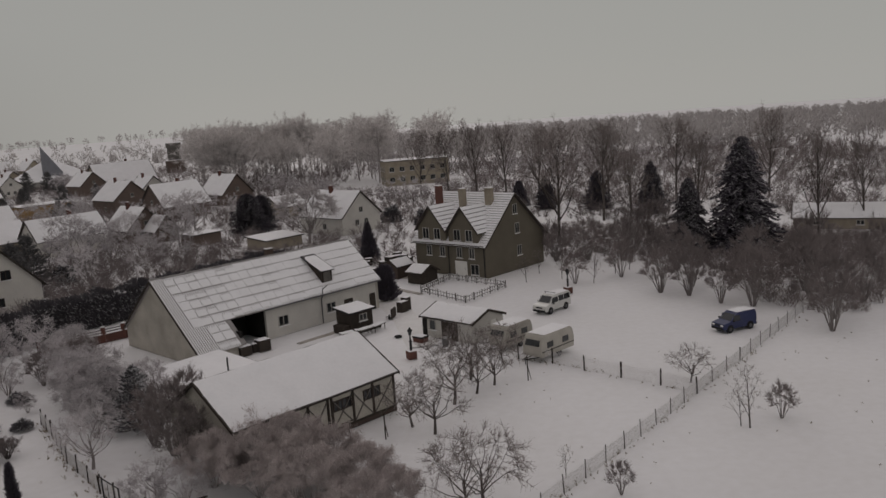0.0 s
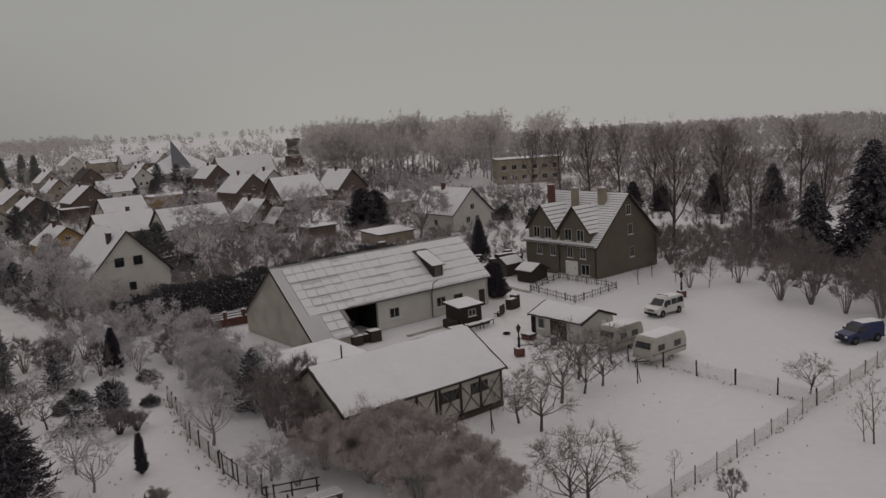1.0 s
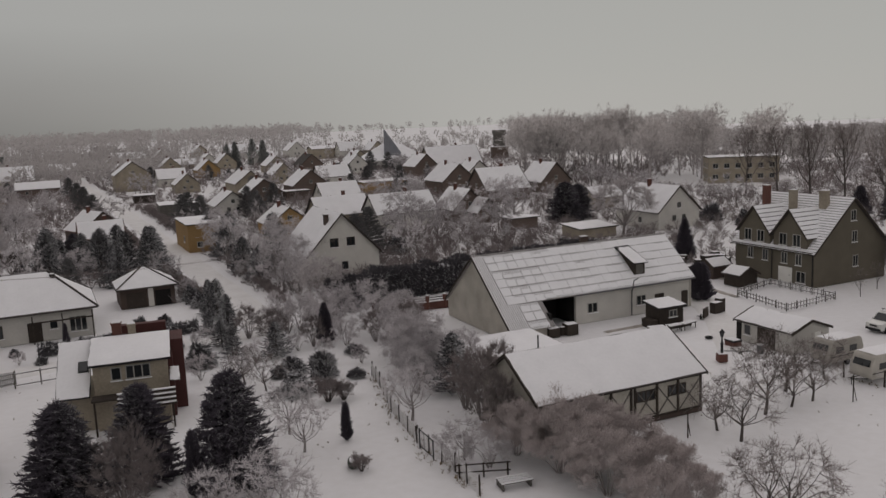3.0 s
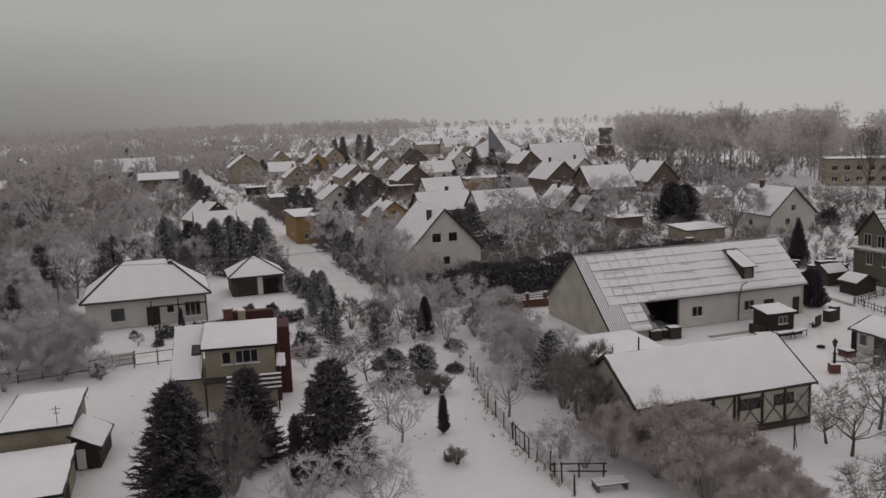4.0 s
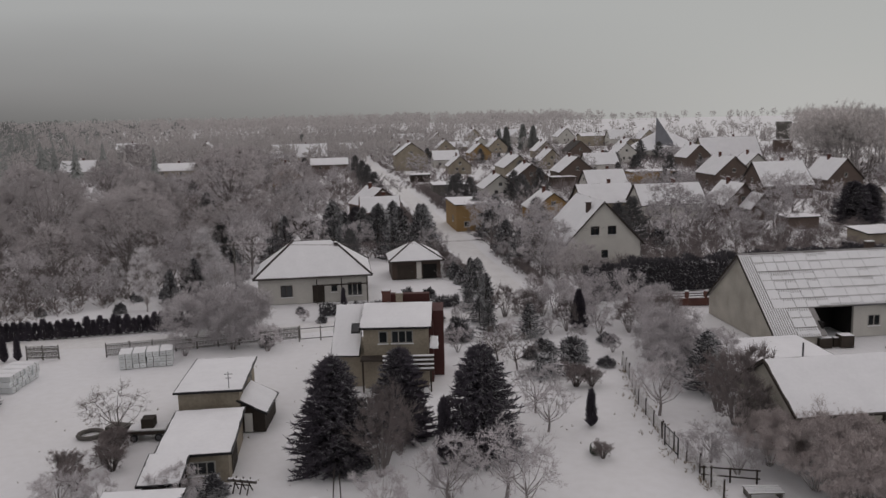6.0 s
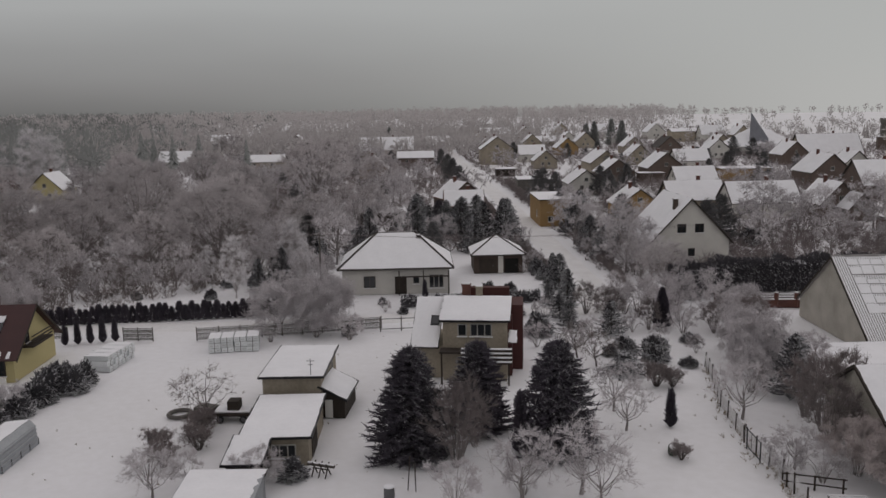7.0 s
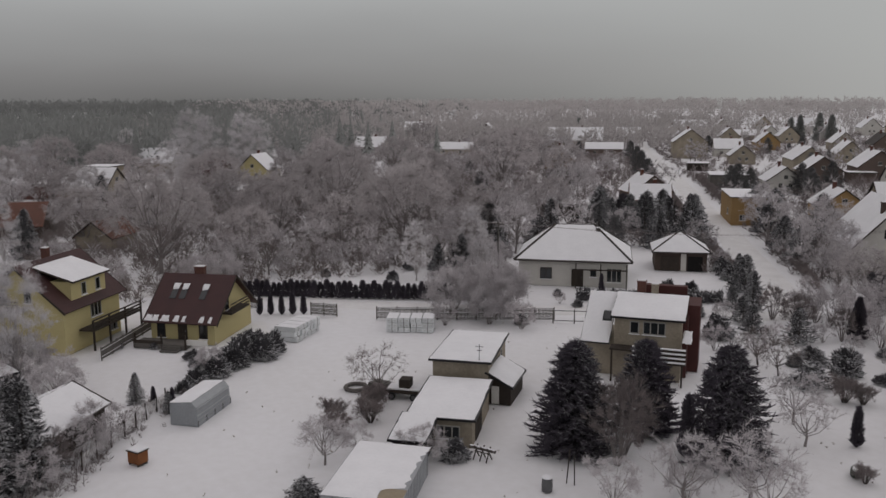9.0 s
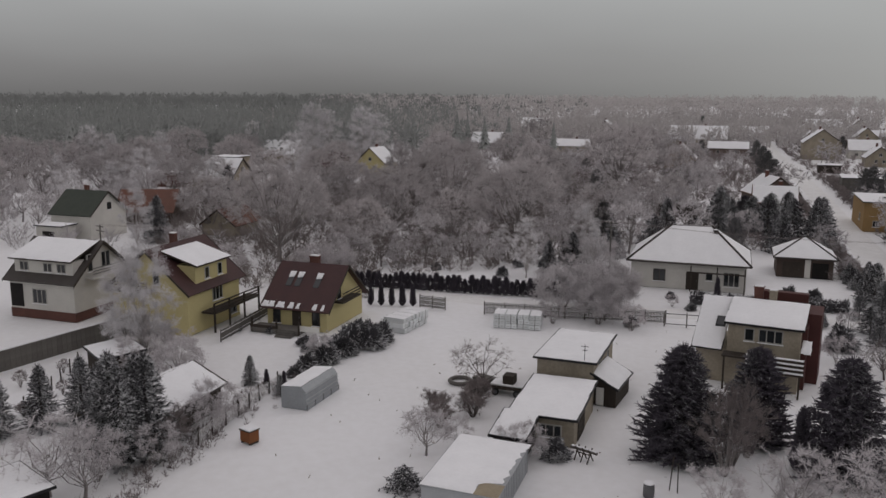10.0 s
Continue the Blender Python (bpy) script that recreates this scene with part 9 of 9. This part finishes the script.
scrub("meadow_tufts", "sparse dry tufts poking through the snow", DRY_GRASS, patch(-2, 40, 38, 66), 90, 33, (0.08, 0.28), 7, 0.02)
scrub("garden_tufts", "sparse dry tufts poking through the garden snow", DRY_GRASS, patch(-58, -14, 10, 60, lambda x, y: y > 0.1 * x + 16), 150, 34, (0.08, 0.3), 7, 0.02)
scrub("border_grass", "dry grass and weeds along the garden fence", DRY_GRASS, fence_line([(-26.5, 60.5), (-21.8, 52.6), (-18.1, 47.5), (-12.2, 41)], 0.5), 120, 35, (0.2, 0.6), 10, 0.022)
scrub("west_weeds", "frosted weeds and brush along the west fence", TWIG_BROWN, fence_line([(-55.4, 15.2), (-51.2, 11.2), (-47.2, 7.4), (-42.6, 3.4), (-38.6, 0.0)], 0.9), 260, 36, (0.3, 1.2), 16, 0.02)
scrub("west_scrub", "grey rimed thickets between the wood and the forest", TWIG_RIME, patch(-330, -112, -40, 260, lambda x, y: y < -x * 0.98 - 16 and y > (x + 112) * 0.2 - 2 and free(x, y, 9)), 3200, 27, (1.6, 5.0), 30, 0.06)
scrub("road_bank_scrub", "brown brushwood along the lane behind the house", TWIG_BROWN, patch(6, 46, 102, 156, lambda x, y: abs(x + y - 168) > 5 and free(x, y, 9) and math.hypot(x - 22.8, y - 113) > 2), 420, 30, (0.8, 2.6), 34, 0.032)
scrub("hedge_scrub", "purple-brown bushes behind the tall hedge", TWIG_BROWN, patch(-52, -8, 88, 150, lambda x, y: y > 93 + (x + 30) * 0.95 and off_road(x, y) and free(x, y, 7.5)), 420, 29, (1.4, 3.6), 38, 0.036)
scrub("street_scrub", "rimed bushes along the near end of the street", TWIG_BROWN, patch(-62, -30, 72, 112, lambda x, y: off_road(x, y) and y > 73 - (x + 42) * 0.9 and free(x, y, 8.5) and y > 82 + (x + 39) * 1.2), 150, 28, (1.0, 3.0), 34, 0.03)
scrub("yard_scrub", "dark brushwood behind the barn and the hedge", TWIG_BROWN, patch(-34, 4, 100, 135, lambda x, y: y > 101 + (x + 22) * 0.55 and free(x, y, 8)), 260, 26, (1.0, 2.8), 30, 0.04)

def far_wood(name, label, material, area, count, seed, tall=(9, 15), leafy=0.0, sprays=46, fat=1.0):
    """Many small trees in one mesh; area gives a random place in metres."""
    rng = random.Random(seed)
    s = Shape()
    for _ in range(count):
        x, y = area(rng)
        z0 = ground_height(x, y)
        h = rng.uniform(*tall)
        rad = h * rng.uniform(0.16, 0.24)
        if rng.random() < leafy:
            for _ in range(sprays):
                d = rand_dir(rng)
                p = Vector((x, y, z0 + h * 0.62)) + Vector((d.x * rad * 1.5, d.y * rad * 1.5, d.z * h * 0.36)) * rng.uniform(0.5, 1)
                s.spike(p, p + (d + Vector((0, 0, 0.5))).normalized() * h * 0.14, 0.16 * fat * (46 / sprays) ** 0.8)
            s.spike(Vector((x, y, z0)), Vector((x, y, z0 + h * 0.7)), 0.3)
            continue
        lv = 7
        for i in range(lv):
            zz, rr = z0 + h * (0.16 + 0.76 * i / lv), rad * (1 - i / lv) + 0.25
            k = 7
            for q in range(k):
                a = q * 2 * math.pi / k + i + rng.uniform(-0.3, 0.3)
                c = Vector((x, y, zz + h * 0.1))
                s.spike(c, Vector((x + math.cos(a) * rr, y + math.sin(a) * rr, zz - h * 0.03)), 0.42 * rr)
        s.spike(Vector((x, y, z0 + h * 0.85)), Vector((x, y, z0 + h)), 0.3)
    return solid(name, s, material, label, "forest", kind="stuff")


def ring(a0, a1, r0, r1, fade=0.0):
    """Random place between two headings (degrees left of north) and two distances; fade loosens the ends."""
    def pick(rng):
        a, r = radians(rng.uniform(a0, a1) + (rng.gauss(0, fade) if fade else 0)), math.sqrt(rng.uniform(r0 ** 2, r1 ** 2))
        return -math.sin(a) * r, math.cos(a) * r
    return pick


# forest grey stands in for fog between here and the trees
far_wood("forest", "dense conifer forest, its grey painted in place of fog", NEEDLE_HAZE, ring(64, 106, 290, 640, 4.0), 2200, 5, (8, 17), 0.6, 50, 1.8)
# TWIG_HAZE woods carry the distance haze in their base colour
far_wood("forest_edge", "rimed trees at the far edge of the village, paled for haze", TWIG_HAZE, ring(36, 76, 380, 640, 2.0), 2000, 6, (5, 12), 0.85, 50, 1.7)
far_wood("far_trees", "rimed trees along the horizon fields, haze put into their tone", TWIG_HAZE, ring(8, 40, 470, 640), 230, 7, (5, 10), 0.9, 46, 1.6)
far_wood("horizon_wood", "rimed woods beyond the village, painted paler in place of fog", TWIG_HAZE, ring(27, 68, 640, 1000, 1.5), 1800, 9, (8, 14), 1.0, 22, 1.8)
far_wood("fog_wood", "woods behind the forest, fog painted into their grey", NEEDLE_HAZE, ring(62, 106, 620, 1000, 5.0), 1700, 11, (8, 15), 1.0, 26, 2.2)
far_wood("horizon_copse", "rimed copses on the horizon fields, painted paler for haze", TWIG_HAZE, ring(-6, 27, 640, 1000), 170, 10, (6, 10), 1.0, 22, 1.8)
far_wood("hill_wood", "leafless wood on the far side of the road, haze painted in", TWIG_HAZE, ring(-42, 4, 340, 640), 3000, 8, (4, 8), 1.0, 40, 1.7)
